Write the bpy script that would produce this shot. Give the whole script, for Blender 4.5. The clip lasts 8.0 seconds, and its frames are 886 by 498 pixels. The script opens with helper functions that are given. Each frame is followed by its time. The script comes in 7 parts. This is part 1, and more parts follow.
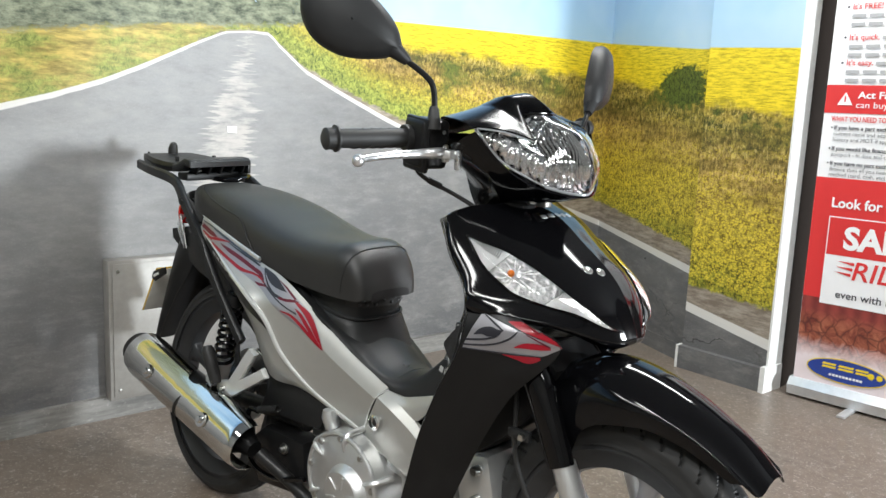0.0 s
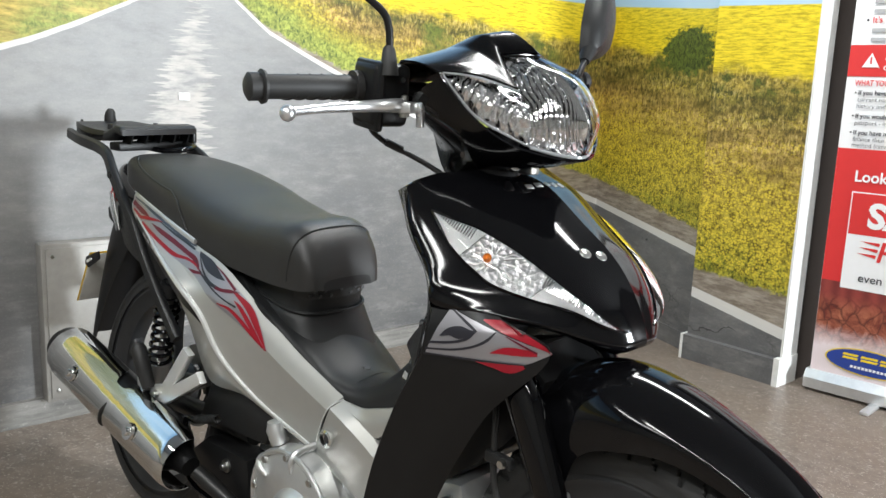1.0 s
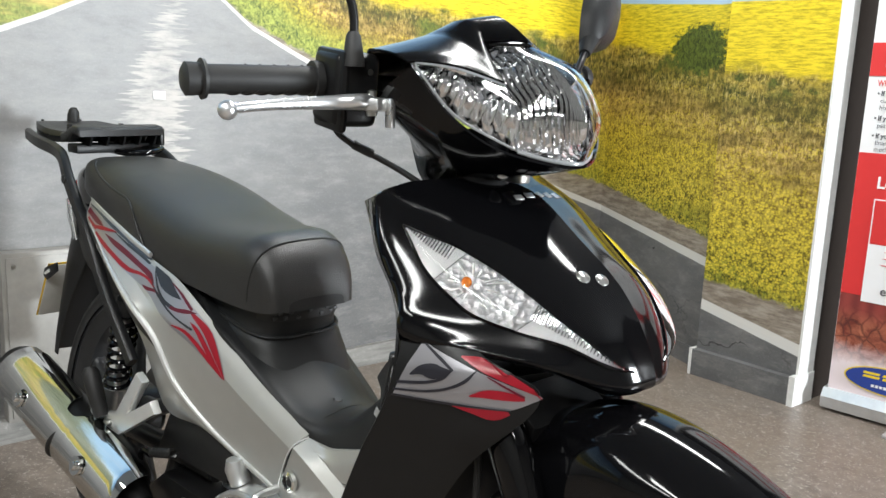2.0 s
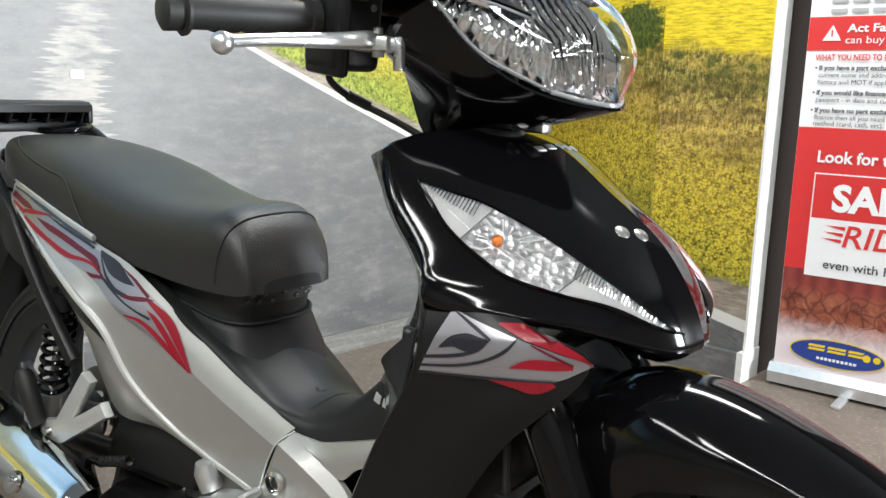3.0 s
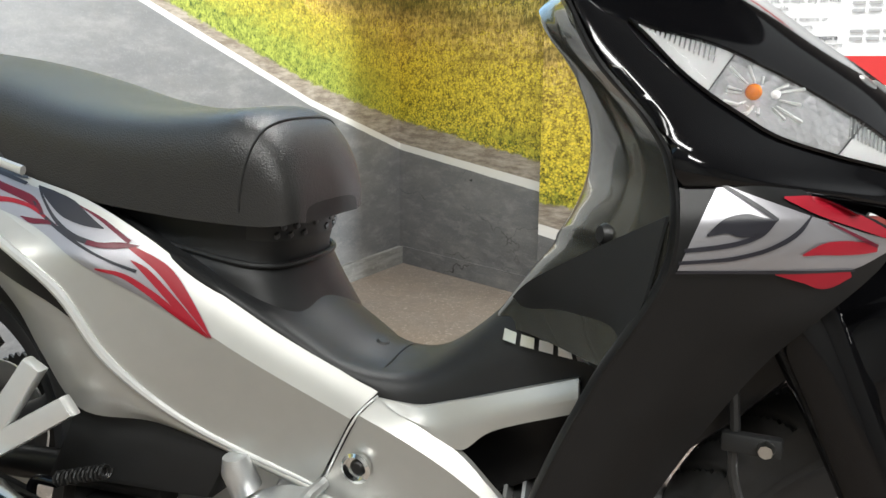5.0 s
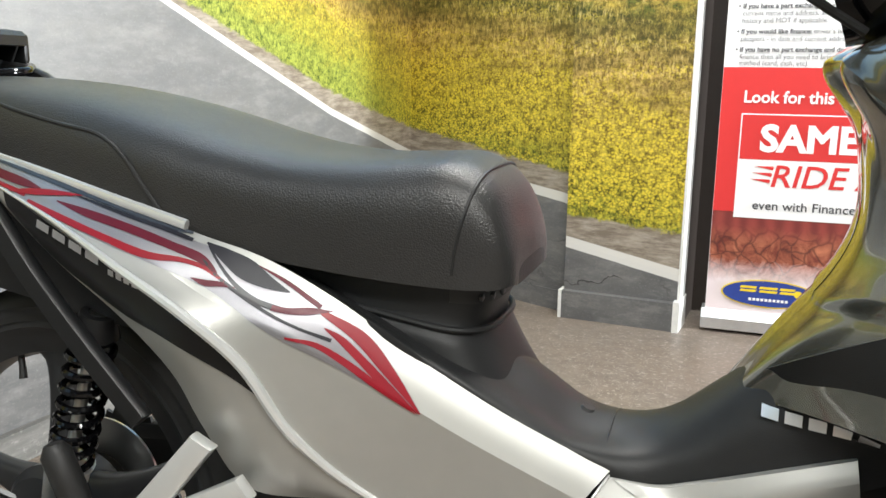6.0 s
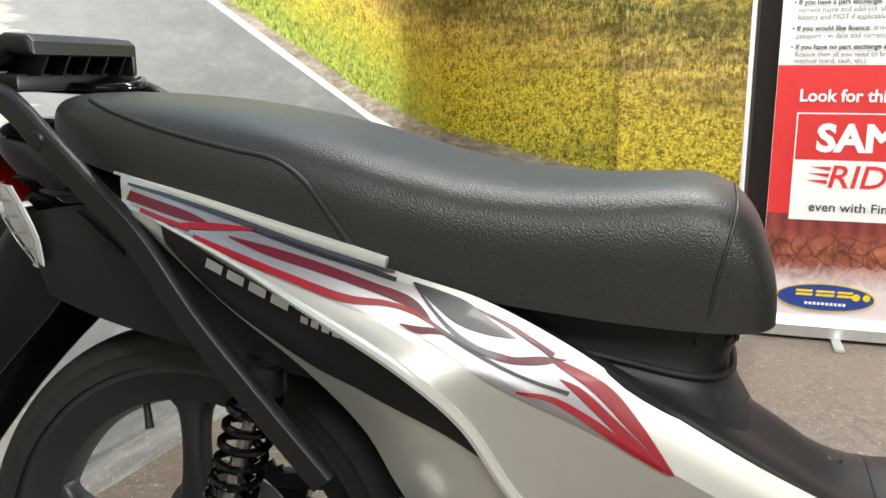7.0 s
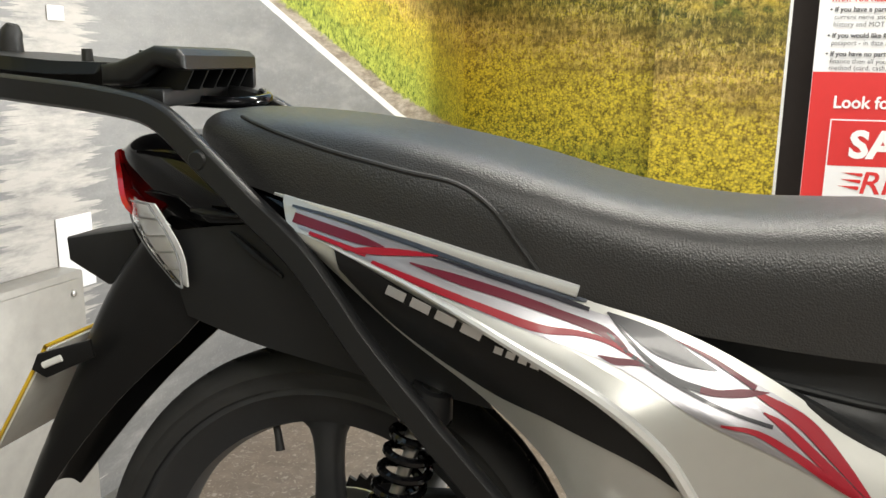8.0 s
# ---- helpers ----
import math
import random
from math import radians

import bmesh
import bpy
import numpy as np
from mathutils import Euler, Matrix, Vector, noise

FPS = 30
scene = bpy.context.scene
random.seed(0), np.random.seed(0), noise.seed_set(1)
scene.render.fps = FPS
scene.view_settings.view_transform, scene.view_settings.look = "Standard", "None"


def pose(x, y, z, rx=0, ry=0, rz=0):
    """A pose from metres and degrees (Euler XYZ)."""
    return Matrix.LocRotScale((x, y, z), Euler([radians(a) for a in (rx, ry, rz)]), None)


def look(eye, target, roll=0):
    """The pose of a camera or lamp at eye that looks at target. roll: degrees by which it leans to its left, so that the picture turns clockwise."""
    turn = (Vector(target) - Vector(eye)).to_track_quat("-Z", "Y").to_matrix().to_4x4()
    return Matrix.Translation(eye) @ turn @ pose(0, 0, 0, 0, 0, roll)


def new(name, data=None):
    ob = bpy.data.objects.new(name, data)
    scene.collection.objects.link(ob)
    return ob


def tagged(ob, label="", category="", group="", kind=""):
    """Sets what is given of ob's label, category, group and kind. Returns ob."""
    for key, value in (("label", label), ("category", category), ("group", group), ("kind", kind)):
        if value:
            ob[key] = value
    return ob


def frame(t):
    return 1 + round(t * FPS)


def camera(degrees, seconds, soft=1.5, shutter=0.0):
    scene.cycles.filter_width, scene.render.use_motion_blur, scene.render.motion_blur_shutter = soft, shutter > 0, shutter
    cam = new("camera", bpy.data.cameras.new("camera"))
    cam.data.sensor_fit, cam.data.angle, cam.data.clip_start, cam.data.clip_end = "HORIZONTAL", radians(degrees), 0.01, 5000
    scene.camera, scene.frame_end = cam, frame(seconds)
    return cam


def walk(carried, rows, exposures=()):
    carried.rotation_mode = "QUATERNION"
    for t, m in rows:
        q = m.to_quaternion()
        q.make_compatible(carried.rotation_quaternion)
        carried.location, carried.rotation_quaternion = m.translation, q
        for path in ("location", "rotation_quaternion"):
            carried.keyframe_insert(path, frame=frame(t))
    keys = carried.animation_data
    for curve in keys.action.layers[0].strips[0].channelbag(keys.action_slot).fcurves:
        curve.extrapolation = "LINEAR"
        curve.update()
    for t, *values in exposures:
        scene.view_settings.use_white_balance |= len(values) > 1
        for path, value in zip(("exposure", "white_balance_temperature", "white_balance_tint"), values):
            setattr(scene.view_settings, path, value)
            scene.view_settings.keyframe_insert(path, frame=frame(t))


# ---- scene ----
PATH = [
    (0, (1.971, -1.239, 1.078), (0.593, 0.171, 0.742), 2.5),
    (0.5, (1.862, -1.128, 1.066), (0.502, 0.291, 0.695), 2.7),
    (1, (1.792, -0.979, 1.021), (0.426, 0.433, 0.645), 2.3),
    (1.5, (1.747, -0.854, 1.026), (0.367, 0.546, 0.655), 2.5),
    (2.8, (1.57, -0.814, 0.956), (0.243, 0.636, 0.59), 1.9),
    (3, (1.53, -0.829, 0.941), (0.319, 0.721, 0.579), 1.8),
    (3.5, (1.447, -0.844, 0.889), (0.443, 0.85, 0.537), 1.1),
    (4, (1.36, -0.834, 0.826), (0.5, 0.935, 0.466), 0.9),
    (4.5, (1.22, -0.819, 0.809), (0.447, 0.982, 0.41), 0.4),
    (5, (1.09, -0.822, 0.806), (0.324, 0.981, 0.403), 0.4),
    (5.2, (1.032, -0.824, 0.812), (0.258, 0.975, 0.406), 0.6),
    (6.3, (0.733, -0.839, 0.863), (0.119, 1.018, 0.445), 0.3),
    (6.5, (0.691, -0.84, 0.865), (0.083, 1.019, 0.447), 0.0),
    (7, (0.548, -0.809, 0.866), (-0.049, 1.053, 0.446), -0.1),
    (7.5, (0.418, -0.799, 0.894), (-0.137, 1.072, 0.461), 0.7),
    (8, (0.359, -0.844, 0.892), (-0.177, 1.033, 0.456), 0.7),
]
cam = camera(55.4, 8.0)
walk(cam, [(t, look(eye, target, roll)) for t, eye, target, roll in PATH], [(0, -0.31, 6350, 8), (2.0, -0.26, 6350, 8), (4.0, -0.2, 6350, 8), (5.0, 0.07, 6450, 8), (6.4, 0.12, 6600, 8), (7.2, 0.0, 6800, 8), (8, -0.1, 6950, 8)])

# ---- world, lamps ----
world = bpy.data.worlds.new("world")
scene.world = world
world.use_nodes = True
world.node_tree.nodes["Background"].inputs[0].default_value = (0.9, 0.95, 1.0, 1)
world.node_tree.nodes["Background"].inputs[1].default_value = 0.35


def area_lamp(name, place, target, sx, sy, watts, colour):
    data = bpy.data.lights.new(name, "AREA")
    data.shape, data.size, data.size_y, data.energy, data.color = "RECTANGLE", sx, sy, watts, colour
    ob = new(name, data)
    ob.matrix_world = look(place, target)
    return ob


WARM = (1.0, 0.985, 0.955)
COOL = (0.93, 0.97, 1.0)
# unseen ceiling strips, added to light the walls and the motorcycle
PANELS = [(1.6, -1.5), (0.5, -2.1), (3.0, -2.4), (0.75, 1.05)]
PANEL_WATTS = [54, 28, 78, 64]
for (px, py), w in zip(PANELS, PANEL_WATTS):
    area_lamp("added_strip_light", (px, py, 2.66), (px, py, 0), 1.5, 0.2, w, WARM)
# unseen low source, set from the rack's shadow and treated as a window
area_lamp("unseen_window_light", (4.88, 1.75, 0.92), (-0.6, 0.0, 0.85), 0.6, 0.6, 315, COOL)


# ---- geometry helpers ----
def cr(pts, n):
    """n points along a smooth curve through pts."""
    p = np.array(pts, float)
    if len(p) == 2:
        k = np.linspace(0, 1, n)[:, None]
        return p[0] * (1 - k) + p[1] * k
    q = np.vstack([2 * p[0] - p[1], p, 2 * p[-1] - p[-2]])
    step = np.linalg.norm(np.diff(p, axis=0), axis=1)
    at = np.r_[0, np.cumsum(np.sqrt(step) + 1e-9)]
    out = []
    for u in np.linspace(0, at[-1], n):
        i = min(np.searchsorted(at, u, side="right") - 1, len(p) - 2)
        t = (u - at[i]) / (at[i + 1] - at[i])
        a, b, c, d = q[i : i + 4]
        h = at[i + 1] - at[i]
        hp = at[i] - at[i - 1] if i > 0 else h
        hn = at[i + 2] - at[i + 1] if i + 2 < len(p) else h
        m1 = h * ((b - a) / hp - (c - a) / (hp + h) + (c - b) / h)
        m2 = h * ((c - b) / h - (d - b) / (h + hn) + (d - c) / hn)
        out.append((2 * t**3 - 3 * t**2 + 1) * b + (t**3 - 2 * t**2 + t) * m1 + (3 * t**2 - 2 * t**3) * c + (t**3 - t**2) * m2)
    return np.array(out)


def patch(ctrl, nu, nv):
    """A smooth grid through rows of control points."""
    rows = np.array([cr(r, nv) for r in ctrl])
    return np.array([cr(rows[:, j], nu) for j in range(nv)]).transpose(1, 0, 2)


def grid_bm(g, loop_u=False, loop_v=False, thick=0.0, bm=None):
    bm = bm or bmesh.new()
    nu, nv = len(g), len(g[0])
    vs = [[bm.verts.new(p) for p in row] for row in g]
    for i in range(nu if loop_u else nu - 1):
        for j in range(nv if loop_v else nv - 1):
            a, b = vs[i], vs[(i + 1) % nu]
            try:
                bm.faces.new((a[j], a[(j + 1) % nv], b[(j + 1) % nv], b[j]))
            except ValueError:
                pass
    if thick:
        bmesh.ops.recalc_face_normals(bm, faces=bm.faces)
        bmesh.ops.solidify(bm, geom=list(bm.faces), thickness=thick)
    return bm


def tube(pts, r, n=10, smooth=0, loop=False, bm=None, flat=1.0):
    """A round bar along pts; r may be a list. flat squeezes the section."""
    p = np.array(pts, float)
    rr = np.array(r if np.ndim(r) else [r] * len(p), float)
    if smooth:
        full = cr(np.column_stack([p, rr]), smooth)
        p, rr = full[:, :3], full[:, 3]
    bm = bm or bmesh.new()
    up, rings = None, []
    for i in range(len(p)):
        d = Vector(p[(i + 1) % len(p)] - p[i - 1]) if loop else Vector(p[min(i + 1, len(p) - 1)] - p[max(i - 1, 0)])
        d.normalize()
        if up is None:
            up = d.cross(Vector((0, 1, 0))) if abs(d.y) < 0.9 else d.cross(Vector((1, 0, 0)))
        up = (up - d * up.dot(d)).normalized()
        side = d.cross(up)
        rings.append([bm.verts.new(Vector(p[i]) + (up * math.cos(a) + side * math.sin(a) * flat) * rr[i]) for a in (2 * math.pi * k / n for k in range(n))])
    for i in range(len(rings) if loop else len(rings) - 1):
        a, b = rings[i], rings[(i + 1) % len(rings)]
        for k in range(n):
            bm.faces.new((a[k], a[(k + 1) % n], b[(k + 1) % n], b[k]))
    if not loop:
        bm.faces.new(rings[0])
        bm.faces.new(rings[-1][::-1])
    return bm


def lathe(profile, n=32, m=None, bm=None, arc=2 * math.pi):
    """A body of revolution about y: rows of radius and y."""
    bm = bm or bmesh.new()
    full = abs(arc - 2 * math.pi) < 1e-6
    rings = []
    for k in range(n if full else n + 1):
        a = arc * k / n
        rings.append([bm.verts.new((r * math.cos(a), y, r * math.sin(a))) for r, y in profile])
    fresh = [v for ring in rings for v in ring]
    for k in range(len(rings) if full else len(rings) - 1):
        a, b = rings[k], rings[(k + 1) % len(rings)]
        for j in range(len(profile) - 1):
            bm.faces.new((a[j], a[j + 1], b[j + 1], b[j]))
    bmesh.ops.remove_doubles(bm, verts=fresh, dist=1e-6)
    if m is not None:
        bmesh.ops.transform(bm, matrix=m, verts=[v for v in fresh if v.is_valid])
    return bm


def block(size, m=None, bevel=0.0, bm=None, seg=2):
    """A rounded box of the given size about its middle."""
    bm = bm or bmesh.new()
    made = bmesh.ops.create_cube(bm, size=1, matrix=(m or Matrix()) @ Matrix.Diagonal((*size, 1)))
    if bevel:
        edges = {e for v in made["verts"] for e in v.link_edges}
        bmesh.ops.bevel(bm, geom=list(edges), offset=bevel, segments=seg, affect="EDGES", profile=0.5)
    return bm


def prism(outline, y0, y1, bevel=0.0, bm=None, m=None, seg=2):
    """An outline in x and z, drawn out from y0 to y1."""
    bm = bm or bmesh.new()
    a = [bm.verts.new((x, y0, z)) for x, z in outline]
    b = [bm.verts.new((x, y1, z)) for x, z in outline]
    n = len(a)
    faces = [bm.faces.new(a), bm.faces.new(b[::-1])]
    for k in range(n):
        faces.append(bm.faces.new((a[k], b[k], b[(k + 1) % n], a[(k + 1) % n])))
    bmesh.ops.recalc_face_normals(bm, faces=faces)
    if bevel:
        bmesh.ops.bevel(bm, geom=list(faces[0].edges) + list(faces[1].edges), offset=bevel, segments=seg, affect="EDGES", profile=0.5)
    if m is not None:
        bmesh.ops.transform(bm, matrix=m, verts=bm.verts)
    return bm


LEAN = Matrix.Translation((0, 0, 0.55)) @ Matrix.Rotation(radians(-12), 4, "X") @ Matrix.Translation((0, 0, -0.575))


def flipped(bm, lean=False):
    """A copy mirrored to the other side of the machine, which leans on its stand."""
    other = bm.copy()
    bmesh.ops.transform(other, matrix=(LEAN if lean else Matrix()) @ Matrix.Diagonal((1, -1, 1, 1)), verts=other.verts)
    bmesh.ops.reverse_faces(other, faces=other.faces)
    return other


def merge(a, b):
    data = bpy.data.meshes.new("piece")
    b.to_mesh(data)
    a.from_mesh(data)
    bpy.data.meshes.remove(data)
    return a


def part(name, bm, material, parent=None, label="", sharp=38.0, m=None):
    """Links a bmesh as one mesh object under a thing or a part."""
    if m is not None:
        bmesh.ops.transform(bm, matrix=m, verts=bm.verts)
    bmesh.ops.recalc_face_normals(bm, faces=bm.faces)
    lim = radians(sharp)
    for f in bm.faces:
        f.smooth = True
    for e in bm.edges:
        if len(e.link_faces) == 2 and e.calc_face_angle(0) > lim:
            e.smooth = False
    data = bpy.data.meshes.new(name)
    bm.to_mesh(data)
    bm.free()
    data.materials.append(material)
    ob = new(name, data)
    if parent is not None:
        ob.parent = parent
    return tagged(ob, label) if label else ob


def thing(name, label, category, kind="", group="", place=(0, 0, 0)):
    ob = new(name)
    ob.location = place
    ob.empty_display_size = 0.1
    return tagged(ob, label, category, group, kind)


# ---- materials ----
class Nodes:
    """Short calls for building a node tree."""

    def __init__(self, name):
        self.mat = bpy.data.materials.new(name)
        self.mat.use_nodes = True
        self.nt = self.mat.node_tree
        self.out = self.nt.nodes["Material Output"]
        self.bsdf = self.nt.nodes["Principled BSDF"]

    def put(self, socket, v):
        if isinstance(v, bpy.types.NodeSocket):
            self.nt.links.new(v, socket)
        elif v is not None:
            socket.default_value = v

    def node(self, kind, ins=(), feature="", uv_map="", clamp=None):
        n = self.nt.nodes.new(kind)
        if feature:
            n.feature = feature
        if uv_map:
            n.uv_map = uv_map
        if clamp is not None:
            n.clamp = clamp
        for k, v in dict(ins).items():
            self.put(n.inputs[k], v)
        return n

    def math(self, op, a, b=None, c=None, clamp=False):
        n = self.nt.nodes.new("ShaderNodeMath")
        n.operation, n.use_clamp = op, clamp
        for k, v in enumerate((a, b, c)):
            self.put(n.inputs[k], v)
        return n.outputs[0]

    def mix(self, fac, a, b, blend="MIX"):
        n = self.nt.nodes.new("ShaderNodeMix")
        n.data_type, n.blend_type = "RGBA", blend
        for k, v in ((0, fac), (6, a), (7, b)):
            self.put(n.inputs[k], (*v, 1) if isinstance(v, tuple) and len(v) == 3 else v)
        return n.outputs[2]

    def noise(self, vec, scale, detail=4.0, rough=0.55, dist=0.0):
        return self.node("ShaderNodeTexNoise", {"Vector": vec, "Scale": scale, "Detail": detail, "Roughness": rough, "Distortion": dist}).outputs["Fac"]

    def ramp(self, fac, stops):
        n = self.nt.nodes.new("ShaderNodeValToRGB")
        while len(n.color_ramp.elements) < len(stops):
            n.color_ramp.elements.new(0.5)
        for e, (p, c) in zip(n.color_ramp.elements, stops):
            e.position, e.color = p, ((c, c, c, 1) if isinstance(c, (int, float)) else (*c, 1))
        self.put(n.inputs[0], fac)
        return n.outputs[0]

    def step(self, v, lo, hi):
        n = self.node("ShaderNodeMapRange", {0: v, 1: lo, 2: hi, 3: 0.0, 4: 1.0}, clamp=True)
        return n.outputs[0]

    def curve(self, v, pts, x0, x1):
        """A function of v through pts, between x0 and x1."""
        ys = [p[1] for p in pts]
        y0, y1 = min(ys), max(ys) + 1e-6
        n = self.nt.nodes.new("ShaderNodeFloatCurve")
        c = n.mapping.curves[0]
        norm = sorted(((x - x0) / (x1 - x0), (y - y0) / (y1 - y0)) for x, y in pts)
        while len(c.points) < len(norm):
            c.points.new(0.5, 0.5)
        for p, (x, y) in zip(c.points, norm):
            p.location, p.handle_type = (x, y), "VECTOR"
        n.mapping.update()
        self.put(n.inputs["Value"], self.node("ShaderNodeMapRange", {0: v, 1: x0, 2: x1, 3: 0.0, 4: 1.0}).outputs[0])
        return self.node("ShaderNodeMapRange", {0: n.outputs[0], 1: 0.0, 2: 1.0, 3: y0, 4: y1}).outputs[0]

    def bump(self, height, strength, distance):
        n = self.node("ShaderNodeBump", {"Height": height, "Strength": strength, "Distance": distance})
        self.put(self.bsdf.inputs["Normal"], n.outputs[0])

    def set(self, **ins):
        names = dict(colour="Base Color", rough="Roughness", metal="Metallic", coat="Coat Weight", coat_rough="Coat Roughness", trans="Transmission Weight", ior="IOR", spec="Specular IOR Level", glow="Emission Color", power="Emission Strength", alpha="Alpha")
        for k, v in ins.items():
            self.put(self.bsdf.inputs[names[k]], (*v, 1) if isinstance(v, tuple) and len(v) == 3 else v)
        return self

    def coords(self, what="Object"):
        return self.node("ShaderNodeTexCoord").outputs[what]


def surface(name, colour, rough, metal=0.0, coat=0.0, grain=0.0, grain_scale=400.0, vary=0.15, smudge=0.12, **more):
    """A surface with a mottled tone, smudged gloss and a fine grain."""
    n = Nodes(name)
    v = n.coords()
    big, fine = n.noise(v, 9.0, 3), n.noise(v, grain_scale, 2)
    dark = tuple(c * (1 - vary) for c in colour)
    light = tuple(min(1, c * (1 + vary)) for c in colour)
    n.set(colour=n.mix(n.noise(v, 35.0, 5), dark, light), metal=metal, coat=coat, **more)
    n.set(rough=n.math("ADD", n.math("MULTIPLY", n.math("SUBTRACT", big, 0.5), smudge), rough, clamp=True))
    if grain:
        n.bump(fine, grain, 0.001)
    return n.mat


GLOSS_BLACK = surface("gloss_black_paint", (0.0025, 0.0025, 0.003), 0.085, spec=0.3, coat=0.04, smudge=0.05, coat_rough=0.03)
COVER_GLOSS = surface("gloss_black_cover", (0.0025, 0.0025, 0.003), 0.17, spec=0.12, smudge=0.06)
# black lifted to olive grey: the mural's reflection put into the colour
INNER_GLOSS = surface("inner_gloss_mural_sheen", (0.13, 0.13, 0.11), 0.16, metal=0.7, coat=1.0, smudge=0.1)
VENT_GREY = surface("vent_grey", (0.05, 0.052, 0.055), 0.5)
SATIN_BLACK = surface("satin_black_paint", (0.009, 0.009, 0.0093), 0.34, spec=0.22, smudge=0.15, grain=0.05)
PLASTIC = surface("black_grained_plastic", (0.0145, 0.015, 0.0155), 0.46, spec=0.3, grain=0.25, grain_scale=900, vary=0.2)
RACK_BLACK = surface("powder_coated_black", (0.01, 0.0105, 0.011), 0.4, spec=0.35, grain=0.12, grain_scale=1200)
SILVER = surface("pearl_silver_paint", (0.46, 0.46, 0.435), 0.42, metal=0.6, coat=0.2, vary=0.05, smudge=0.1)
WHITE_SILVER = surface("bright_silver_paint", (0.74, 0.75, 0.74), 0.34, metal=0.6, coat=0.3, vary=0.04)
TYRE = surface("tyre_rubber", (0.026, 0.026, 0.026), 0.58, spec=0.3, grain=0.2, grain_scale=300, vary=0.35)
# front hub and spokes, a paler grey than the rear wheel
FRONT_GREY = surface("front_wheel_grey", (0.3, 0.3, 0.31), 0.35, metal=0.6)
RIM_BLACK = surface("dark_wheel_paint", (0.035, 0.036, 0.038), 0.38, metal=0.3)
CHROME = surface("chrome", (0.8, 0.81, 0.8), 0.07, metal=1.0, vary=0.03, smudge=0.08)
ALLOY = surface("cast_alloy", (0.66, 0.67, 0.67), 0.38, metal=0.85, grain=0.3, grain_scale=260, vary=0.1)
STEEL = surface("zinc_steel", (0.5, 0.5, 0.48), 0.3, metal=1.0, vary=0.15)
DARK_STEEL = surface("dark_steel", (0.03, 0.03, 0.03), 0.4, metal=0.6, vary=0.3)
LEVER_ALLOY = surface("lever_alloy", (0.72, 0.73, 0.74), 0.28, metal=0.9, vary=0.05)
RUBBER = surface("rubber", (0.014, 0.014, 0.014), 0.55, grain=0.15)
RED_DECAL = surface("red_decal", (0.25, 0.004, 0.014), 0.36, spec=0.35, coat=0.05, vary=0.12)
MAROON_DECAL = surface("maroon_decal", (0.1, 0.004, 0.016), 0.36, spec=0.35, coat=0.05, vary=0.15)
SLATE_DECAL = surface("slate_decal", (0.028, 0.036, 0.05), 0.34, coat=0.12)
DARK_DECAL = surface("dark_decal", (0.012, 0.012, 0.018), 0.34, coat=0.1)
PALE_DECAL = surface("pale_silver_decal", (0.32, 0.315, 0.335), 0.36, metal=0.7, coat=0.15, vary=0.05)
BADGE = surface("silver_badge", (0.7, 0.7, 0.7), 0.3, metal=0.8)
WHITE_PAINT = surface("white_trim_paint", (0.78, 0.78, 0.76), 0.4, grain=0.05)
WHITE_PVC = surface("white_print", (0.82, 0.82, 0.83), 0.5, vary=0.03)
RED_PVC = surface("red_print", (0.62, 0.03, 0.03), 0.5, vary=0.05)
TEXT_DARK = surface("dark_print", (0.06, 0.06, 0.07), 0.5)
BLUE_PVC = surface("blue_print", (0.02, 0.05, 0.28), 0.5)
YELLOW_PVC = surface("yellow_print", (0.8, 0.6, 0.02), 0.5)
PURPLE_PVC = surface("purple_print", (0.06, 0.03, 0.09), 0.5, vary=0.5)
BANNER_ALLOY = surface("anodised_alloy", (0.7, 0.71, 0.72), 0.35, metal=0.7)
BROWN_DOOR = surface("dark_brown_paint", (0.03, 0.022, 0.018), 0.45, grain=0.1)
# tones of unseen surfaces, kept dark so the black paint mirrors little
PLAIN_WALL = surface("plain_wall_paint", (0.22, 0.215, 0.2), 0.7, grain=0.15, vary=0.04)
CEILING_GREY = surface("ceiling_paint", (0.2, 0.2, 0.2), 0.8, grain=0.15, vary=0.03)


def seat_vinyl():
    n = Nodes("seat_vinyl")
    v = n.coords()
    cells = n.node("ShaderNodeTexVoronoi", {"Vector": v, "Scale": 560.0, "Randomness": 1.0, "Smoothness": 0.5}, feature="SMOOTH_F1").outputs["Distance"]
    wrinkle = n.noise(v, 420.0, 3, 0.6, 0.8)
    n.set(colour=n.mix(n.noise(v, 14.0, 4), (0.0165, 0.0163, 0.016), (0.026, 0.0255, 0.025)), spec=0.5)
    n.set(rough=n.math("ADD", n.math("MULTIPLY", n.noise(v, 7.0, 3), 0.14), 0.31))
    n.bump(n.math("SUBTRACT", n.math("MULTIPLY", wrinkle, 0.5), cells), 0.42, 0.001)
    return n.mat


def clear_lens(name, colour=(1, 1, 1), rough=0.02):
    n = Nodes(name)
    n.set(colour=colour, rough=rough, trans=1.0, ior=1.3)
    return n.mat


SEAT = seat_vinyl()
LENS = clear_lens("clear_lens")
RED_LENS = surface("red_lens", (0.5, 0.01, 0.012), 0.1, coat=1.0)
MIRROR = surface("mirror_glass", (0.85, 0.86, 0.87), 0.02, metal=1.0, vary=0.01, smudge=0.02)


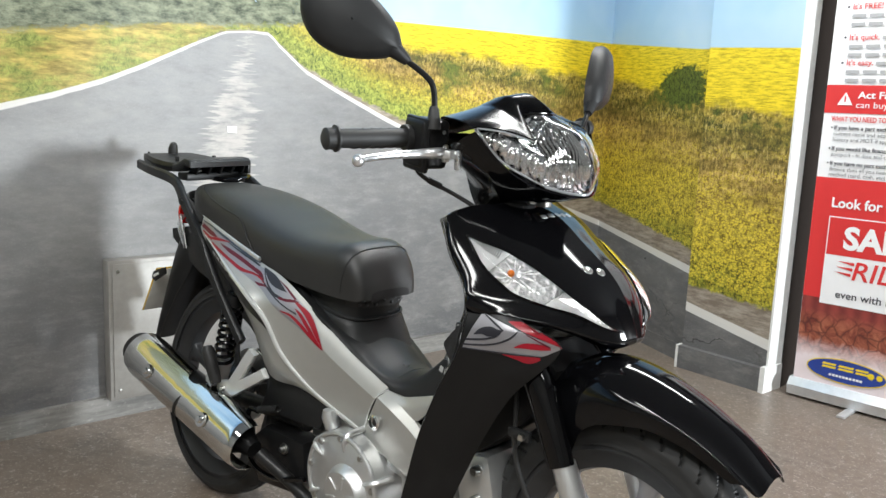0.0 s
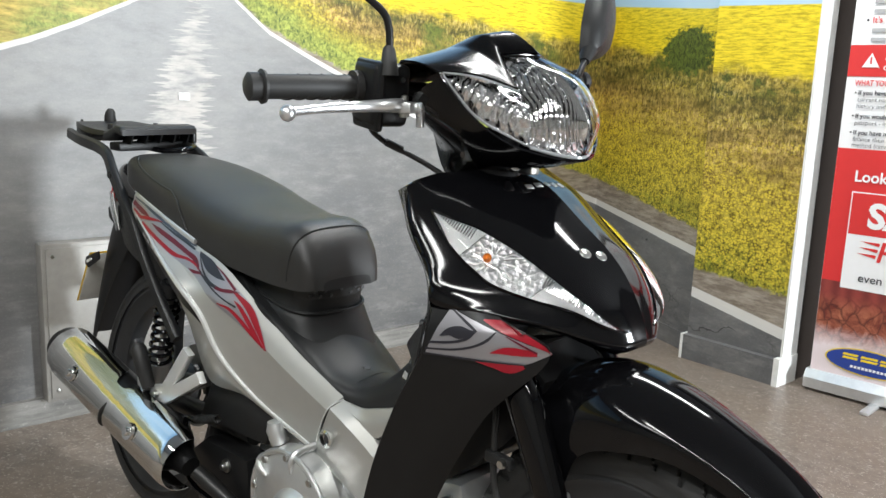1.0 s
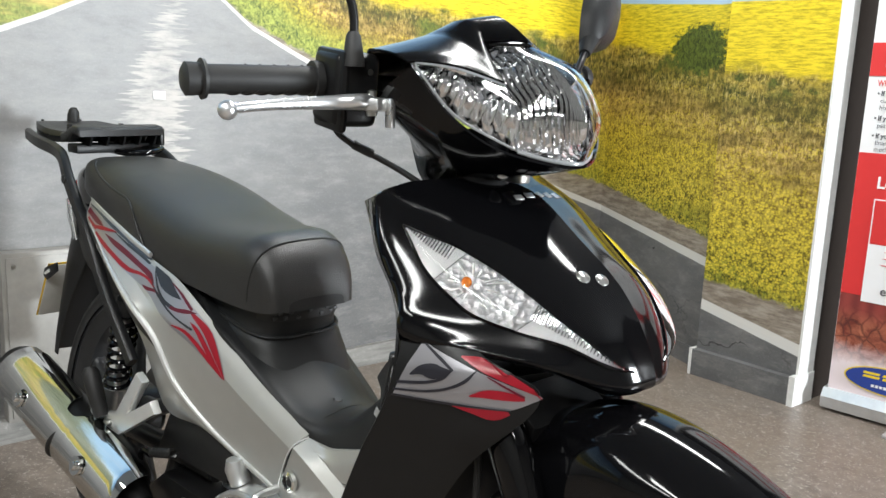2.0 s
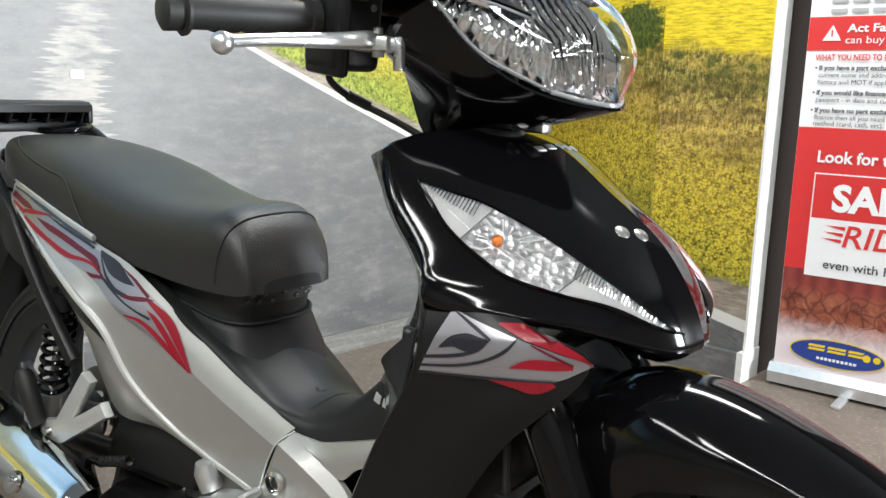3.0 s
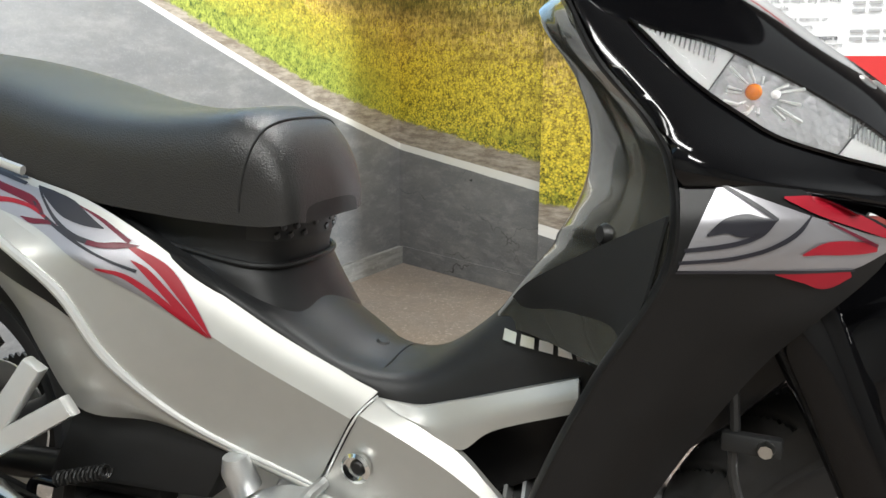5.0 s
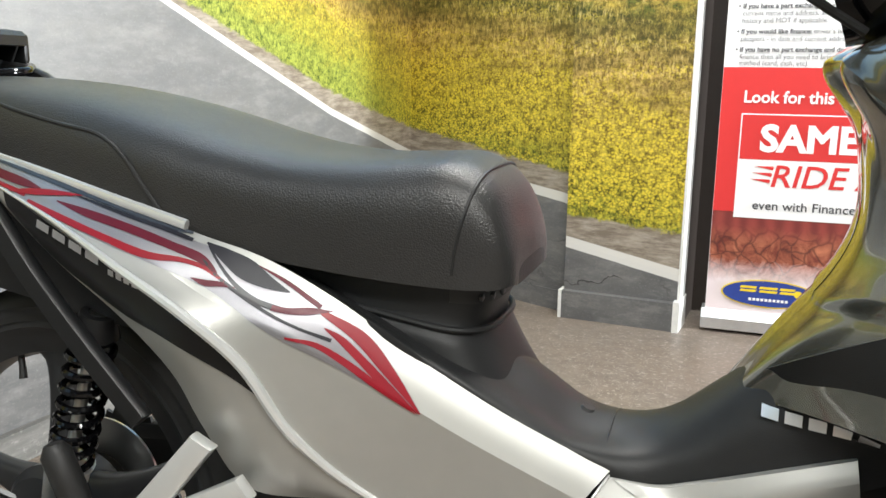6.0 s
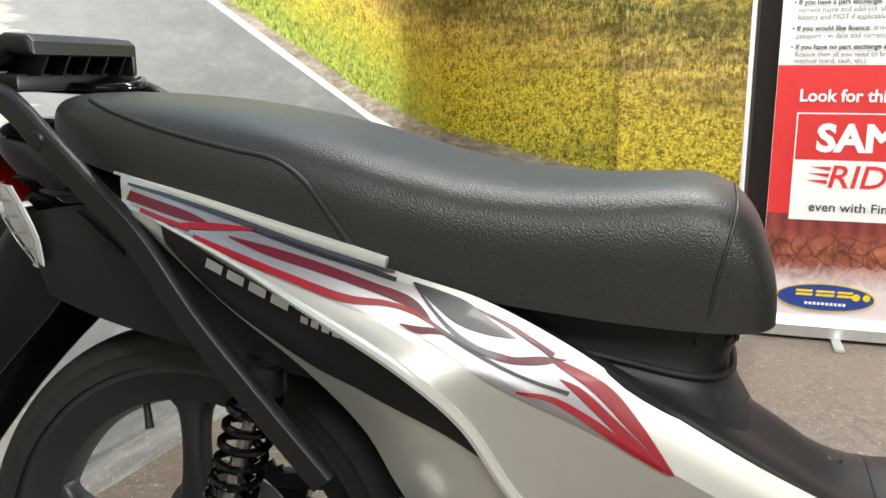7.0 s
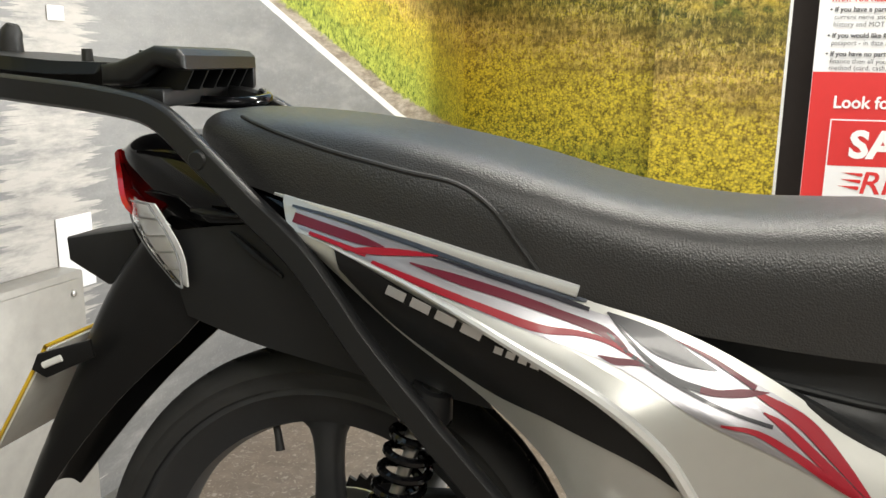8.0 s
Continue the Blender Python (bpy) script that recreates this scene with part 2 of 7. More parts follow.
def faceted(name, scale, rough, strength):
    """Chromed reflector with pressed facets."""
    n = Nodes(name)
    v = n.coords()
    cells = n.node("ShaderNodeTexVoronoi", {"Vector": v, "Scale": scale}, feature="F1").outputs["Distance"]
    waves = n.node("ShaderNodeTexWave", {"Vector": v, "Scale": 22.0, "Distortion": 6.0, "Detail": 1.0}).outputs["Fac"]
    tone = 0.92 if scale < 60 else 0.74
    n.set(colour=(tone, tone, tone * 1.02), rough=rough, metal=1.0 if scale < 60 else 0.6)
    n.bump(n.math("ADD", cells, n.math("MULTIPLY", waves, 0.5)), strength, 0.008)
    return n.mat


REFLECTOR = faceted("faceted_reflector", 46.0, 0.14, 0.7)
CLEAR_EDGE = surface("frosted_clear_edge", (0.24, 0.25, 0.26), 0.15, coat=0.6, vary=0.2)
FINE_REFLECTOR = faceted("fine_reflector", 130.0, 0.26, 0.34)


def floor_vinyl():
    n = Nodes("speckled_floor_vinyl")
    v = n.coords()
    patches = n.noise(v, 1.3, 3)
    stone = n.noise(v, 22.0, 8, 0.68)
    flecks = n.node("ShaderNodeTexVoronoi", {"Vector": v, "Scale": 75.0}, feature="F1").outputs["Distance"]
    pale = n.step(n.noise(v, 85.0, 3, 0.6, 1.2), 0.575, 0.65)
    c = n.mix(n.ramp(stone, [(0.3, 0.0), (0.72, 1.0)]), (0.1, 0.085, 0.074), (0.25, 0.215, 0.185))
    c = n.mix(n.step(patches, 0.3, 0.75), c, n.mix(0.6, c, (0.2, 0.14, 0.095)))
    c = n.mix(n.math("MULTIPLY", pale, 0.45), c, (0.56, 0.51, 0.46))
    c = n.mix(n.math("MULTIPLY", n.step(flecks, 0.22, 0.05), 0.4), c, (0.05, 0.047, 0.045))
    n.set(colour=c, rough=n.math("ADD", n.math("MULTIPLY", stone, 0.2), 0.26), spec=0.4)
    n.bump(stone, 0.15, 0.002)
    return n.mat


FLOOR = floor_vinyl()

# The printed mural: s runs along the unfolded walls from the inner corner, z up.
ROAD_TOP = [(-3.4, 0.86), (-2.83, 1.016), (-2.68, 1.057), (-2.53, 1.106), (-2.4, 1.16), (-2.21, 1.25), (-2.11, 1.292), (-2.02, 1.302), (-1.94, 1.3), (-1.9, 1.262), (-1.79, 1.178), (-1.62, 1.1), (-1.42, 1.015), (-1.17, 0.917), (-0.63, 0.707), (0.0, 0.508), (0.81, 0.415), (1.19, 0.272), (1.2, 0.27), (1.7, 0.168)]
VERGE = [(-3.4, 0.004), (-1.95, 0.004), (-1.6, 0.02), (-1.1, 0.045), (-0.63, 0.07), (0.0, 0.11), (0.81, 0.09), (1.2, 0.095), (1.7, 0.15)]
LINE_HALF = [(-3.4, 0.013), (-2.4, 0.008), (-2.05, 0.003), (-1.9, 0.006), (-1.2, 0.011), (0.0, 0.014), (1.2, 0.02), (1.7, 0.022)]
SKYLINE = [(-3.4, 1.62), (-2.6, 1.6), (-1.75, 1.55), (-1.58, 1.45), (-1.5, 1.395), (-0.74, 1.408), (0.0, 1.418), (0.75, 1.358), (1.2, 1.358), (1.7, 1.345)]
TREE_FOOT = [(-3.4, 1.15), (-2.82, 1.235), (-2.3, 1.297), (-2.1, 1.312), (-1.84, 1.334), (-1.55, 1.4), (-1.5, 1.75), (1.7, 1.75)]


def mural_print():
    n = Nodes("mural_print")
    uv = n.node("ShaderNodeUVMap", uv_map="mural").outputs[0]
    xyz = n.node("ShaderNodeSeparateXYZ", {0: uv})
    s, z = xyz.outputs[0], xyz.outputs[1]
    S0, S1 = -3.4, 1.7

    def stretched(kx, ky):
        return n.node("ShaderNodeMapping", {"Vector": uv, "Scale": (kx, ky, 1.0)}).outputs[0]

    blades = n.noise(stretched(1.0, 0.7), 85.0, 6, 0.75, 0.9)
    tufts = n.noise(stretched(0.7, 1.6), 9.0, 5, 0.65)
    clumps = n.noise(stretched(0.8, 1.5), 24.0, 5, 0.7)
    wide = n.noise(uv, 2.2, 3)
    streaks = n.noise(stretched(0.5, 2.2), 20.0, 5, 0.7)
    fringe = n.noise(stretched(0.12, 3.2), 22.0, 5, 0.7)
    d = n.math("SUBTRACT", z, n.curve(s, ROAD_TOP, S0, S1))
    right = n.step(s, -2.05, -1.95)

    # tarmac, paler with height
    far = n.step(z, 0.1, 1.25)
    tar = n.mix(far, (0.125, 0.125, 0.127), (0.36, 0.365, 0.37))
    # right lane darkened in the print, in place of dimmer light on the wall
    tar = n.mix(n.math("MULTIPLY", n.step(s, -1.95, -1.5), 0.45), tar, (0.1, 0.102, 0.106))
    tar = n.mix(n.math("MULTIPLY", n.step(n.noise(stretched(0.5, 1.4), 5.0, 6, 0.7), 0.42, 0.7), 0.35), tar, (0.36, 0.35, 0.33))
    tar = n.mix(n.math("MULTIPLY", n.noise(uv, 240.0, 3, 0.8), 0.35), tar, (0.1, 0.1, 0.1))
    mottle = n.noise(stretched(0.6, 1.5), 14.0, 7, 0.72)
    tar = n.mix(n.math("MULTIPLY", n.step(mottle, 0.5, 0.72), 0.3), tar, (0.44, 0.43, 0.41))
    tar = n.mix(n.math("MULTIPLY", n.step(mottle, 0.5, 0.3), 0.3), tar, (0.12, 0.12, 0.12))
    grit = n.noise(uv, 130.0, 4, 0.75)
    tar = n.mix(n.math("MULTIPLY", n.step(grit, 0.55, 0.72), 0.25), tar, (0.46, 0.45, 0.43))
    crack = n.node("ShaderNodeTexVoronoi", {"Vector": n.mix(0.12, stretched(0.5, 1.7), n.node("ShaderNodeTexNoise", {"Vector": uv, "Scale": 14.0, "Detail": 5.0}).outputs["Color"]), "Scale": 3.4}, feature="DISTANCE_TO_EDGE").outputs["Distance"]
    crack = n.math("MULTIPLY", n.step(crack, 0.012, 0.004), n.math("MULTIPLY", n.step(s, -0.2, 0.25), n.step(n.noise(uv, 4.0, 2), 0.45, 0.6)))
    tar = n.mix(n.math("MULTIPLY", crack, 0.9), tar, (0.02, 0.02, 0.02))

    # worn centre marking
    mid = n.math("ADD", n.math("MULTIPLY", n.math("SUBTRACT", 1.29, z), -0.185), -2.024)
    half = n.curve(z, [(0.0, 0.13), (0.5, 0.105), (0.94, 0.085), (1.1, 0.05), (1.2, 0.022), (1.29, 0.006), (2.0, 0.0)], 0.0, 2.0)
    inside = n.step(n.math("SUBTRACT", half, n.math("ABSOLUTE", n.math("SUBTRACT", n.math("ADD", s, n.math("MULTIPLY", n.math("SUBTRACT", fringe, 0.5), 0.34)), mid))), -0.004, 0.008)
    worn = n.math("MULTIPLY", inside, n.step(n.math("ADD", n.math("MULTIPLY", streaks, 0.6), n.math("MULTIPLY", n.noise(stretched(0.6, 1.6), 7.0, 5, 0.7), 0.45)), 0.4, 0.58))
    tar = n.mix(n.math("MULTIPLY", worn, 0.5), tar, (0.7, 0.65, 0.6))

    # verge, grass, field
    dirt = n.mix(n.step(streaks, 0.4, 0.62), (0.2, 0.165, 0.13), (0.4, 0.35, 0.29))
    rise = n.math("DIVIDE", d, n.math("MAXIMUM", n.math("SUBTRACT", n.curve(s, SKYLINE, S0, S1), n.curve(s, ROAD_TOP, S0, S1)), 0.05))
    q = n.math("ADD", rise, n.math("ADD", n.math("MULTIPLY", n.math("SUBTRACT", tufts, 0.5), 0.24), n.math("MULTIPLY", n.math("SUBTRACT", clumps, 0.5), 0.12)))
    stalk = n.noise(stretched(1.5, 0.5), 70.0, 5, 0.78, 0.5)
    patches = n.noise(stretched(0.4, 2.4), 4.5, 5, 0.62)
    dots = n.node("ShaderNodeTexVoronoi", {"Vector": stretched(1.0, 1.3), "Scale": 92.0}, feature="F1").outputs["Distance"]
    leafy = n.math("ADD", n.math("MULTIPLY", blades, 0.55), n.math("MULTIPLY", n.noise(stretched(0.8, 1.1), 42.0, 7, 0.8, 0.8), 0.45))
    tone = n.ramp(q, [(0.0, (0.2, 0.25, 0.03)), (0.1, (0.36, 0.36, 0.04)), (0.25, (0.56, 0.45, 0.05)), (0.45, (0.54, 0.4, 0.07)), (0.56, (0.58, 0.39, 0.12)), (0.64, (0.36, 0.26, 0.07)), (0.7, (0.24, 0.2, 0.04)), (0.76, (0.5, 0.37, 0.08)), (0.84, (0.66, 0.48, 0.06))])
    shade = n.ramp(q, [(0.0, (0.02, 0.035, 0.006)), (0.12, (0.075, 0.08, 0.01)), (0.3, (0.17, 0.125, 0.014)), (0.5, (0.2, 0.125, 0.024)), (0.62, (0.11, 0.08, 0.018)), (0.7, (0.045, 0.05, 0.012)), (0.8, (0.2, 0.15, 0.02))])
    depth = n.math("ADD", n.math("MULTIPLY", stalk, 0.4), n.math("ADD", n.math("MULTIPLY", n.noise(stretched(1.0, 0.9), 48.0, 4, 0.7, 0.7), 0.35), n.math("MULTIPLY", clumps, 0.25)))
    grass = n.mix(n.step(depth, 0.455, 0.545), shade, tone)
    bloom = n.math("MULTIPLY", n.step(n.math("ADD", patches, n.math("MULTIPLY", n.math("ABSOLUTE", n.math("SUBTRACT", q, 0.27)), -0.9)), 0.16, 0.42), n.step(n.math("SUBTRACT", dots, n.math("MULTIPLY", leafy, 0.6)), 0.3, 0.02))
    grass = n.mix(n.math("MULTIPLY", n.step(patches, 0.52, 0.4), n.math("MULTIPLY", n.step(q, 0.3, 0.5), 0.45)), grass, (0.1, 0.08, 0.016))
    grass = n.mix(n.math("MULTIPLY", bloom, 0.75), grass, (0.86, 0.67, 0.06))
    grass = n.mix(n.math("MULTIPLY", n.step(n.math("ADD", q, n.math("MULTIPLY", n.math("SUBTRACT", clumps, 0.5), 0.3)), 0.14, 0.02), 0.6), grass, n.mix(n.step(leafy, 0.42, 0.56), (0.025, 0.045, 0.008), (0.2, 0.25, 0.03)))
    dry = n.math("MULTIPLY", n.step(q, 0.4, 0.5), n.step(n.math("ADD", stalk, n.math("MULTIPLY", n.math("SUBTRACT", patches, 0.5), 0.4)), 0.55, 0.68))
    grass = n.mix(n.math("MULTIPLY", dry, 0.7), grass, (0.74, 0.58, 0.24))
    crisp = n.noise(stretched(1.1, 0.8), 34.0, 9, 0.82, 0.4)
    grass = n.mix(n.math("MULTIPLY", n.step(crisp, 0.5, 0.36), 0.7), grass, n.mix(0.25, (0.03, 0.025, 0.006), grass))
    grass = n.mix(n.math("MULTIPLY", n.step(crisp, 0.54, 0.68), 0.55), grass, n.mix(0.4, (0.95, 0.78, 0.16), grass))
    verge_green = n.mix(n.step(leafy, 0.41, 0.57), (0.04, 0.075, 0.012), (0.4, 0.44, 0.08))
    grass = n.mix(n.math("MULTIPLY", n.step(q, 0.5, 0.2), n.step(s, 0.1, -0.5)), grass, verge_green)
    hedge = n.math("MULTIPLY", n.step(n.noise(stretched(0.8, 1.4), 5.0, 5, 0.65), 0.52, 0.66), n.math("MULTIPLY", n.step(q, 0.3, 0.5), n.step(s, -0.1, -0.5)))
    grass = n.mix(n.math("MULTIPLY", hedge, 0.85), grass, n.mix(n.step(leafy, 0.41, 0.6), (0.03, 0.05, 0.01), (0.2, 0.24, 0.04)))
    sky_d = n.math("SUBTRACT", n.curve(s, SKYLINE, S0, S1), z)
    rape = n.mix(n.step(n.noise(stretched(0.35, 2.6), 46.0, 6, 0.75), 0.38, 0.56), (0.42, 0.32, 0.01), (0.86, 0.66, 0.03))
    reach = n.math("ADD", n.math("MULTIPLY", n.math("SUBTRACT", tufts, 0.5), 0.12), n.curve(s, [(-3.4, 0.05), (-1.5, 0.08), (-0.5, 0.16), (0.5, 0.2), (1.7, 0.26)], S0, S1))
    land = n.mix(n.math("MULTIPLY", n.step(n.math("SUBTRACT", reach, sky_d), -0.01, 0.02), right), grass, rape)
    bushes = n.math("MULTIPLY", n.step(n.math("ABSOLUTE", n.math("SUBTRACT", n.math("SUBTRACT", sky_d, reach), 0.03)), 0.07, 0.0), n.step(n.noise(stretched(0.7, 1.0), 11.0, 5, 0.6), 0.54, 0.62))
    land = n.mix(n.math("MULTIPLY", bushes, right), land, n.mix(n.step(blades, 0.4, 0.6), (0.02, 0.035, 0.008), (0.12, 0.15, 0.025)))
    # the one large bush
    r = n.math("SQRT", n.math("ADD", n.math("POWER", n.math("DIVIDE", n.math("SUBTRACT", s, 0.63), 0.19), 2.0), n.math("POWER", n.math("DIVIDE", n.math("SUBTRACT", z, 1.2), 0.1), 2.0)))
    bush = n.step(n.math("ADD", r, n.math("MULTIPLY", n.math("SUBTRACT", clumps, 0.5), 1.3)), 1.0, 0.85)
    land = n.mix(bush, land, n.mix(n.step(blades, 0.4, 0.62), (0.014, 0.028, 0.008), (0.13, 0.17, 0.03)))
    left_field = n.mix(n.step(n.math("ADD", tufts, n.math("MULTIPLY", d, 0.6)), 0.46, 0.62), n.mix(n.step(leafy, 0.4, 0.6), (0.1, 0.14, 0.025), (0.42, 0.46, 0.1)), n.mix(n.step(streaks, 0.38, 0.6), (0.26, 0.21, 0.05), (0.68, 0.53, 0.14)))
    land = n.mix(right, left_field, land)
    wood = n.mix(n.step(clumps, 0.36, 0.64), (0.045, 0.06, 0.035), (0.3, 0.33, 0.22))
    tree_d = n.math("SUBTRACT", z, n.curve(s, TREE_FOOT, S0, S1))
    land = n.mix(n.step(n.math("ADD", tree_d, n.math("MULTIPLY", n.math("SUBTRACT", clumps, 0.5), 0.06)), -0.004, 0.012), land, wood)
    sky = n.mix(n.step(z, 1.35, 2.3), (0.42, 0.6, 0.74), (0.24, 0.44, 0.7))
    sky = n.mix(n.math("MULTIPLY", n.step(wide, 0.45, 0.75), 0.4), sky, (0.66, 0.76, 0.82))
    land = n.mix(n.step(n.math("ADD", sky_d, n.math("MULTIPLY", n.math("SUBTRACT", clumps, 0.5), n.step(s, -1.4, -1.6))), 0.002, -0.002), land, sky)

    edge = n.math("ADD", n.math("SUBTRACT", d, n.curve(s, VERGE, S0, S1)), n.math("MULTIPLY", n.math("SUBTRACT", clumps, 0.5), 0.05))
    c = n.mix(n.step(edge, -0.004, 0.006), dirt, land)
    c = n.mix(n.step(d, -0.001, 0.001), tar, c)
    line = n.step(n.math("SUBTRACT", n.curve(s, LINE_HALF, S0, S1), n.math("ABSOLUTE", n.math("ADD", d, n.math("MULTIPLY", n.math("SUBTRACT", streaks, 0.5), 0.006)))), -0.001, 0.002)
    c = n.mix(n.math("MULTIPLY", line, 0.9), c, (0.74, 0.73, 0.7))
    n.set(colour=c, rough=n.math("ADD", n.math("MULTIPLY", wide, 0.12), 0.4), spec=0.35)
    n.bump(n.noise(uv, 90.0, 3), 0.04, 0.002)
    return n.mat


MURAL = mural_print()


def worn_grey():
    """Grey painted board, scuffed pale in long streaks."""
    n = Nodes("scuffed_grey_paint")
    v = n.coords()
    long = n.noise(n.node("ShaderNodeMapping", {"Vector": v, "Scale": (1.0, 0.35, 3.0)}).outputs[0], 9.0, 7, 0.72)
    c = n.mix(n.step(long, 0.4, 0.66), (0.14, 0.138, 0.13), (0.28, 0.272, 0.255))
    c = n.mix(n.math("MULTIPLY", n.step(n.noise(v, 60.0, 6, 0.8), 0.56, 0.7), 0.6), c, (0.5, 0.48, 0.45))
    n.set(colour=c, rough=n.math("ADD", n.math("MULTIPLY", long, 0.2), 0.4))
    n.bump(long, 0.15, 0.003)
    return n.mat


SKIRT_GREY = worn_grey()

# ---- the room ----
CORNER = Vector((-0.503, 2.446))
ALONG_A = Vector((-0.0743, -0.9972))
ALONG_B = Vector((0.9006, -0.4347))
C_START, C_END = Vector((0.241, 2.046)), Vector((0.637, 2.008))
ALONG_C = (C_END - C_START).normalized()
ROOM_TOP = 2.7


def wall_strip(p, along, length, back, z0, z1, s0, s_sign, front=0.0, steps=1):
    """A length of wall with its thickness behind it and the mural's coordinates."""
    out = Vector((along.y, -along.x))
    if out.dot(Vector((1.0, -1.0)) - p) < 0:
        out = -out
    bm = bmesh.new()
    uv = bm.loops.layers.uv.new("mural")
    cols = []
    for k in range(steps + 1):
        q = p + along * (length * k / steps)
        cols.append([bm.verts.new((*(q + out * o), z)) for o, z in ((front, z0), (front, z1), (-back, z1), (-back, z0))])
    faces = []
    for a, b in zip(cols, cols[1:]):
        for j in range(4):
            faces.append(bm.faces.new((a[j], b[j], b[(j + 1) % 4], a[(j + 1) % 4])))
    faces += [bm.faces.new(cols[0]), bm.faces.new(cols[-1][::-1])]
    for f in faces:
        for lp in f.loops:
            flat = Vector((lp.vert.co.x, lp.vert.co.y)) - p
            lp[uv].uv = (s0 + s_sign * flat.dot(along), lp.vert.co.z)
    return bm


def structure(name, bm, material, label):
    return tagged(part(name, bm, material), label, kind="structure")


structure("wall_west", wall_strip(CORNER, ALONG_A, 6.3, 0.12, 0, ROOM_TOP, 0, -1), MURAL, "wall printed with a mural of an open country road")
structure("wall_north", wall_strip(CORNER, ALONG_B, 0.85, 0.12, 0, ROOM_TOP, 0, 1), MURAL, "angled wall with a mural of road edge and yellow field")
structure("wall_pillar", wall_strip(C_START, ALONG_C, (C_END - C_START).length, 0.1, 0, ROOM_TOP, 1.2, 1), MURAL, "boxed pillar with a mural of grass and road edge")
structure("baseboard_west", wall_strip(CORNER + ALONG_A * 0.012, ALONG_A, 6.2, -0.0, 0, 0.075, -0.012, -1, front=0.02), SKIRT_GREY, "grey printed skirting board along the mural wall")
structure("baseboard_north", wall_strip(CORNER + ALONG_B * 0.014, ALONG_B, 0.78, -0.0, 0, 0.075, 0.014, 1, front=0.004), MURAL, "grey skirting board at the angled wall")
structure("baseboard_pillar", wall_strip(C_START + ALONG_C * 0.0, ALONG_C, 0.395, -0.0, 0, 0.098, 1.2, 1, front=0.028), MURAL, "proud grey skirting board round the pillar")
end = wall_strip(C_START - ALONG_C * 0.012, ALONG_C, 0.0115, 0.03, 0, 0.1, 0, 1, front=0.03)
structure("baseboard_end", end, WHITE_PAINT, "white end cap of the pillar's skirting")
post = wall_strip(C_END - ALONG_C * 0.004, ALONG_C, 0.009, 0.1, 0.1, ROOM_TOP, 0, 1, front=0.006)
structure("trim", post, WHITE_PAINT, "white painted corner trim on the pillar")
foot = wall_strip(C_END - ALONG_C * 0.012, ALONG_C, 0.022, 0.1, 0, 0.105, 0, 1, front=0.034)
structure("trim_foot", foot, WHITE_PAINT, "white block at the foot of the corner trim")

# dark block fills the gap between pillar and banner
structure("gap_block", wall_strip(C_END - ALONG_C * 0.03, ALONG_C, 0.034, 0.3, 0, ROOM_TOP, 0, 1, front=-0.104), BROWN_DOOR, "dark brown block in the gap beside the pillar")
bm = bmesh.new()
bmesh.ops.create_grid(bm, x_segments=24, y_segments=24, size=4.2, matrix=pose(1.6, -0.5, 0))
structure("floor", bm, FLOOR, "speckled grey brown vinyl floor with a worn sheen")
# unseen ceiling, added to close the room and dim what the paint mirrors
structure("ceiling", block((6.6, 7.6, 0.1), pose(1.9, -0.7, ROOM_TOP + 0.05)), CEILING_GREY, "unseen plain grey ceiling")
structure("wall_recess", block((4.4, 0.1, ROOM_TOP), pose(2.84, 2.34, ROOM_TOP / 2)), BROWN_DOOR, "dark brown wall behind the banner")
# unseen outer walls, added to close the room and tone the reflections
structure("wall_south", block((6.6, 0.1, ROOM_TOP), pose(1.9, -3.85, ROOM_TOP / 2)), PLAIN_WALL, "unseen plain wall closing the room")
for y0, y1, z0, z1 in ((-3.8, 1.3, 0, ROOM_TOP), (2.2, 2.4, 0, ROOM_TOP), (1.3, 2.2, 0, 0.5), (1.3, 2.2, 1.4, ROOM_TOP)):
    structure("wall_east", block((0.1, y1 - y0, z1 - z0), pose(5.0, (y0 + y1) / 2, (z0 + z1) / 2)), PLAIN_WALL, "unseen plain wall round the shop window")

lamp_glass = Nodes("lit_diffuser")
lamp_glass.set(colour=(0.9, 0.9, 0.9), glow=(1.0, 0.97, 0.92), power=6.0)
# fittings for the added strips, out of view
for px, py in PANELS:
    lamp = thing("added_ceiling_light", "unseen long strip light added on the ceiling", "ceiling light", group="ceiling lights", place=(px, py, ROOM_TOP))
    rim = bmesh.new()
    for sy in (-0.11, 0.11):
        block((1.56, 0.02, 0.024), pose(0, sy, -0.012), 0.003, bm=rim)
    for sx in (-0.77, 0.77):
        block((0.02, 0.2, 0.024), pose(sx, 0, -0.012), 0.003, bm=rim)
    part("frame", rim, WHITE_PAINT, lamp)
    part("diffuser", block((1.518, 0.198, 0.008), pose(0, 0, -0.006)), lamp_glass.mat, lamp, "glowing diffuser")

# metal cover box on the mural wall
box_mid = CORNER + ALONG_A * 2.335
BOX_M = Matrix.Translation((box_mid.x, box_mid.y, 0.305)) @ pose(0, 0, 0, 0, 0, math.degrees(math.atan2(ALONG_A.y, ALONG_A.x)) + 90)
cover = thing("wall_box", "grey metal cover box fixed to the mural wall", "wall box")
cover.matrix_world = BOX_M
BOX_GREY = surface("grey_box_paint", (0.3, 0.29, 0.27), 0.42, metal=0.2, grain=0.1, vary=0.2, smudge=0.2)
part("body", block((0.05, 0.42, 0.47), pose(0.027, 0, 0), 0.004), BOX_GREY, cover)
part("front_plate", block((0.004, 0.396, 0.446), pose(0.0545, 0, 0), 0.001), BOX_GREY, cover)
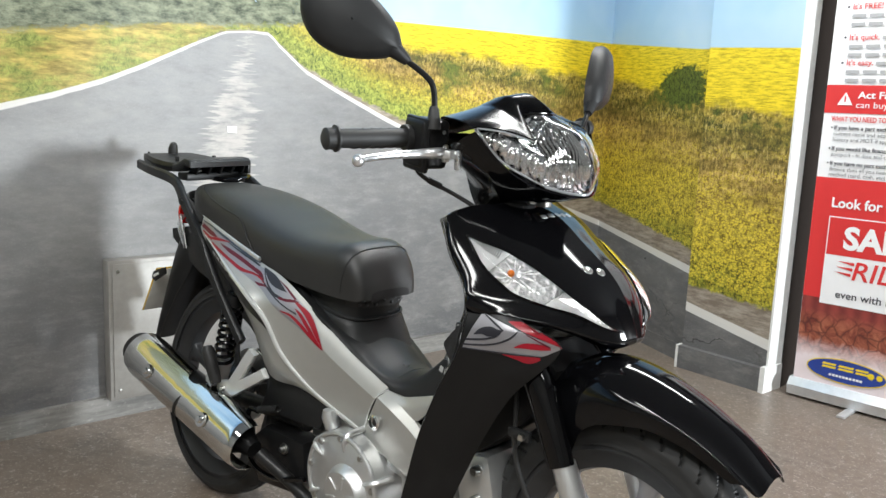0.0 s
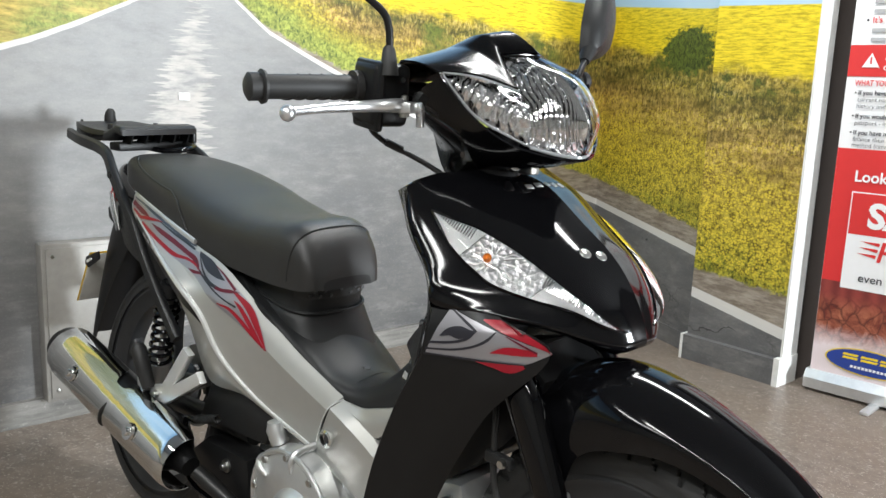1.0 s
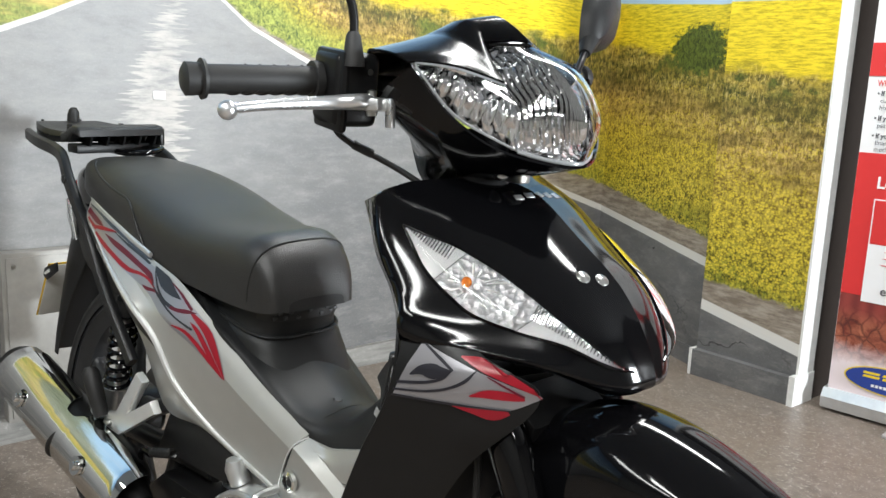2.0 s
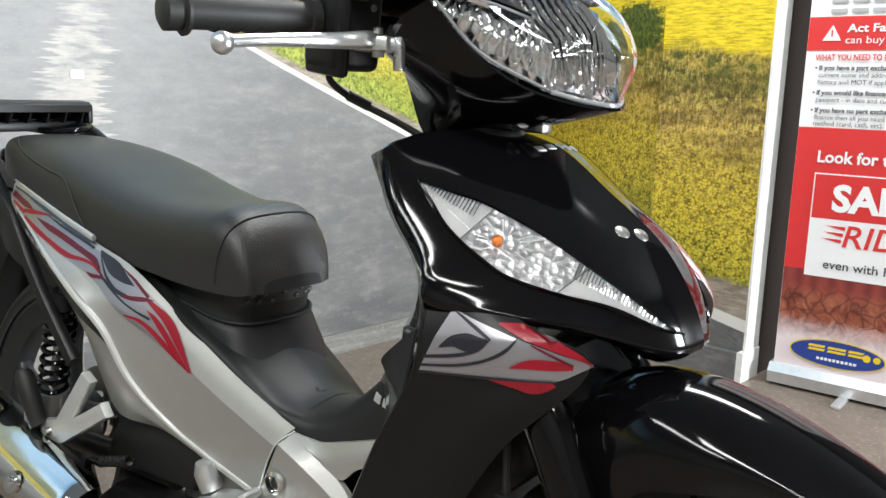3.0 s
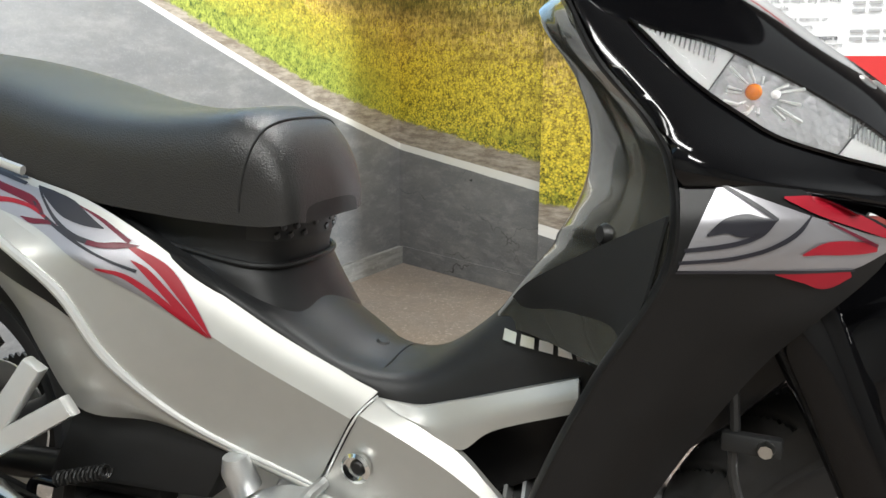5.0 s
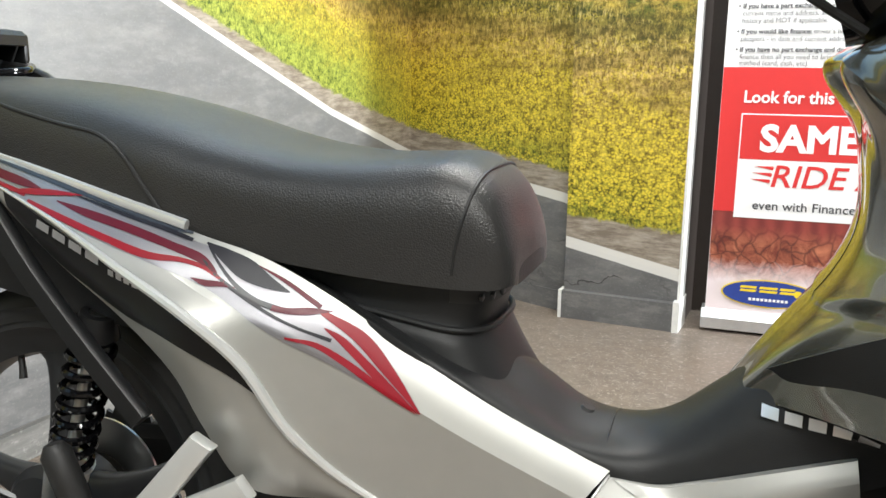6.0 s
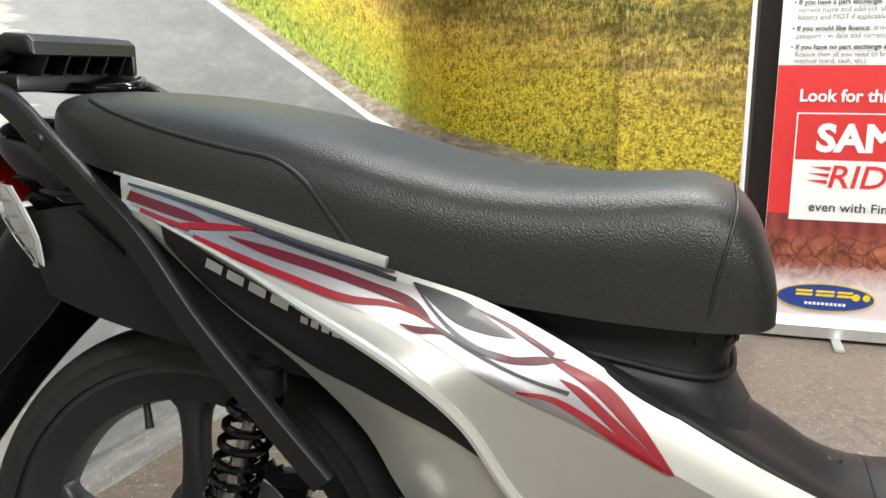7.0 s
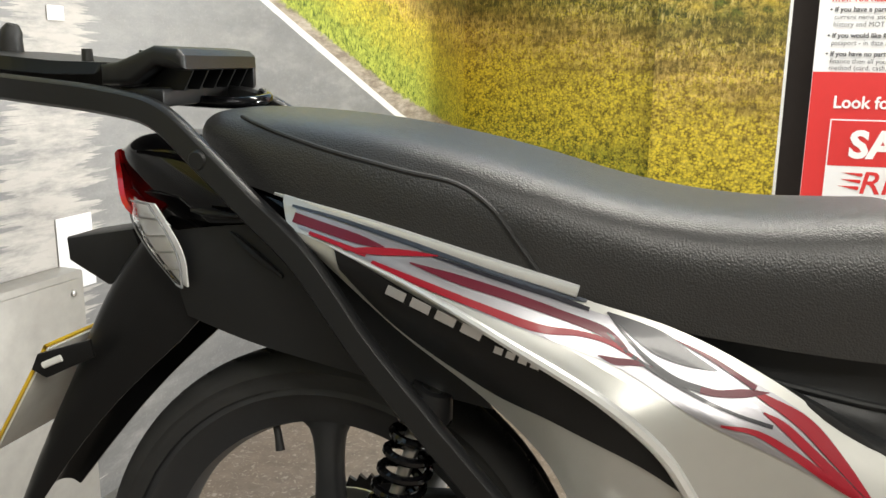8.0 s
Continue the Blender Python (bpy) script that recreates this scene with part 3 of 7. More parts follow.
for sy in (-0.18, 0.18):
    for sz in (-0.2, 0.2):
        part("screw", lathe([(0, -0.003), (0.005, -0.002), (0.006, 0.002)], 10, pose(0.058, sy, sz, 0, 0, 90)), STEEL, cover)

for along, up, wide, tall in ((2.085, 0.556, 0.082, 0.13), (2.087, 0.961, 0.036, 0.024)):
    spot = CORNER + ALONG_A * along
    card = tagged(part("wall_card", block((0.002, wide, tall), pose(0.002, 0, 0), 0.0004), WHITE_PVC), "blank white card stuck to the mural wall", "card", group="cards on the wall")
    card.matrix_world = Matrix.Translation((spot.x, spot.y, up)) @ pose(0, 0, 0, 0, 0, math.degrees(math.atan2(ALONG_A.y, ALONG_A.x)) + 90)

# ---- the motorcycle ----
bike = thing("motorcycle", "black and silver step-through motorcycle with red tribal decals", "motorcycle")
STEER_AXIS = Vector((-0.44, 0, 0.9)).normalized()
STEER = Matrix.Translation((0.92, 0, 1.0)) @ Matrix.Rotation(radians(-1), 4, STEER_AXIS) @ Matrix.Translation((-0.92, 0, -1.0))

from mathutils.bvhtree import BVHTree


def shell_tree(bm):
    return BVHTree.FromBMesh(bm)


def laid(tree, pts, lift=0.0016, side=-1):
    """Points in x and z laid on a shell seen from the side."""
    out = []
    last = -0.15 * -side
    for x, z in pts:
        hit, nor, _, _ = tree.ray_cast(Vector((x, side * 1.0, z)), Vector((0, -side, 0)))
        y = hit.y if hit else last
        last = y
        out.append((x, y + side * lift, z))
    return out


def ribbon(tree, a, b, n=26, rows=4, lift=0.0016, side=-1):
    """A film between two curves in x and z, laid on a shell."""
    ca, cb = cr(a, n), cr(b, n)
    grid = []
    for k in range(rows + 1):
        f = k / rows
        grid.append(laid(tree, ca * (1 - f) + cb * f, lift, side))
    return grid_bm(np.array(grid))


def facing(place, out):
    """A placement whose lathe axis looks along out."""
    return Matrix.Translation(place) @ (-Vector(out)).to_track_quat("Y", "Z").to_matrix().to_4x4()


def both_sides(name, bm, material, parent, label="", sharp=38.0, lean=False):
    other = flipped(bm, lean)
    first = part(name, bm, material, parent, label, sharp)
    return first, part(name, other, material, parent, label, sharp)


# side shells: upper between top edge and crease, lower between crease and bottom edge
TOP_EDGE = [(-0.012, -0.11, 0.7645), (0.06, -0.118, 0.75), (0.14, -0.124, 0.729), (0.285, -0.128, 0.69), (0.364, -0.124, 0.669), (0.44, -0.121, 0.634), (0.522, -0.112, 0.582), (0.605, -0.104, 0.535), (0.709, -0.093, 0.487)]
CREASE = [(0.0, -0.13, 0.736), (0.05, -0.142, 0.724), (0.145, -0.162, 0.694), (0.225, -0.176, 0.66), (0.31, -0.182, 0.618), (0.36, -0.168, 0.572), (0.408, -0.1544, 0.499), (0.484, -0.1283, 0.432), (0.638, -0.1036, 0.373)]
BEND = [(-0.006, -0.12, 0.7485), (0.055, -0.133, 0.734), (0.145, -0.15, 0.706), (0.235, -0.158, 0.674), (0.33, -0.161, 0.628), (0.4, -0.156, 0.604), (0.462, -0.1425, 0.573), (0.571, -0.127, 0.514), (0.687, -0.113, 0.461)]
face_a = patch([TOP_EDGE, [tuple(np.array(a) * 0.5 + np.array(b) * 0.5 + np.array((0, -0.001, 0.0005))) for a, b in zip(TOP_EDGE, BEND)], BEND], 10, 60)
face_b = patch([BEND, [tuple(np.array(a) * 0.5 + np.array(b) * 0.5 + np.array((0, 0.001, 0))) for a, b in zip(BEND, CREASE)], CREASE], 10, 60)
solid = grid_bm(np.vstack([face_a, face_b[1:]]), thick=0.003)
UPPER_TREE = shell_tree(solid)
panel, panel_left = both_sides("side_panel", solid, SILVER, bike, "pearl silver side panel", 13.0, True)

BOTTOM = [(0.006, -0.123, 0.727), (0.05, -0.135, 0.698), (0.12, -0.14, 0.645), (0.2, -0.142, 0.592), (0.258, -0.14, 0.538), (0.29, -0.138, 0.485), (0.34, -0.136, 0.424), (0.449, -0.1244, 0.419), (0.633, -0.1035, 0.363)]
LOWER_MID = [tuple(np.array(a) * 0.5 + np.array(b) * 0.5 + np.array((0, -0.004, 0))) for a, b in zip(CREASE, BOTTOM)]
lower = patch([CREASE, LOWER_MID, BOTTOM], 14, 60)
lower_bm = grid_bm(lower, thick=0.003)
LOWER_TREE = shell_tree(lower_bm)
low_panel, low_left = both_sides("lower_side_panel", lower_bm, SILVER, bike, "silver lower side panel", lean=True)
# lighter silver bead along the crease carries its highlight in the colour
bead = tube(np.array(CREASE)[1:] + (0, -0.001, 0), [0.001, 0.003, 0.0045, 0.0055, 0.006, 0.0055, 0.004, 0.002], 8, 60)
both_sides("panel_ridge", bead, WHITE_SILVER, bike, "raised ridge, its highlight put in a lighter silver", lean=True)

# dark inset and badge lettering blocks
INSET_TOP = [(0.055, 0.723), (0.107, 0.702), (0.2, 0.665), (0.254, 0.646), (0.31, 0.61), (0.35, 0.574), (0.392, 0.528)]
INSET_LOW = [(0.06, 0.703), (0.095, 0.668), (0.131, 0.642), (0.209, 0.603), (0.265, 0.5885), (0.335, 0.5615), (0.394, 0.527)]
part("dark_inset", ribbon(LOWER_TREE, INSET_TOP, INSET_LOW, 60, 12, 0.0014), SATIN_BLACK, low_panel, "satin black inset")


def badge(tree, start, end, height, count, parent, gap=0.18, slant=0.3, lift=0.0028):
    """A row of plain slanted blocks in place of a badge."""
    a, b = np.array(start), np.array(end)
    d = (b - a) / count
    up = np.array((-d[1], d[0])) / np.linalg.norm(d) * height
    lean = d / np.linalg.norm(d) * height * slant
    for k in range(count):
        p, q = a + d * (k + gap / 2), a + d * (k + 1 - gap / 2)
        part("badge_block", ribbon(tree, [p, q], [p + up + lean, q + up + lean], 3, 2, lift), BADGE, parent, "silver badge block")


badge(LOWER_TREE, (0.106, 0.6885), (0.2035, 0.6565), 0.0098, 4, low_panel, 0.24, 0.1, 0.0036)
badge(LOWER_TREE, (0.2115, 0.6495), (0.2555, 0.6395), 0.0072, 4, low_panel, 0.3, 0.1, 0.0036)

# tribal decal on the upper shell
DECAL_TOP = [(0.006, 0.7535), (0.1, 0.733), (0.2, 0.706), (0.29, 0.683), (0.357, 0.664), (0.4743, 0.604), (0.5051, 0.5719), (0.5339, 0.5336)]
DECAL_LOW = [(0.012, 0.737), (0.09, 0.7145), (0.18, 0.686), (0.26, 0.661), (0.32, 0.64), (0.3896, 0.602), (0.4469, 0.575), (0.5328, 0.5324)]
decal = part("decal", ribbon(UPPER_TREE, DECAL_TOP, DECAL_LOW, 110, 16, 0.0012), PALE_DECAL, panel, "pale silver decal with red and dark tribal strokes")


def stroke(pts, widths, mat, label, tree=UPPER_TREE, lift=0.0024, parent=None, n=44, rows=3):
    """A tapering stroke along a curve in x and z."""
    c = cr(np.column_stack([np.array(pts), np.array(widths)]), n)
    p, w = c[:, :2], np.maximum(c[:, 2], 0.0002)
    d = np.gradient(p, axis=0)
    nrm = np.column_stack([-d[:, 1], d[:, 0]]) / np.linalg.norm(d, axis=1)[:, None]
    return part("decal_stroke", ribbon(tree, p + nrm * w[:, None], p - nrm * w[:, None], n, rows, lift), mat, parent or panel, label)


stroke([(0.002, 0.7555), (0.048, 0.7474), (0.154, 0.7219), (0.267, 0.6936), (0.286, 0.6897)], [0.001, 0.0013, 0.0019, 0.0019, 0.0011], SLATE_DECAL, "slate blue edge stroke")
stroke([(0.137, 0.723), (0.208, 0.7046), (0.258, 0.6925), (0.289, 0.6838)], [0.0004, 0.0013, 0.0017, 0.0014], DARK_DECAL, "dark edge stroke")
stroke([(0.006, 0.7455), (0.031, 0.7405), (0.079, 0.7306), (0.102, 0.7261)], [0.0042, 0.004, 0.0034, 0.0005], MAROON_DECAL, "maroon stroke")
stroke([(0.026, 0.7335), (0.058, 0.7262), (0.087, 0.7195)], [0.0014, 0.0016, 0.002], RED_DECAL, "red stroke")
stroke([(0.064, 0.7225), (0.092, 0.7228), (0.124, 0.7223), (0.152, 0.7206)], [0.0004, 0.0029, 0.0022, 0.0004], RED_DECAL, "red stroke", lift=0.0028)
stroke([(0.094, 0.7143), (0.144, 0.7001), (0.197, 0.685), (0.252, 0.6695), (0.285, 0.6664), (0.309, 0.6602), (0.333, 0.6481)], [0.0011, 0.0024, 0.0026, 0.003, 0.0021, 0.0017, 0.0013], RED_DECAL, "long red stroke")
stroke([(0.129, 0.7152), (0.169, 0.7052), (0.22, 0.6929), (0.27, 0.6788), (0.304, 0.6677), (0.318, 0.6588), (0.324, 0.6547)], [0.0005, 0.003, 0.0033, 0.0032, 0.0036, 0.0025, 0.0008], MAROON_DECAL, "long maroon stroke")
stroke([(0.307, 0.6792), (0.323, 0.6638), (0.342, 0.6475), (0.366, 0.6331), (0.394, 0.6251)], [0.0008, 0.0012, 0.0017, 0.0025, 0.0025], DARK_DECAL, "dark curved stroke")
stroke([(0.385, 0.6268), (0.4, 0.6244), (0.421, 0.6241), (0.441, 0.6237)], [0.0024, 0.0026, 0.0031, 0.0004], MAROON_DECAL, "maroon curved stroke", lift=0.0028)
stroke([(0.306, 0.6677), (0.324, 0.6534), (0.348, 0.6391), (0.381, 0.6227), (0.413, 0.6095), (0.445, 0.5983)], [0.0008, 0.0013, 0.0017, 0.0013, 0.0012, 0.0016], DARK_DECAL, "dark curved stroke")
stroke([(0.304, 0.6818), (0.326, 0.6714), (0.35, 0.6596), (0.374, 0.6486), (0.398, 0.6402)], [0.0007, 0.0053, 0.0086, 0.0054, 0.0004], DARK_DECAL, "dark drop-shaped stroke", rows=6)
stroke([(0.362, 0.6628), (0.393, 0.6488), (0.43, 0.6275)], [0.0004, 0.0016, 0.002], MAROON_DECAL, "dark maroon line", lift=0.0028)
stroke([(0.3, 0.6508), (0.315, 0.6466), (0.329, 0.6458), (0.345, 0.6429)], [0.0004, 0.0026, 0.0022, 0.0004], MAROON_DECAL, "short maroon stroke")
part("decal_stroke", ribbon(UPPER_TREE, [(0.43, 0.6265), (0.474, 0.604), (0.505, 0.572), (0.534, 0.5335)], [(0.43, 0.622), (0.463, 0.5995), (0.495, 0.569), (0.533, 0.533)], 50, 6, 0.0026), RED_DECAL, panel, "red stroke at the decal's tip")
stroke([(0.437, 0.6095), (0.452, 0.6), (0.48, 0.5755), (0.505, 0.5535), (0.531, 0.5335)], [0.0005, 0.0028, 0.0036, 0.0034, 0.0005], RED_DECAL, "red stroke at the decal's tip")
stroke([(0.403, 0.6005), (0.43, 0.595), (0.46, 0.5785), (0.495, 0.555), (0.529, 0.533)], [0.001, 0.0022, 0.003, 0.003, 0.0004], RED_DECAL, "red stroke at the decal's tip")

# pale strip under the seat's side
strip = tube([(-0.022, -0.108, 0.764), (0.08, -0.1215, 0.7435), (0.18, -0.128, 0.72), (0.278, -0.13, 0.697)], [0.0015, 0.0045, 0.0058, 0.006], 8, 24, flat=0.7)
both_sides("trim_strip", strip, WHITE_SILVER, bike, "pale trim strip under the seat", lean=True)

# front leg cover
ARM_TOP = [(0.709, -0.09, 0.481), (0.748, -0.09, 0.477), (0.789, -0.089, 0.488), (0.855, -0.087, 0.51), (0.916, -0.085, 0.531)]
ARM_LOW = [(0.754, -0.1, 0.464), (0.781, -0.1, 0.452), (0.803, -0.097, 0.443), (0.832, -0.095, 0.466), (0.92, -0.093, 0.501)]
STRIP_UP = [(0.709, -0.09, 0.481), (0.757, -0.1, 0.463), (0.802, -0.098, 0.44), (0.835, -0.1, 0.412), (0.864, -0.1, 0.385)]
STRIP_LOW = [(0.6985, -0.113, 0.468), (0.749, -0.1145, 0.45), (0.795, -0.111, 0.426), (0.832, -0.1085, 0.402), (0.865, -0.107, 0.379)]
FACE_LOW = [(0.645, -0.105, 0.37), (0.671, -0.108, 0.359), (0.704, -0.108, 0.347), (0.747, -0.106, 0.332), (0.795, -0.104, 0.316)]
strip = patch([STRIP_UP, [tuple(np.array(a) * 0.5 + np.array(b) * 0.5) for a, b in zip(STRIP_UP, STRIP_LOW)], STRIP_LOW], 8, 30)
face = patch([STRIP_LOW, [tuple(np.array(a) * 0.5 + np.array(b) * 0.5) for a, b in zip(STRIP_LOW, FACE_LOW)], FACE_LOW], 8, 30)


def slab(g, deep=0.005):
    """A sheet given depth towards the machine's middle."""
    return grid_bm(np.vstack([g + (0, -deep * 0.5, 0), g[::-1] + (0, deep, 0)]), loop_u=True)


leg = slab(np.vstack([strip, face[1:]]))
merge(leg, slab(patch([ARM_TOP, [tuple(np.array(a) * 0.5 + np.array(b) * 0.5 + (0, -0.004, 0)) for a, b in zip(ARM_TOP, ARM_LOW)], ARM_LOW], 8, 34)))
leg_cover, _ = both_sides("leg_cover", leg, SILVER, bike, "silver frame cover below the step-through", 13.0, True)
part("bolt_recess", lathe([(0.0155, 0.006), (0.0165, -0.001), (0.013, -0.003), (0.0115, 0.004), (0, 0.004)], 24, pose(0.6975, -0.1225, 0.413)), CHROME, leg_cover, "bright cupped washer")
part("bolt", lathe([(0, -0.006), (0.006, -0.006), (0.009, -0.003), (0.009, 0.006)], 18, pose(0.699, -0.117, 0.413)), DARK_STEEL, leg_cover, "dark bolt")
seam = tube([np.array(p) + (-0.001, -0.0022, 0.001) for p in (STRIP_UP[0], STRIP_LOW[0], FACE_LOW[0])], 0.0013, 8, 20)
part("seam", seam, WHITE_SILVER, leg_cover, "pale seam line")

# step-through tunnel
TUNNEL = [(0.3, 0.64, 0.68, 0.09), (0.4, 0.615, 0.645, 0.1), (0.467, 0.6, 0.6189, 0.1175), (0.54, 0.583, 0.5738, 0.1098), (0.617, 0.541, 0.5315, 0.1022), (0.66, 0.5155, 0.5096, 0.0977), (0.7, 0.5075, 0.4932, 0.0935), (0.745, 0.516, 0.472, 0.085), (0.79, 0.547, 0.474, 0.083), (0.84, 0.595, 0.49, 0.082), (0.9, 0.65, 0.51, 0.082), (0.96, 0.703, 0.54, 0.084)]
rows = []
for x, top, edge, w in TUNNEL:
    hi = max(top, edge - 0.004)
    lo = min(edge, hi - 0.012)
    rows.append([(x, -w, edge - 0.02), (x, -w, edge), (x, -w * 0.9, edge * 0.45 + hi * 0.55), (x, -w * 0.55, hi - 0.006), (x, 0, hi), (x, w * 0.5, hi - 0.014), (x, w * 0.85, hi - 0.038), (x, w * 1.05, min(lo, hi - 0.05)), (x, w * 1.08, min(lo, hi - 0.05) - 0.03)])
tunnel_grid = patch(rows, 46, 33)
tunnel_bm = grid_bm(tunnel_grid)
flank_bm = tunnel_bm.copy()
tunnel = part("centre_tunnel", tunnel_bm, PLASTIC, bike, "matt black plastic step-through tunnel")
part("tunnel_screw", lathe([(0, -0.003), (0.006, -0.003), (0.009, 0.0), (0.011, 0.001), (0.011, 0.004)], 16, facing((0.672, -0.009, 0.5105), (0.3, 0, 0.95))), DARK_STEEL, tunnel, "recessed screw")
crease_ring = [(0.7, y, z) for y, z in ((-0.086, 0.49), (-0.075, 0.4985), (-0.052, 0.5025), (0, 0.508), (0.047, 0.4945))]
part("tunnel_seam", tube(crease_ring, 0.0006, 6, 20), DARK_STEEL, tunnel)

# box below the seat nose, with a flared collar running into the tunnel
def plan_ring(front, w, z, slope, back=0.3, n=25):
    """A rounded U in plan, from the rear on one side round the front to the other."""
    ring = [(back, -w, z + slope * (front - back))]
    for a in np.linspace(-math.pi / 2, math.pi / 2, n):
        c, q = math.cos(a), math.sin(a)
        x = front - 0.085 + 0.085 * abs(c) ** 0.62
        ring.append((x, w * math.copysign(abs(q) ** 0.62, q), z + slope * (front - x)))
    ring.append((back, w, z + slope * (front - back)))
    return ring


BOX = [(0.54, 0.075, 0.69, 0.08), (0.58, 0.08, 0.652, 0.1), (0.58, 0.083, 0.63, 0.12), (0.573, 0.086, 0.605, 0.15), (0.573, 0.089, 0.596, 0.16), (0.578, 0.094, 0.586, 0.18), (0.588, 0.096, 0.564, 0.26), (0.602, 0.096, 0.54, 0.34), (0.614, 0.094, 0.522, 0.4)]
box_grid = patch([plan_ring(*b) for b in BOX], 34, 75)
box_part = part("under_seat_box", grid_bm(box_grid), PLASTIC, bike, "matt black box under the seat nose")
rim = tube([(p[0] + 0.0005, p[1] * 1.005, p[2]) for p in plan_ring(0.577, 0.0885, 0.5985, 0.16)], 0.0036, 8, 70)
part("box_rim", rim, PLASTIC, box_part)
vent_top, vent_low = plan_ring(0.5815, 0.0825, 0.648, 0.1)[4:-4], plan_ring(0.5815, 0.0845, 0.626, 0.11)[4:-4]
part("vent", grid_bm(np.array([vent_top, vent_low]), thick=0.0015), RUBBER, box_part, "dark vent under the seat nose")
for row, k0 in ((0.3, 5), (0.72, 4)):
    for k in range(k0, 15, 2):
        a, b = np.array(vent_top[k]), np.array(vent_low[k])
        c = a * (1 - row) + b * row
        part("vent_slat", block((0.004, 0.008, 0.0065), pose(c[0] + 0.0006, c[1], c[2], 20), 0.0015), VENT_GREY, box_part)

# ---- seat ----
SEAT_ROWS = [(-0.128, 0.798, 0.83, 0.062), (-0.115, 0.787, 0.838, 0.08), (-0.08, 0.776, 0.839, 0.096), (0.0, 0.757, 0.835, 0.11), (0.08, 0.735, 0.826, 0.12), (0.15, 0.717, 0.814, 0.125), (0.22, 0.701, 0.798, 0.127), (0.29, 0.686, 0.78, 0.125), (0.36, 0.668, 0.768, 0.121), (0.43, 0.659, 0.7645, 0.116), (0.5, 0.653, 0.768, 0.111), (0.54, 0.651, 0.7695, 0.107), (0.566, 0.65, 0.76, 0.102), (0.585, 0.65, 0.742, 0.096), (0.598, 0.651, 0.717, 0.088), (0.606, 0.653, 0.688, 0.077), (0.607, 0.65, 0.67, 0.06)]
rows = []
for x, low, top, w in SEAT_ROWS:
    row = []
    for k in range(25):
        a = math.pi * k / 24
        c, s = math.cos(a), math.sin(a)
        wide = w if c > 0 else w * (1.26 - 0.4 * max(0.0, min(1.0, (x - 0.36) / 0.2)))
        row.append((x, -wide * math.copysign(abs(c) ** 0.55, c), low + (top - low) * s**0.42))
    rows.append(row)
seat_grid = patch(rows, 80, 49)
seat_bm = grid_bm(seat_grid)
SEAT_TREE = shell_tree(seat_bm)
seat = part("seat", seat_bm, SEAT, bike, "black textured vinyl dual seat", sharp=60)
base = grid_bm(np.array([[(x, -w * 0.98, low + 0.002), (x, w * (1.22 - 0.4 * max(0.0, min(1.0, (x - 0.36) / 0.2))), low + 0.002)] for x, low, top, w in SEAT_ROWS]))
cap = [(SEAT_ROWS[0][0], y, z) for _, y, z in rows[0]]
base.faces.new([base.verts.new(p) for p in cap])
cap = [(SEAT_ROWS[-1][0], y, z) for _, y, z in rows[-1]]
base.faces.new([base.verts.new(p) for p in cap])
part("seat_base", base, PLASTIC, seat, "black plastic seat base")
piping = laid(SEAT_TREE, cr([(-0.074, 0.834), (-0.05, 0.8285), (-0.02, 0.821), (0.036, 0.808), (0.114, 0.793), (0.167, 0.783), (0.2, 0.763), (0.226, 0.732), (0.25, 0.702)], 40), 0.0008)
both_sides("piping", tube(piping, 0.0024, 8), RUBBER, seat, "black piping seam")
nose_row = min(range(80), key=lambda k: abs(seat_grid[k][24][0] - 0.571))
nose_seam = [tuple(p + np.array((0.0006, 0, 0.0004))) for p in seat_grid[nose_row][1:48]]
part("nose_seam", tube([p for p in nose_seam], 0.0016, 6), RUBBER, seat, "stitched seam at the seat nose")

# ---- front cowl, indicators, leg shields ----
half_rows = [
    [(0.962, 0, 0.903), (0.945, -0.07, 0.901), (0.92, -0.118, 0.895), (0.906, -0.15, 0.876)],
    [(1.03, 0, 0.884), (1.015, -0.065, 0.877), (0.982, -0.122, 0.857), (0.94, -0.168, 0.822)],
    [(1.095, 0, 0.84), (1.082, -0.062, 0.83), (1.045, -0.128, 0.8), (0.983, -0.178, 0.776)],
    [(1.162, 0, 0.79), (1.152, -0.056, 0.78), (1.098, -0.122, 0.757), (1.001, -0.185, 0.757)],
    [(1.197, 0, 0.744), (1.189, -0.048, 0.734), (1.132, -0.114, 0.724), (1.002, -0.188, 0.747)],
    [(1.215, 0, 0.704), (1.205, -0.04, 0.699), (1.145, -0.109, 0.716), (1.003, -0.188, 0.738)],
    [(1.218, 0, 0.684), (1.207, -0.038, 0.681), (1.15, -0.104, 0.709), (1.003, -0.186, 0.731)],
    [(1.192, 0, 0.668), (1.186, -0.032, 0.669), (1.14, -0.096, 0.703), (1.003, -0.184, 0.726)],
]
rows = [[(x, y + 0.025 * (1 + y / 0.187), z) for x, y, z in r + [(x, -y, z) for x, y, z in r[-2::-1]]] for r in half_rows]
cowl_grid = patch([r[::-1] for r in rows], 44, 57)
cowl_bm = grid_bm(cowl_grid, thick=0.003)
COWL_TREE = shell_tree(cowl_bm)
cowl = part("front_cowl", cowl_bm, GLOSS_BLACK, bike, "gloss black front cowl")
part("cowl_edge", grid_bm(cowl_grid[:, -5:] + (-0.0012, -0.0022, 0.0), thick=0.001), SATIN_BLACK, cowl, "satin black rear edge of the cowl")
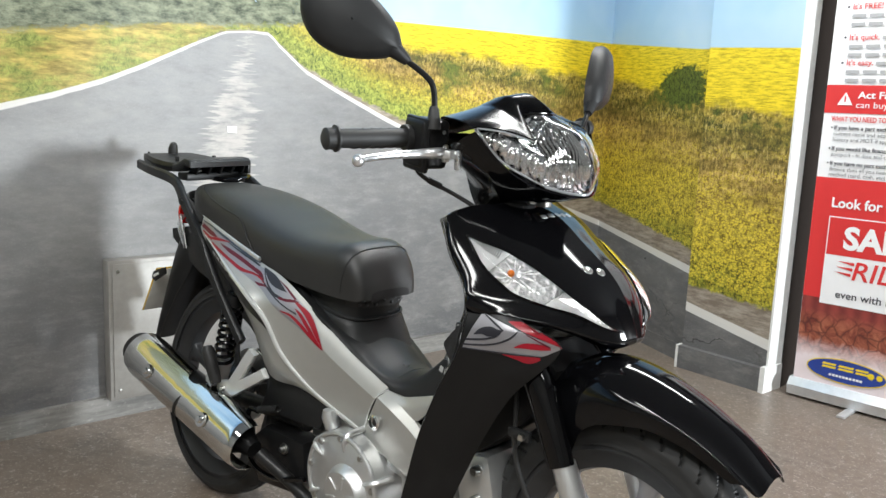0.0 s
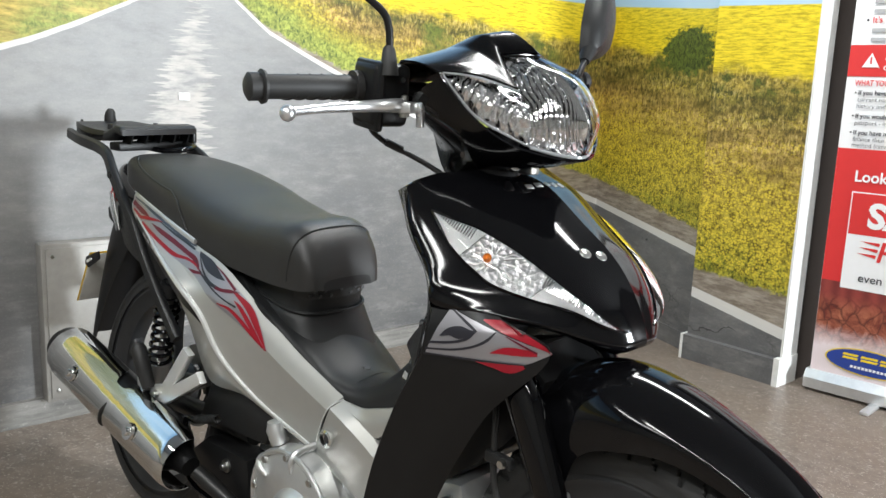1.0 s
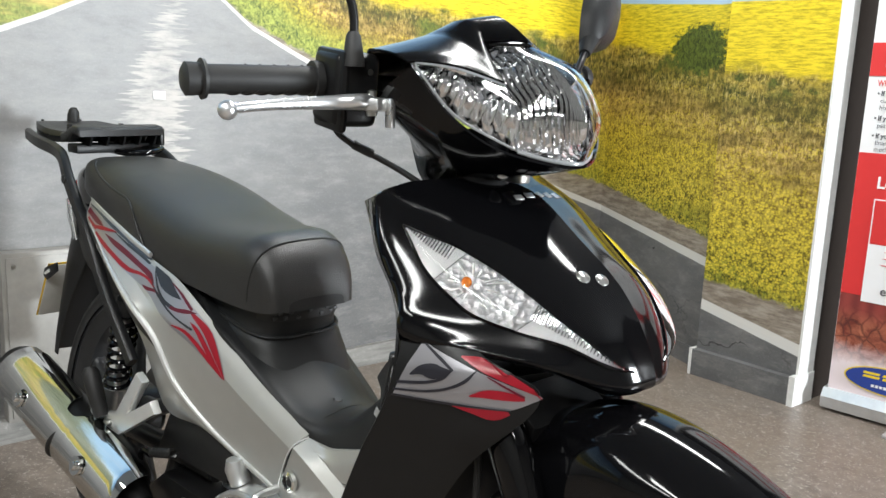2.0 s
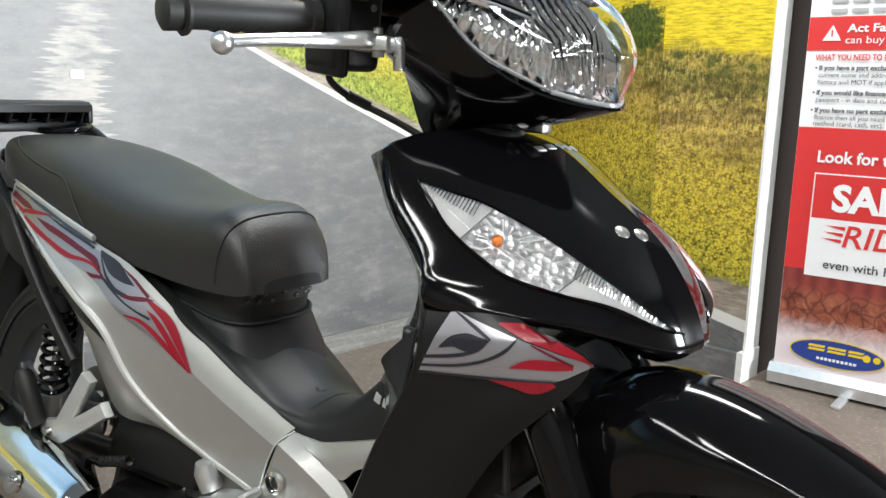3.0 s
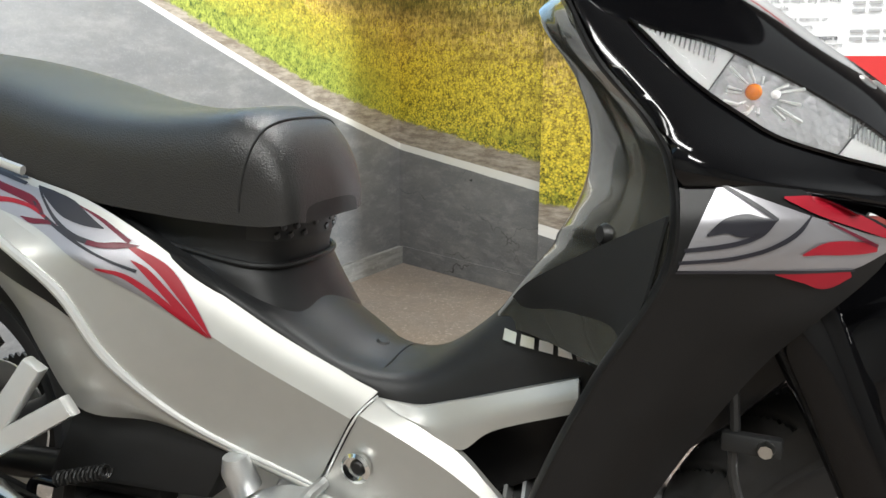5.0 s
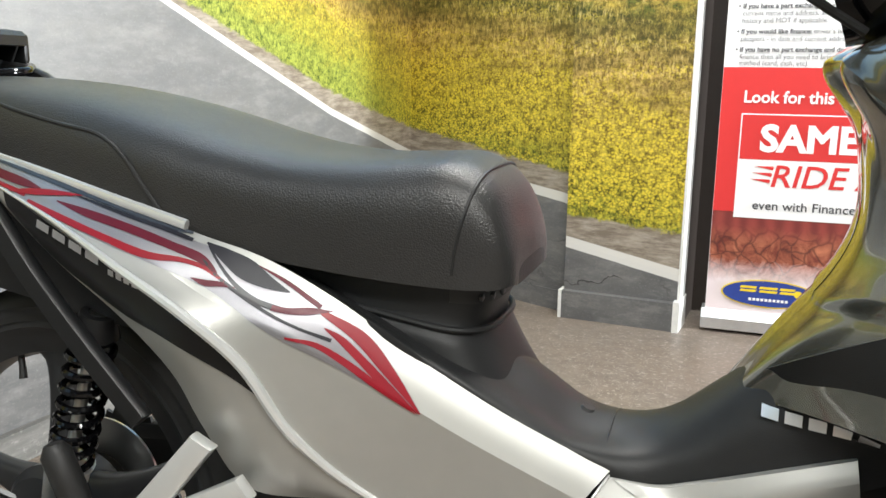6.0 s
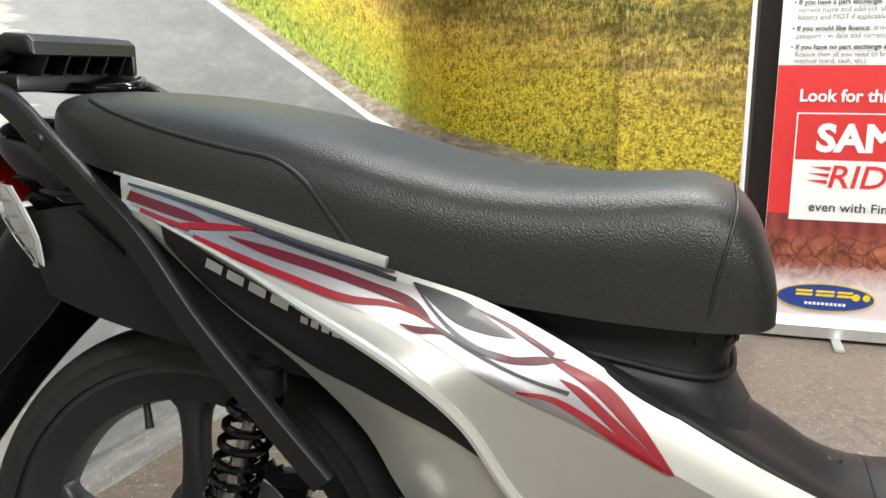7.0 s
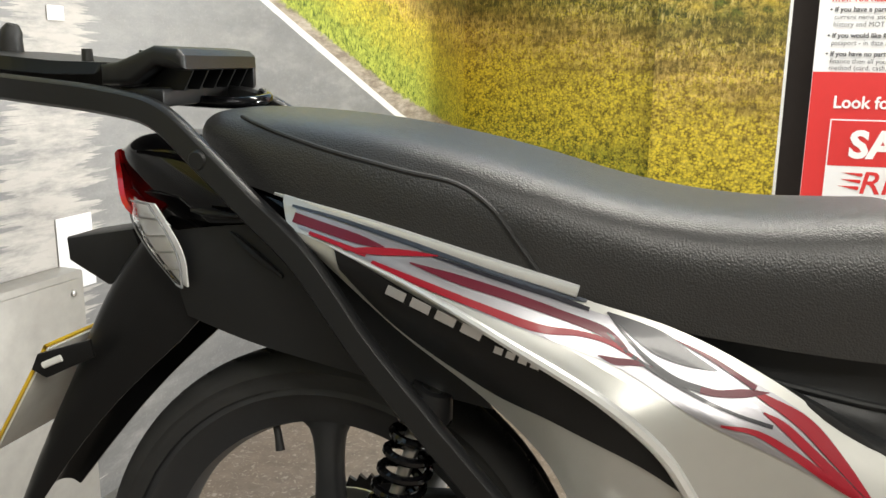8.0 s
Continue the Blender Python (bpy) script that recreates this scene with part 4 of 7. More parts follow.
back = [
    [(0.95, 0, 0.9), (0.93, -0.07, 0.898), (0.908, -0.125, 0.888), (0.9, -0.155, 0.872)],
    [(0.9, 0, 0.87), (0.879, -0.06, 0.866), (0.876, -0.1, 0.86), (0.932, -0.163, 0.825)],
    [(0.905, 0, 0.8), (0.905, -0.05, 0.8), (0.91, -0.09, 0.8), (0.978, -0.174, 0.778)],
    [(0.91, 0, 0.725), (0.913, -0.05, 0.727), (0.937, -0.1, 0.735), (1.0, -0.183, 0.742)],
    [(0.893, 0, 0.676), (0.898, -0.05, 0.68), (0.922, -0.1, 0.69), (1.003, -0.19, 0.69)],
    [(0.845, 0, 0.611), (0.851, -0.05, 0.615), (0.882, -0.088, 0.632), (1.0, -0.194, 0.65)],
    [(0.8, 0, 0.548), (0.806, -0.04, 0.55), (0.838, -0.06, 0.562), (0.962, -0.19, 0.58)],
]
inner_grid = patch(back, 61, 31)
for i in range(61):
    for j in range(31):
        u, v = i / 10, j / 10
        ramp = min(1.0, max(0.0, (u - 0.75) / 0.12)) * min(1.0, max(0.0, (2.55 - 0.12 * abs(u - 3) - v) / 0.1))
        inner_grid[i, j] += np.array((-0.82, -0.55, 0.0)) * 0.005 * ramp * min(1.0, max(0.0, (4.35 - u) / 0.15))
inner = grid_bm(inner_grid, thick=0.003)
INNER_TREE = shell_tree(inner)
inner_panel, _ = both_sides("inner_shield", inner, INNER_GLOSS, bike, "gloss black inner leg shield")
part("shield_screw", lathe([(0, -0.004), (0.007, -0.004), (0.0095, 0.0), (0.0095, 0.005)], 16, facing(laid(INNER_TREE, [(0.9445, 0.6787)], 0.001)[0], (-0.75, -0.66, 0.1))), DARK_STEEL, inner_panel, "dark screw")

gusset = patch([[(0.836, -0.045, 0.588), (0.866, -0.091, 0.619), (0.923, -0.135, 0.657), (1.003, -0.191, 0.705)], [(0.85, -0.06, 0.575), (0.888, -0.092, 0.587), (0.932, -0.14, 0.607), (0.988, -0.195, 0.63)], [(0.87, -0.07, 0.553), (0.91, -0.078, 0.55), (0.95, -0.115, 0.548), (0.962, -0.194, 0.565)]], 16, 24)
gusset_bm = grid_bm(gusset, thick=0.003)
merge(flank_bm, gusset_bm.copy())
both_sides("shield_gusset", gusset_bm, PLASTIC, bike, "matt black cover between tunnel and leg shield")
badge(shell_tree(flank_bm), (0.834, 0.555), (0.931, 0.546), 0.0102, 5, tunnel, gap=0.26, slant=-0.1, lift=0.0055)
IND_UP = [(0.957, 0.85), (0.985, 0.841), (1.019, 0.831), (1.046, 0.819), (1.078, 0.803), (1.127, 0.774), (1.173, 0.74), (1.2, 0.713), (1.209, 0.704)]
IND_LOW = [(0.957, 0.85), (0.976, 0.833), (1.0, 0.81), (1.022, 0.793), (1.045, 0.778), (1.07, 0.763), (1.116, 0.747), (1.16, 0.734), (1.189, 0.717), (1.209, 0.704)]


def indicator(side):
    """A long clear lamp: plain tip, faceted bowl round the bulb, ribbed front."""
    n = 44
    ca, cb = cr(IND_UP, n), cr(IND_LOW, n)
    lens, bowl = [], []
    swell = 0.009 if side < 0 else 0.015
    for k in range(11):
        f = k / 10
        pts = ca * (1 - f) + cb * f
        bulge = swell * math.sin(math.pi * f) ** 0.6
        lens.append([tuple(Vector(p) + Vector((0.35, side, 0.1)).normalized() * bulge * math.sin(math.pi * min(1, i / 6, (n - 1 - i) / 6 + 0.02) / 2)) for i, p in enumerate(laid(COWL_TREE, pts, 0.003, side))])
        bowl.append([tuple(p) for p in laid(COWL_TREE, pts, 0.0012, side)])
    bowl, lens = np.array(bowl), np.array(lens)
    mid_x = bowl[5, :, 0]
    a, b = int(np.searchsorted(mid_x, 1.026)), int(np.searchsorted(mid_x, 1.12))
    ob = part("indicator", grid_bm(bowl[:, a : b + 1]), FINE_REFLECTOR, bike, "clear front indicator with faceted reflector")
    part("tip_reflector", grid_bm(bowl[:, : a + 1]), SOFT_CHROME, ob, "plain silvered tip")
    part("front_reflector", grid_bm(bowl[:, b:]), SOFT_CHROME, ob, "silvered front end")
    part("lens", grid_bm(lens, thick=0.0012), LENS, ob, "clear indicator lens")
    rimline = np.vstack([lens[0], lens[-1][::-1]])
    part("lens_rim", tube(rimline, 0.0016, 6, loop=True), GLOSS_BLACK, ob)
    out = Vector((0.3, side * 0.93, 0.2)).normalized() * 0.004
    part("bowl_edge", tube([tuple(Vector(p) + out * 0.6) for p in bowl[:, a]], 0.0006, 6), VENT_GREY, ob)
    part("bowl_edge", tube([tuple(Vector(p) + out * 0.6) for p in bowl[:, b]], 0.0006, 6), VENT_GREY, ob)
    bulb = Vector(laid(COWL_TREE, [(1.051, 0.795)], 0.006, side)[0])
    for name, radius, mat, label, dx in (("bulb", 0.0064, AMBER_SOLID, "amber bulb", 0.0), ("bulb_shield", 0.0038, SOFT_CHROME, "", 0.016)):
        made = bmesh.ops.create_uvsphere(b2 := bmesh.new(), u_segments=16, v_segments=10, radius=radius)
        part(name, b2, mat, ob, label, m=Matrix.Translation(bulb + Vector((dx, 0, -dx * 0.1))))
    fan = bmesh.new()
    for k in range(13):
        ang = 2 * math.pi * (k + 0.3 * math.sin(k * 2.4)) / 13
        pts = []
        for r in (0.011, 0.017, 0.023 + 0.006 * math.sin(k * 1.7)):
            x, z = 1.056 + 1.25 * r * math.cos(ang), 0.792 + 0.8 * r * math.sin(ang) - 0.3 * r * math.cos(ang)
            lo, hi = np.interp(x, [p[0] for p in IND_LOW], [p[1] for p in IND_LOW]), np.interp(x, [p[0] for p in IND_UP], [p[1] for p in IND_UP])
            pts.append((x, min(max(z, lo + 0.0015), hi - 0.0015)))
        tube(laid(COWL_TREE, pts, 0.0028, side), [0.0008, 0.0012, 0.0016], 5, bm=fan)
    tagged(part("bowl_flutes", fan, SOFT_CHROME, ob, "bright radial flutes"), kind="stuff")
    for name, x0, x1, count, f0, f1 in (("front_ribs", 1.122, 1.196, 26, 0.5, 0.95), ("tip_ribs", 0.966, 1.02, 16, 0.62, 0.96)):
        ribs = bmesh.new()
        for k in range(count):
            x = x0 + (x1 - x0) * k / (count - 1)
            lo, hi = np.interp(x, [p[0] for p in IND_LOW], [p[1] for p in IND_LOW]), np.interp(x, [p[0] for p in IND_UP], [p[1] for p in IND_UP])
            tube(laid(COWL_TREE, [(x, lo + (hi - lo) * f) for f in (f0, (f0 + f1) / 2, f1)], 0.0032, side), 0.0009, 5, bm=ribs)
        tagged(part(name, ribs, CHROME, ob), kind="stuff")
    return ob


SOFT_CHROME = surface("silvered_plastic", (0.84, 0.85, 0.85), 0.22, metal=0.15, vary=0.2, smudge=0.25)
AMBER_SOLID = surface("amber_bulb", (0.85, 0.22, 0.02), 0.15, coat=1.0)
for side in (-1, 1):
    indicator(side)

# emblem and badge on the cowl
for y, z in ((-0.016, 0.803), (0.006, 0.799)):
    hit, nor, _, _ = COWL_TREE.ray_cast(Vector((2.0, y, z)), Vector((-1, 0, 0)))
    nor = nor if nor.x > 0 else -nor
    part("emblem", lathe([(0, -0.0018), (0.007, -0.0014), (0.0095, 0.0006), (0.0095, 0.003)], 20, facing(hit, nor)), STEEL, cowl, "small steel emblem")
for k in range(5):
    y = -0.006 + k * 0.0185
    hit, nor, _, _ = COWL_TREE.ray_cast(Vector((1.026 - abs(y - 0.034) * 0.1, y, 2.0)), Vector((0, 0, -1)))
    nor = nor if nor.z > 0 else -nor
    part("badge_block", block((0.0125, 0.0018, 0.0105), facing(hit, nor) @ pose(0, 0, 0), 0.0005), BADGE, cowl, "silver badge block")

SHIELD_REAR = [(0.906, -0.15, 0.876), (0.94, -0.168, 0.822), (0.984, -0.177, 0.775), (1.003, -0.186, 0.745), (1.01, -0.2, 0.672), (0.957, -0.2, 0.568), (0.915, -0.199, 0.472), (0.882, -0.195, 0.37), (0.858, -0.19, 0.3)]
SHIELD_FRONT = [(0.95, -0.155, 0.86), (0.99, -0.168, 0.815), (1.03, -0.168, 0.77), (1.09, -0.152, 0.725), (1.16, -0.116, 0.687), (1.073, -0.132, 0.578), (1.018, -0.132, 0.49), (0.972, -0.13, 0.4), (0.935, -0.126, 0.325)]
mids = [tuple(np.array(a) * 0.5 + np.array(b) * 0.5 + (0, -0.008, 0)) for a, b in zip(SHIELD_REAR, SHIELD_FRONT)]
shield_grid = patch([SHIELD_REAR, mids, SHIELD_FRONT], 16, 60)
lower_shield = shield_grid[:, 18:].copy()
lower_shield[:, :6, 1] += np.linspace(0.012, 0.0, 6)[None, :]
sb = grid_bm(lower_shield, thick=0.004)
SHIELD_TREE = shell_tree(sb)
shield, _ = both_sides("leg_shield", sb, SATIN_BLACK, bike, "satin black leg shield")
rear_wrap = np.array([[tuple(p), tuple(np.array(p) + (-0.004, 0.004, 0)), tuple(np.array(p) + (-0.006, 0.012, 0.0))] for p in shield_grid[0]])
both_sides("shield_edge", grid_bm(rear_wrap, thick=0.003), SATIN_BLACK, shield, "rounded rear edge of the leg shield")


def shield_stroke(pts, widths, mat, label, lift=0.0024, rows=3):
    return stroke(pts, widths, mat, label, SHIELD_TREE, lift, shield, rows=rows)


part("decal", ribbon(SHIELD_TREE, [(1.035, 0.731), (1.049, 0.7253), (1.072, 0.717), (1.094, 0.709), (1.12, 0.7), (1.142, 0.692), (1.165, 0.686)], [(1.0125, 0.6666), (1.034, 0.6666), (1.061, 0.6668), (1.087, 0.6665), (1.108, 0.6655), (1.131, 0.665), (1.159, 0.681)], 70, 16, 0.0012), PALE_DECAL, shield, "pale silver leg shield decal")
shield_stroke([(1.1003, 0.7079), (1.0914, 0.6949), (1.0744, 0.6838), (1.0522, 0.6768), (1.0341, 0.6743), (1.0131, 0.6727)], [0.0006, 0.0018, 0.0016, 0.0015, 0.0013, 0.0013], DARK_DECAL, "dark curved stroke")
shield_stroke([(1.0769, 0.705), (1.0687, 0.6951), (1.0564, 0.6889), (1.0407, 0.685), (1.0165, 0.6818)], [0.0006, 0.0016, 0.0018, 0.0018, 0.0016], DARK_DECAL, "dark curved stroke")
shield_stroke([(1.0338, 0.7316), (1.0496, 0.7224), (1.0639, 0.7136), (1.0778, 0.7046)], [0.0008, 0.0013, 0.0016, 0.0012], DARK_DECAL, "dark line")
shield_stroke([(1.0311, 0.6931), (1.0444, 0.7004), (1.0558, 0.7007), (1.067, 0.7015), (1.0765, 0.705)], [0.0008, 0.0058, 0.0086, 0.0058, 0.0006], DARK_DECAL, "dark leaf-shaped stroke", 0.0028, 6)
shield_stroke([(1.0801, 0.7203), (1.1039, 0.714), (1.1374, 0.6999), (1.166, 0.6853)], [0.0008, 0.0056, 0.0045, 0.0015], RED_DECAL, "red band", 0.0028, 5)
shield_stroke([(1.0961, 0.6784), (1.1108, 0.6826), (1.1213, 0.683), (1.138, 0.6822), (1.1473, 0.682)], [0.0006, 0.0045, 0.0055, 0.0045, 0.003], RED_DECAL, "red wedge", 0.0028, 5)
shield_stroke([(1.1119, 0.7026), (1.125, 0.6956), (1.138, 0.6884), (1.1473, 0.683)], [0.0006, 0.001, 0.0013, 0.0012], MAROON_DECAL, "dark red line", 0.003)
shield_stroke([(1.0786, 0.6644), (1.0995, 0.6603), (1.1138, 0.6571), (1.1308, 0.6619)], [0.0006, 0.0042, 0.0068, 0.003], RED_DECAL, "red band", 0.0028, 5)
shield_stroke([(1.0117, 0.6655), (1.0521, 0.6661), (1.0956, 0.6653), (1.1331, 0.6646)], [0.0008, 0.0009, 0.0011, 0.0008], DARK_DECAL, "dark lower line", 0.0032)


# ---- steered front end, built straight and turned by STEER ----
def mirrored_row(r):
    return list(r) + [(x, -y, z) for x, y, z in r[-2::-1]]


def front(name, bm, mat, parent=bike, label="", sharp=38.0):
    return part(name, bm, mat, parent, label, sharp, STEER)


LAMP_TURN = Matrix.Translation((0.97, -0.142, 1.04)) @ Matrix.Rotation(radians(-8), 4, "Z") @ Matrix.Translation((-0.97, 0.142, -1.04))


def lamp_part(name, bm, mat, parent=bike, label="", sharp=38.0):
    return part(name, bm, mat, parent, label, sharp, LAMP_TURN)


WING = [
    [(0.97, -0.142, 1.041), (0.9705, -0.1425, 1.039), (0.971, -0.142, 1.036)],
    [(1.002, -0.108, 1.036), (1.022, -0.113, 1.012), (1.012, -0.115, 0.984)],
    [(1.03, -0.057, 1.02), (1.074, -0.063, 0.98), (1.066, -0.064, 0.946)],
]
MAIN = [
    [(0.964, -0.037, 1.067), (1.03, -0.057, 1.02), (1.074, -0.063, 0.98), (1.066, -0.064, 0.946)],
    [(0.99, -0.02, 1.069), (1.072, -0.031, 1.032), (1.103, -0.034, 0.985), (1.086, -0.036, 0.938)],
    [(1.002, 0, 1.069), (1.086, 0, 1.036), (1.114, 0, 0.99), (1.1, 0, 0.934)],
]
FAR_SIDE = 0.9


def far_cols(cols):
    return [[(x, -y * FAR_SIDE, z) for x, y, z in c] for c in cols]


wing_grid = patch(WING, 26, 15)
far_wing = patch(far_cols(WING), 26, 15)
main_grid = patch(MAIN + far_cols(MAIN[-2::-1]), 37, 21)


def dished(g, back, hollow):
    """The reflector behind a lens field, hollowed towards its middle."""
    out = g + np.array((-back, 0, 0.001))
    nu, nv = g.shape[:2]
    out[:, :, 0] -= hollow * np.outer(np.sin(np.linspace(0, math.pi, nu)) ** 0.5, np.sin(np.linspace(0, math.pi, nv)) ** 0.5)
    return out


headlight = lamp_part("headlight", grid_bm(dished(main_grid, 0.012, 0.035)), REFLECTOR, bike, "clear multi-reflector headlight")
for g in (wing_grid, far_wing):
    lamp_part("wing_reflector", grid_bm(dished(g, 0.01, 0.012)), REFLECTOR, headlight, "silvered side reflector")
    lamp_part("wing_lens", grid_bm(g, thick=0.0015), LENS, headlight, "clear side lens")
    lamp_part("wing_rim", tube(np.vstack([g[:, 0], g[::-1, -1]]), 0.0017, 6, loop=True), CLEAR_EDGE, headlight, "pale frosted lens edge")
lamp_part("lens", grid_bm(main_grid, thick=0.002), LENS, headlight, "clear headlight lens")
lamp_part("lens_rim", tube(main_grid[:, 0], 0.0028, 6), GLOSS_BLACK, headlight)
lamp_part("lens_lip", tube(main_grid[:, -1], 0.0026, 8), CLEAR_EDGE, headlight, "pale frosted lens edge")
flutes = bmesh.new()
deep = dished(main_grid, 0.01, 0.03)
for i in range(2, 35, 2):
    tube([deep[i + (0 if j % 2 else 1), j] for j in range(3, 19, 3)], [0.0012, 0.0022, 0.0028, 0.0028, 0.0022, 0.0012], 5, 14, bm=flutes)
lamp_part("reflector_flutes", flutes, CHROME, headlight, "bright vertical reflector steps")
slats = bmesh.new()
deep = dished(wing_grid, 0.008, 0.01)
for i in range(5, 25, 2):
    tube([deep[min(i + 1, 25), 2], deep[i, 7], deep[max(i - 1, 0), 12]], [0.001, 0.002, 0.001], 5, 10, bm=slats)
lamp_part("wing_flutes", slats, CHROME, headlight)
lamp_part("bulb", lathe([(0, -0.012), (0.009, -0.008), (0.0125, 0.0), (0.0125, 0.04)], 18, pose(1.062, 0, 0.998, 0, 0, 90)), DARK_STEEL, headlight, "hooded headlight bulb")

top_rows = [
    [(0.965, -0.15, 1.043), (1.0, -0.11, 1.041), (1.031, -0.058, 1.024), (0.966, -0.038, 1.072), (1.003, 0, 1.075)],
    [(0.945, -0.154, 1.051), (0.968, -0.11, 1.056), (0.985, -0.06, 1.058), (0.953, -0.038, 1.086), (0.98, 0, 1.09)],
    [(0.9, -0.152, 1.057), (0.91, -0.11, 1.068), (0.92, -0.064, 1.08), (0.925, -0.04, 1.099), (0.935, 0, 1.107)],
    [(0.86, -0.14, 1.054), (0.855, -0.1, 1.062), (0.855, -0.07, 1.07), (0.855, -0.036, 1.08), (0.855, 0, 1.083)],
    [(0.84, -0.12, 1.02), (0.825, -0.09, 1.025), (0.82, -0.06, 1.03), (0.815, -0.03, 1.035), (0.815, 0, 1.036)],
]


def kinked(r):
    """A row with a sharp corner at its third point, mirrored to the far side."""
    near = np.vstack([cr(r[:3], 14), cr(r[2:4], 7)[1:], cr(r[3:], 7)[1:]])
    return np.vstack([near, near[-2::-1] * (1, -FAR_SIDE, 1)])


kink_rows = np.array([kinked(r) for r in top_rows])
cover_grid = np.array([cr(kink_rows[:, j], 26) for j in range(kink_rows.shape[1])]).transpose(1, 0, 2)
lamp_part("handlebar_cover", grid_bm(cover_grid, thick=0.003), COVER_GLOSS, bike, "gloss black handlebar cover with a peaked top", 30)
low_rows = [
    [(0.968, -0.145, 1.035), (1.012, -0.117, 0.982), (1.052, -0.082, 0.949), (1.1, 0, 0.931)],
    [(0.935, -0.15, 1.02), (0.96, -0.115, 0.965), (0.995, -0.075, 0.93), (1.03, 0, 0.916)],
    [(0.9, -0.145, 1.0), (0.91, -0.09, 0.945), (0.93, -0.055, 0.912), (0.95, 0, 0.902)],
    [(0.862, -0.13, 1.0), (0.875, -0.07, 0.945), (0.885, -0.05, 0.895), (0.885, 0, 0.885)],
    [(0.84, -0.12, 1.03), (0.835, -0.06, 0.97), (0.86, -0.042, 0.89), (0.86, 0, 0.88)],
]
lamp_part("lower_cover", grid_bm(patch([mirrored_row(r) for r in low_rows], 26, 41), thick=0.003), GLOSS_BLACK, bike, "gloss black lower headlight cover")
lamp_part("steering_stem", tube([(0.9, 0, 0.95), (0.92, 0, 0.9), (0.94, 0, 0.86)], [0.05, 0.043, 0.04], 20), SATIN_BLACK)
lamp_part("ignition_barrel", lathe([(0, -0.006), (0.009, -0.006), (0.012, 0), (0.012, 0.03)], 18, pose(0.99, -0.02, 0.915, 0, 0, 65)), STEEL, bike, "steel lock barrel")
lamp_part("bracket", block((0.03, 0.018, 0.03), pose(0.992, 0.006, 0.915), 0.003), STEEL)


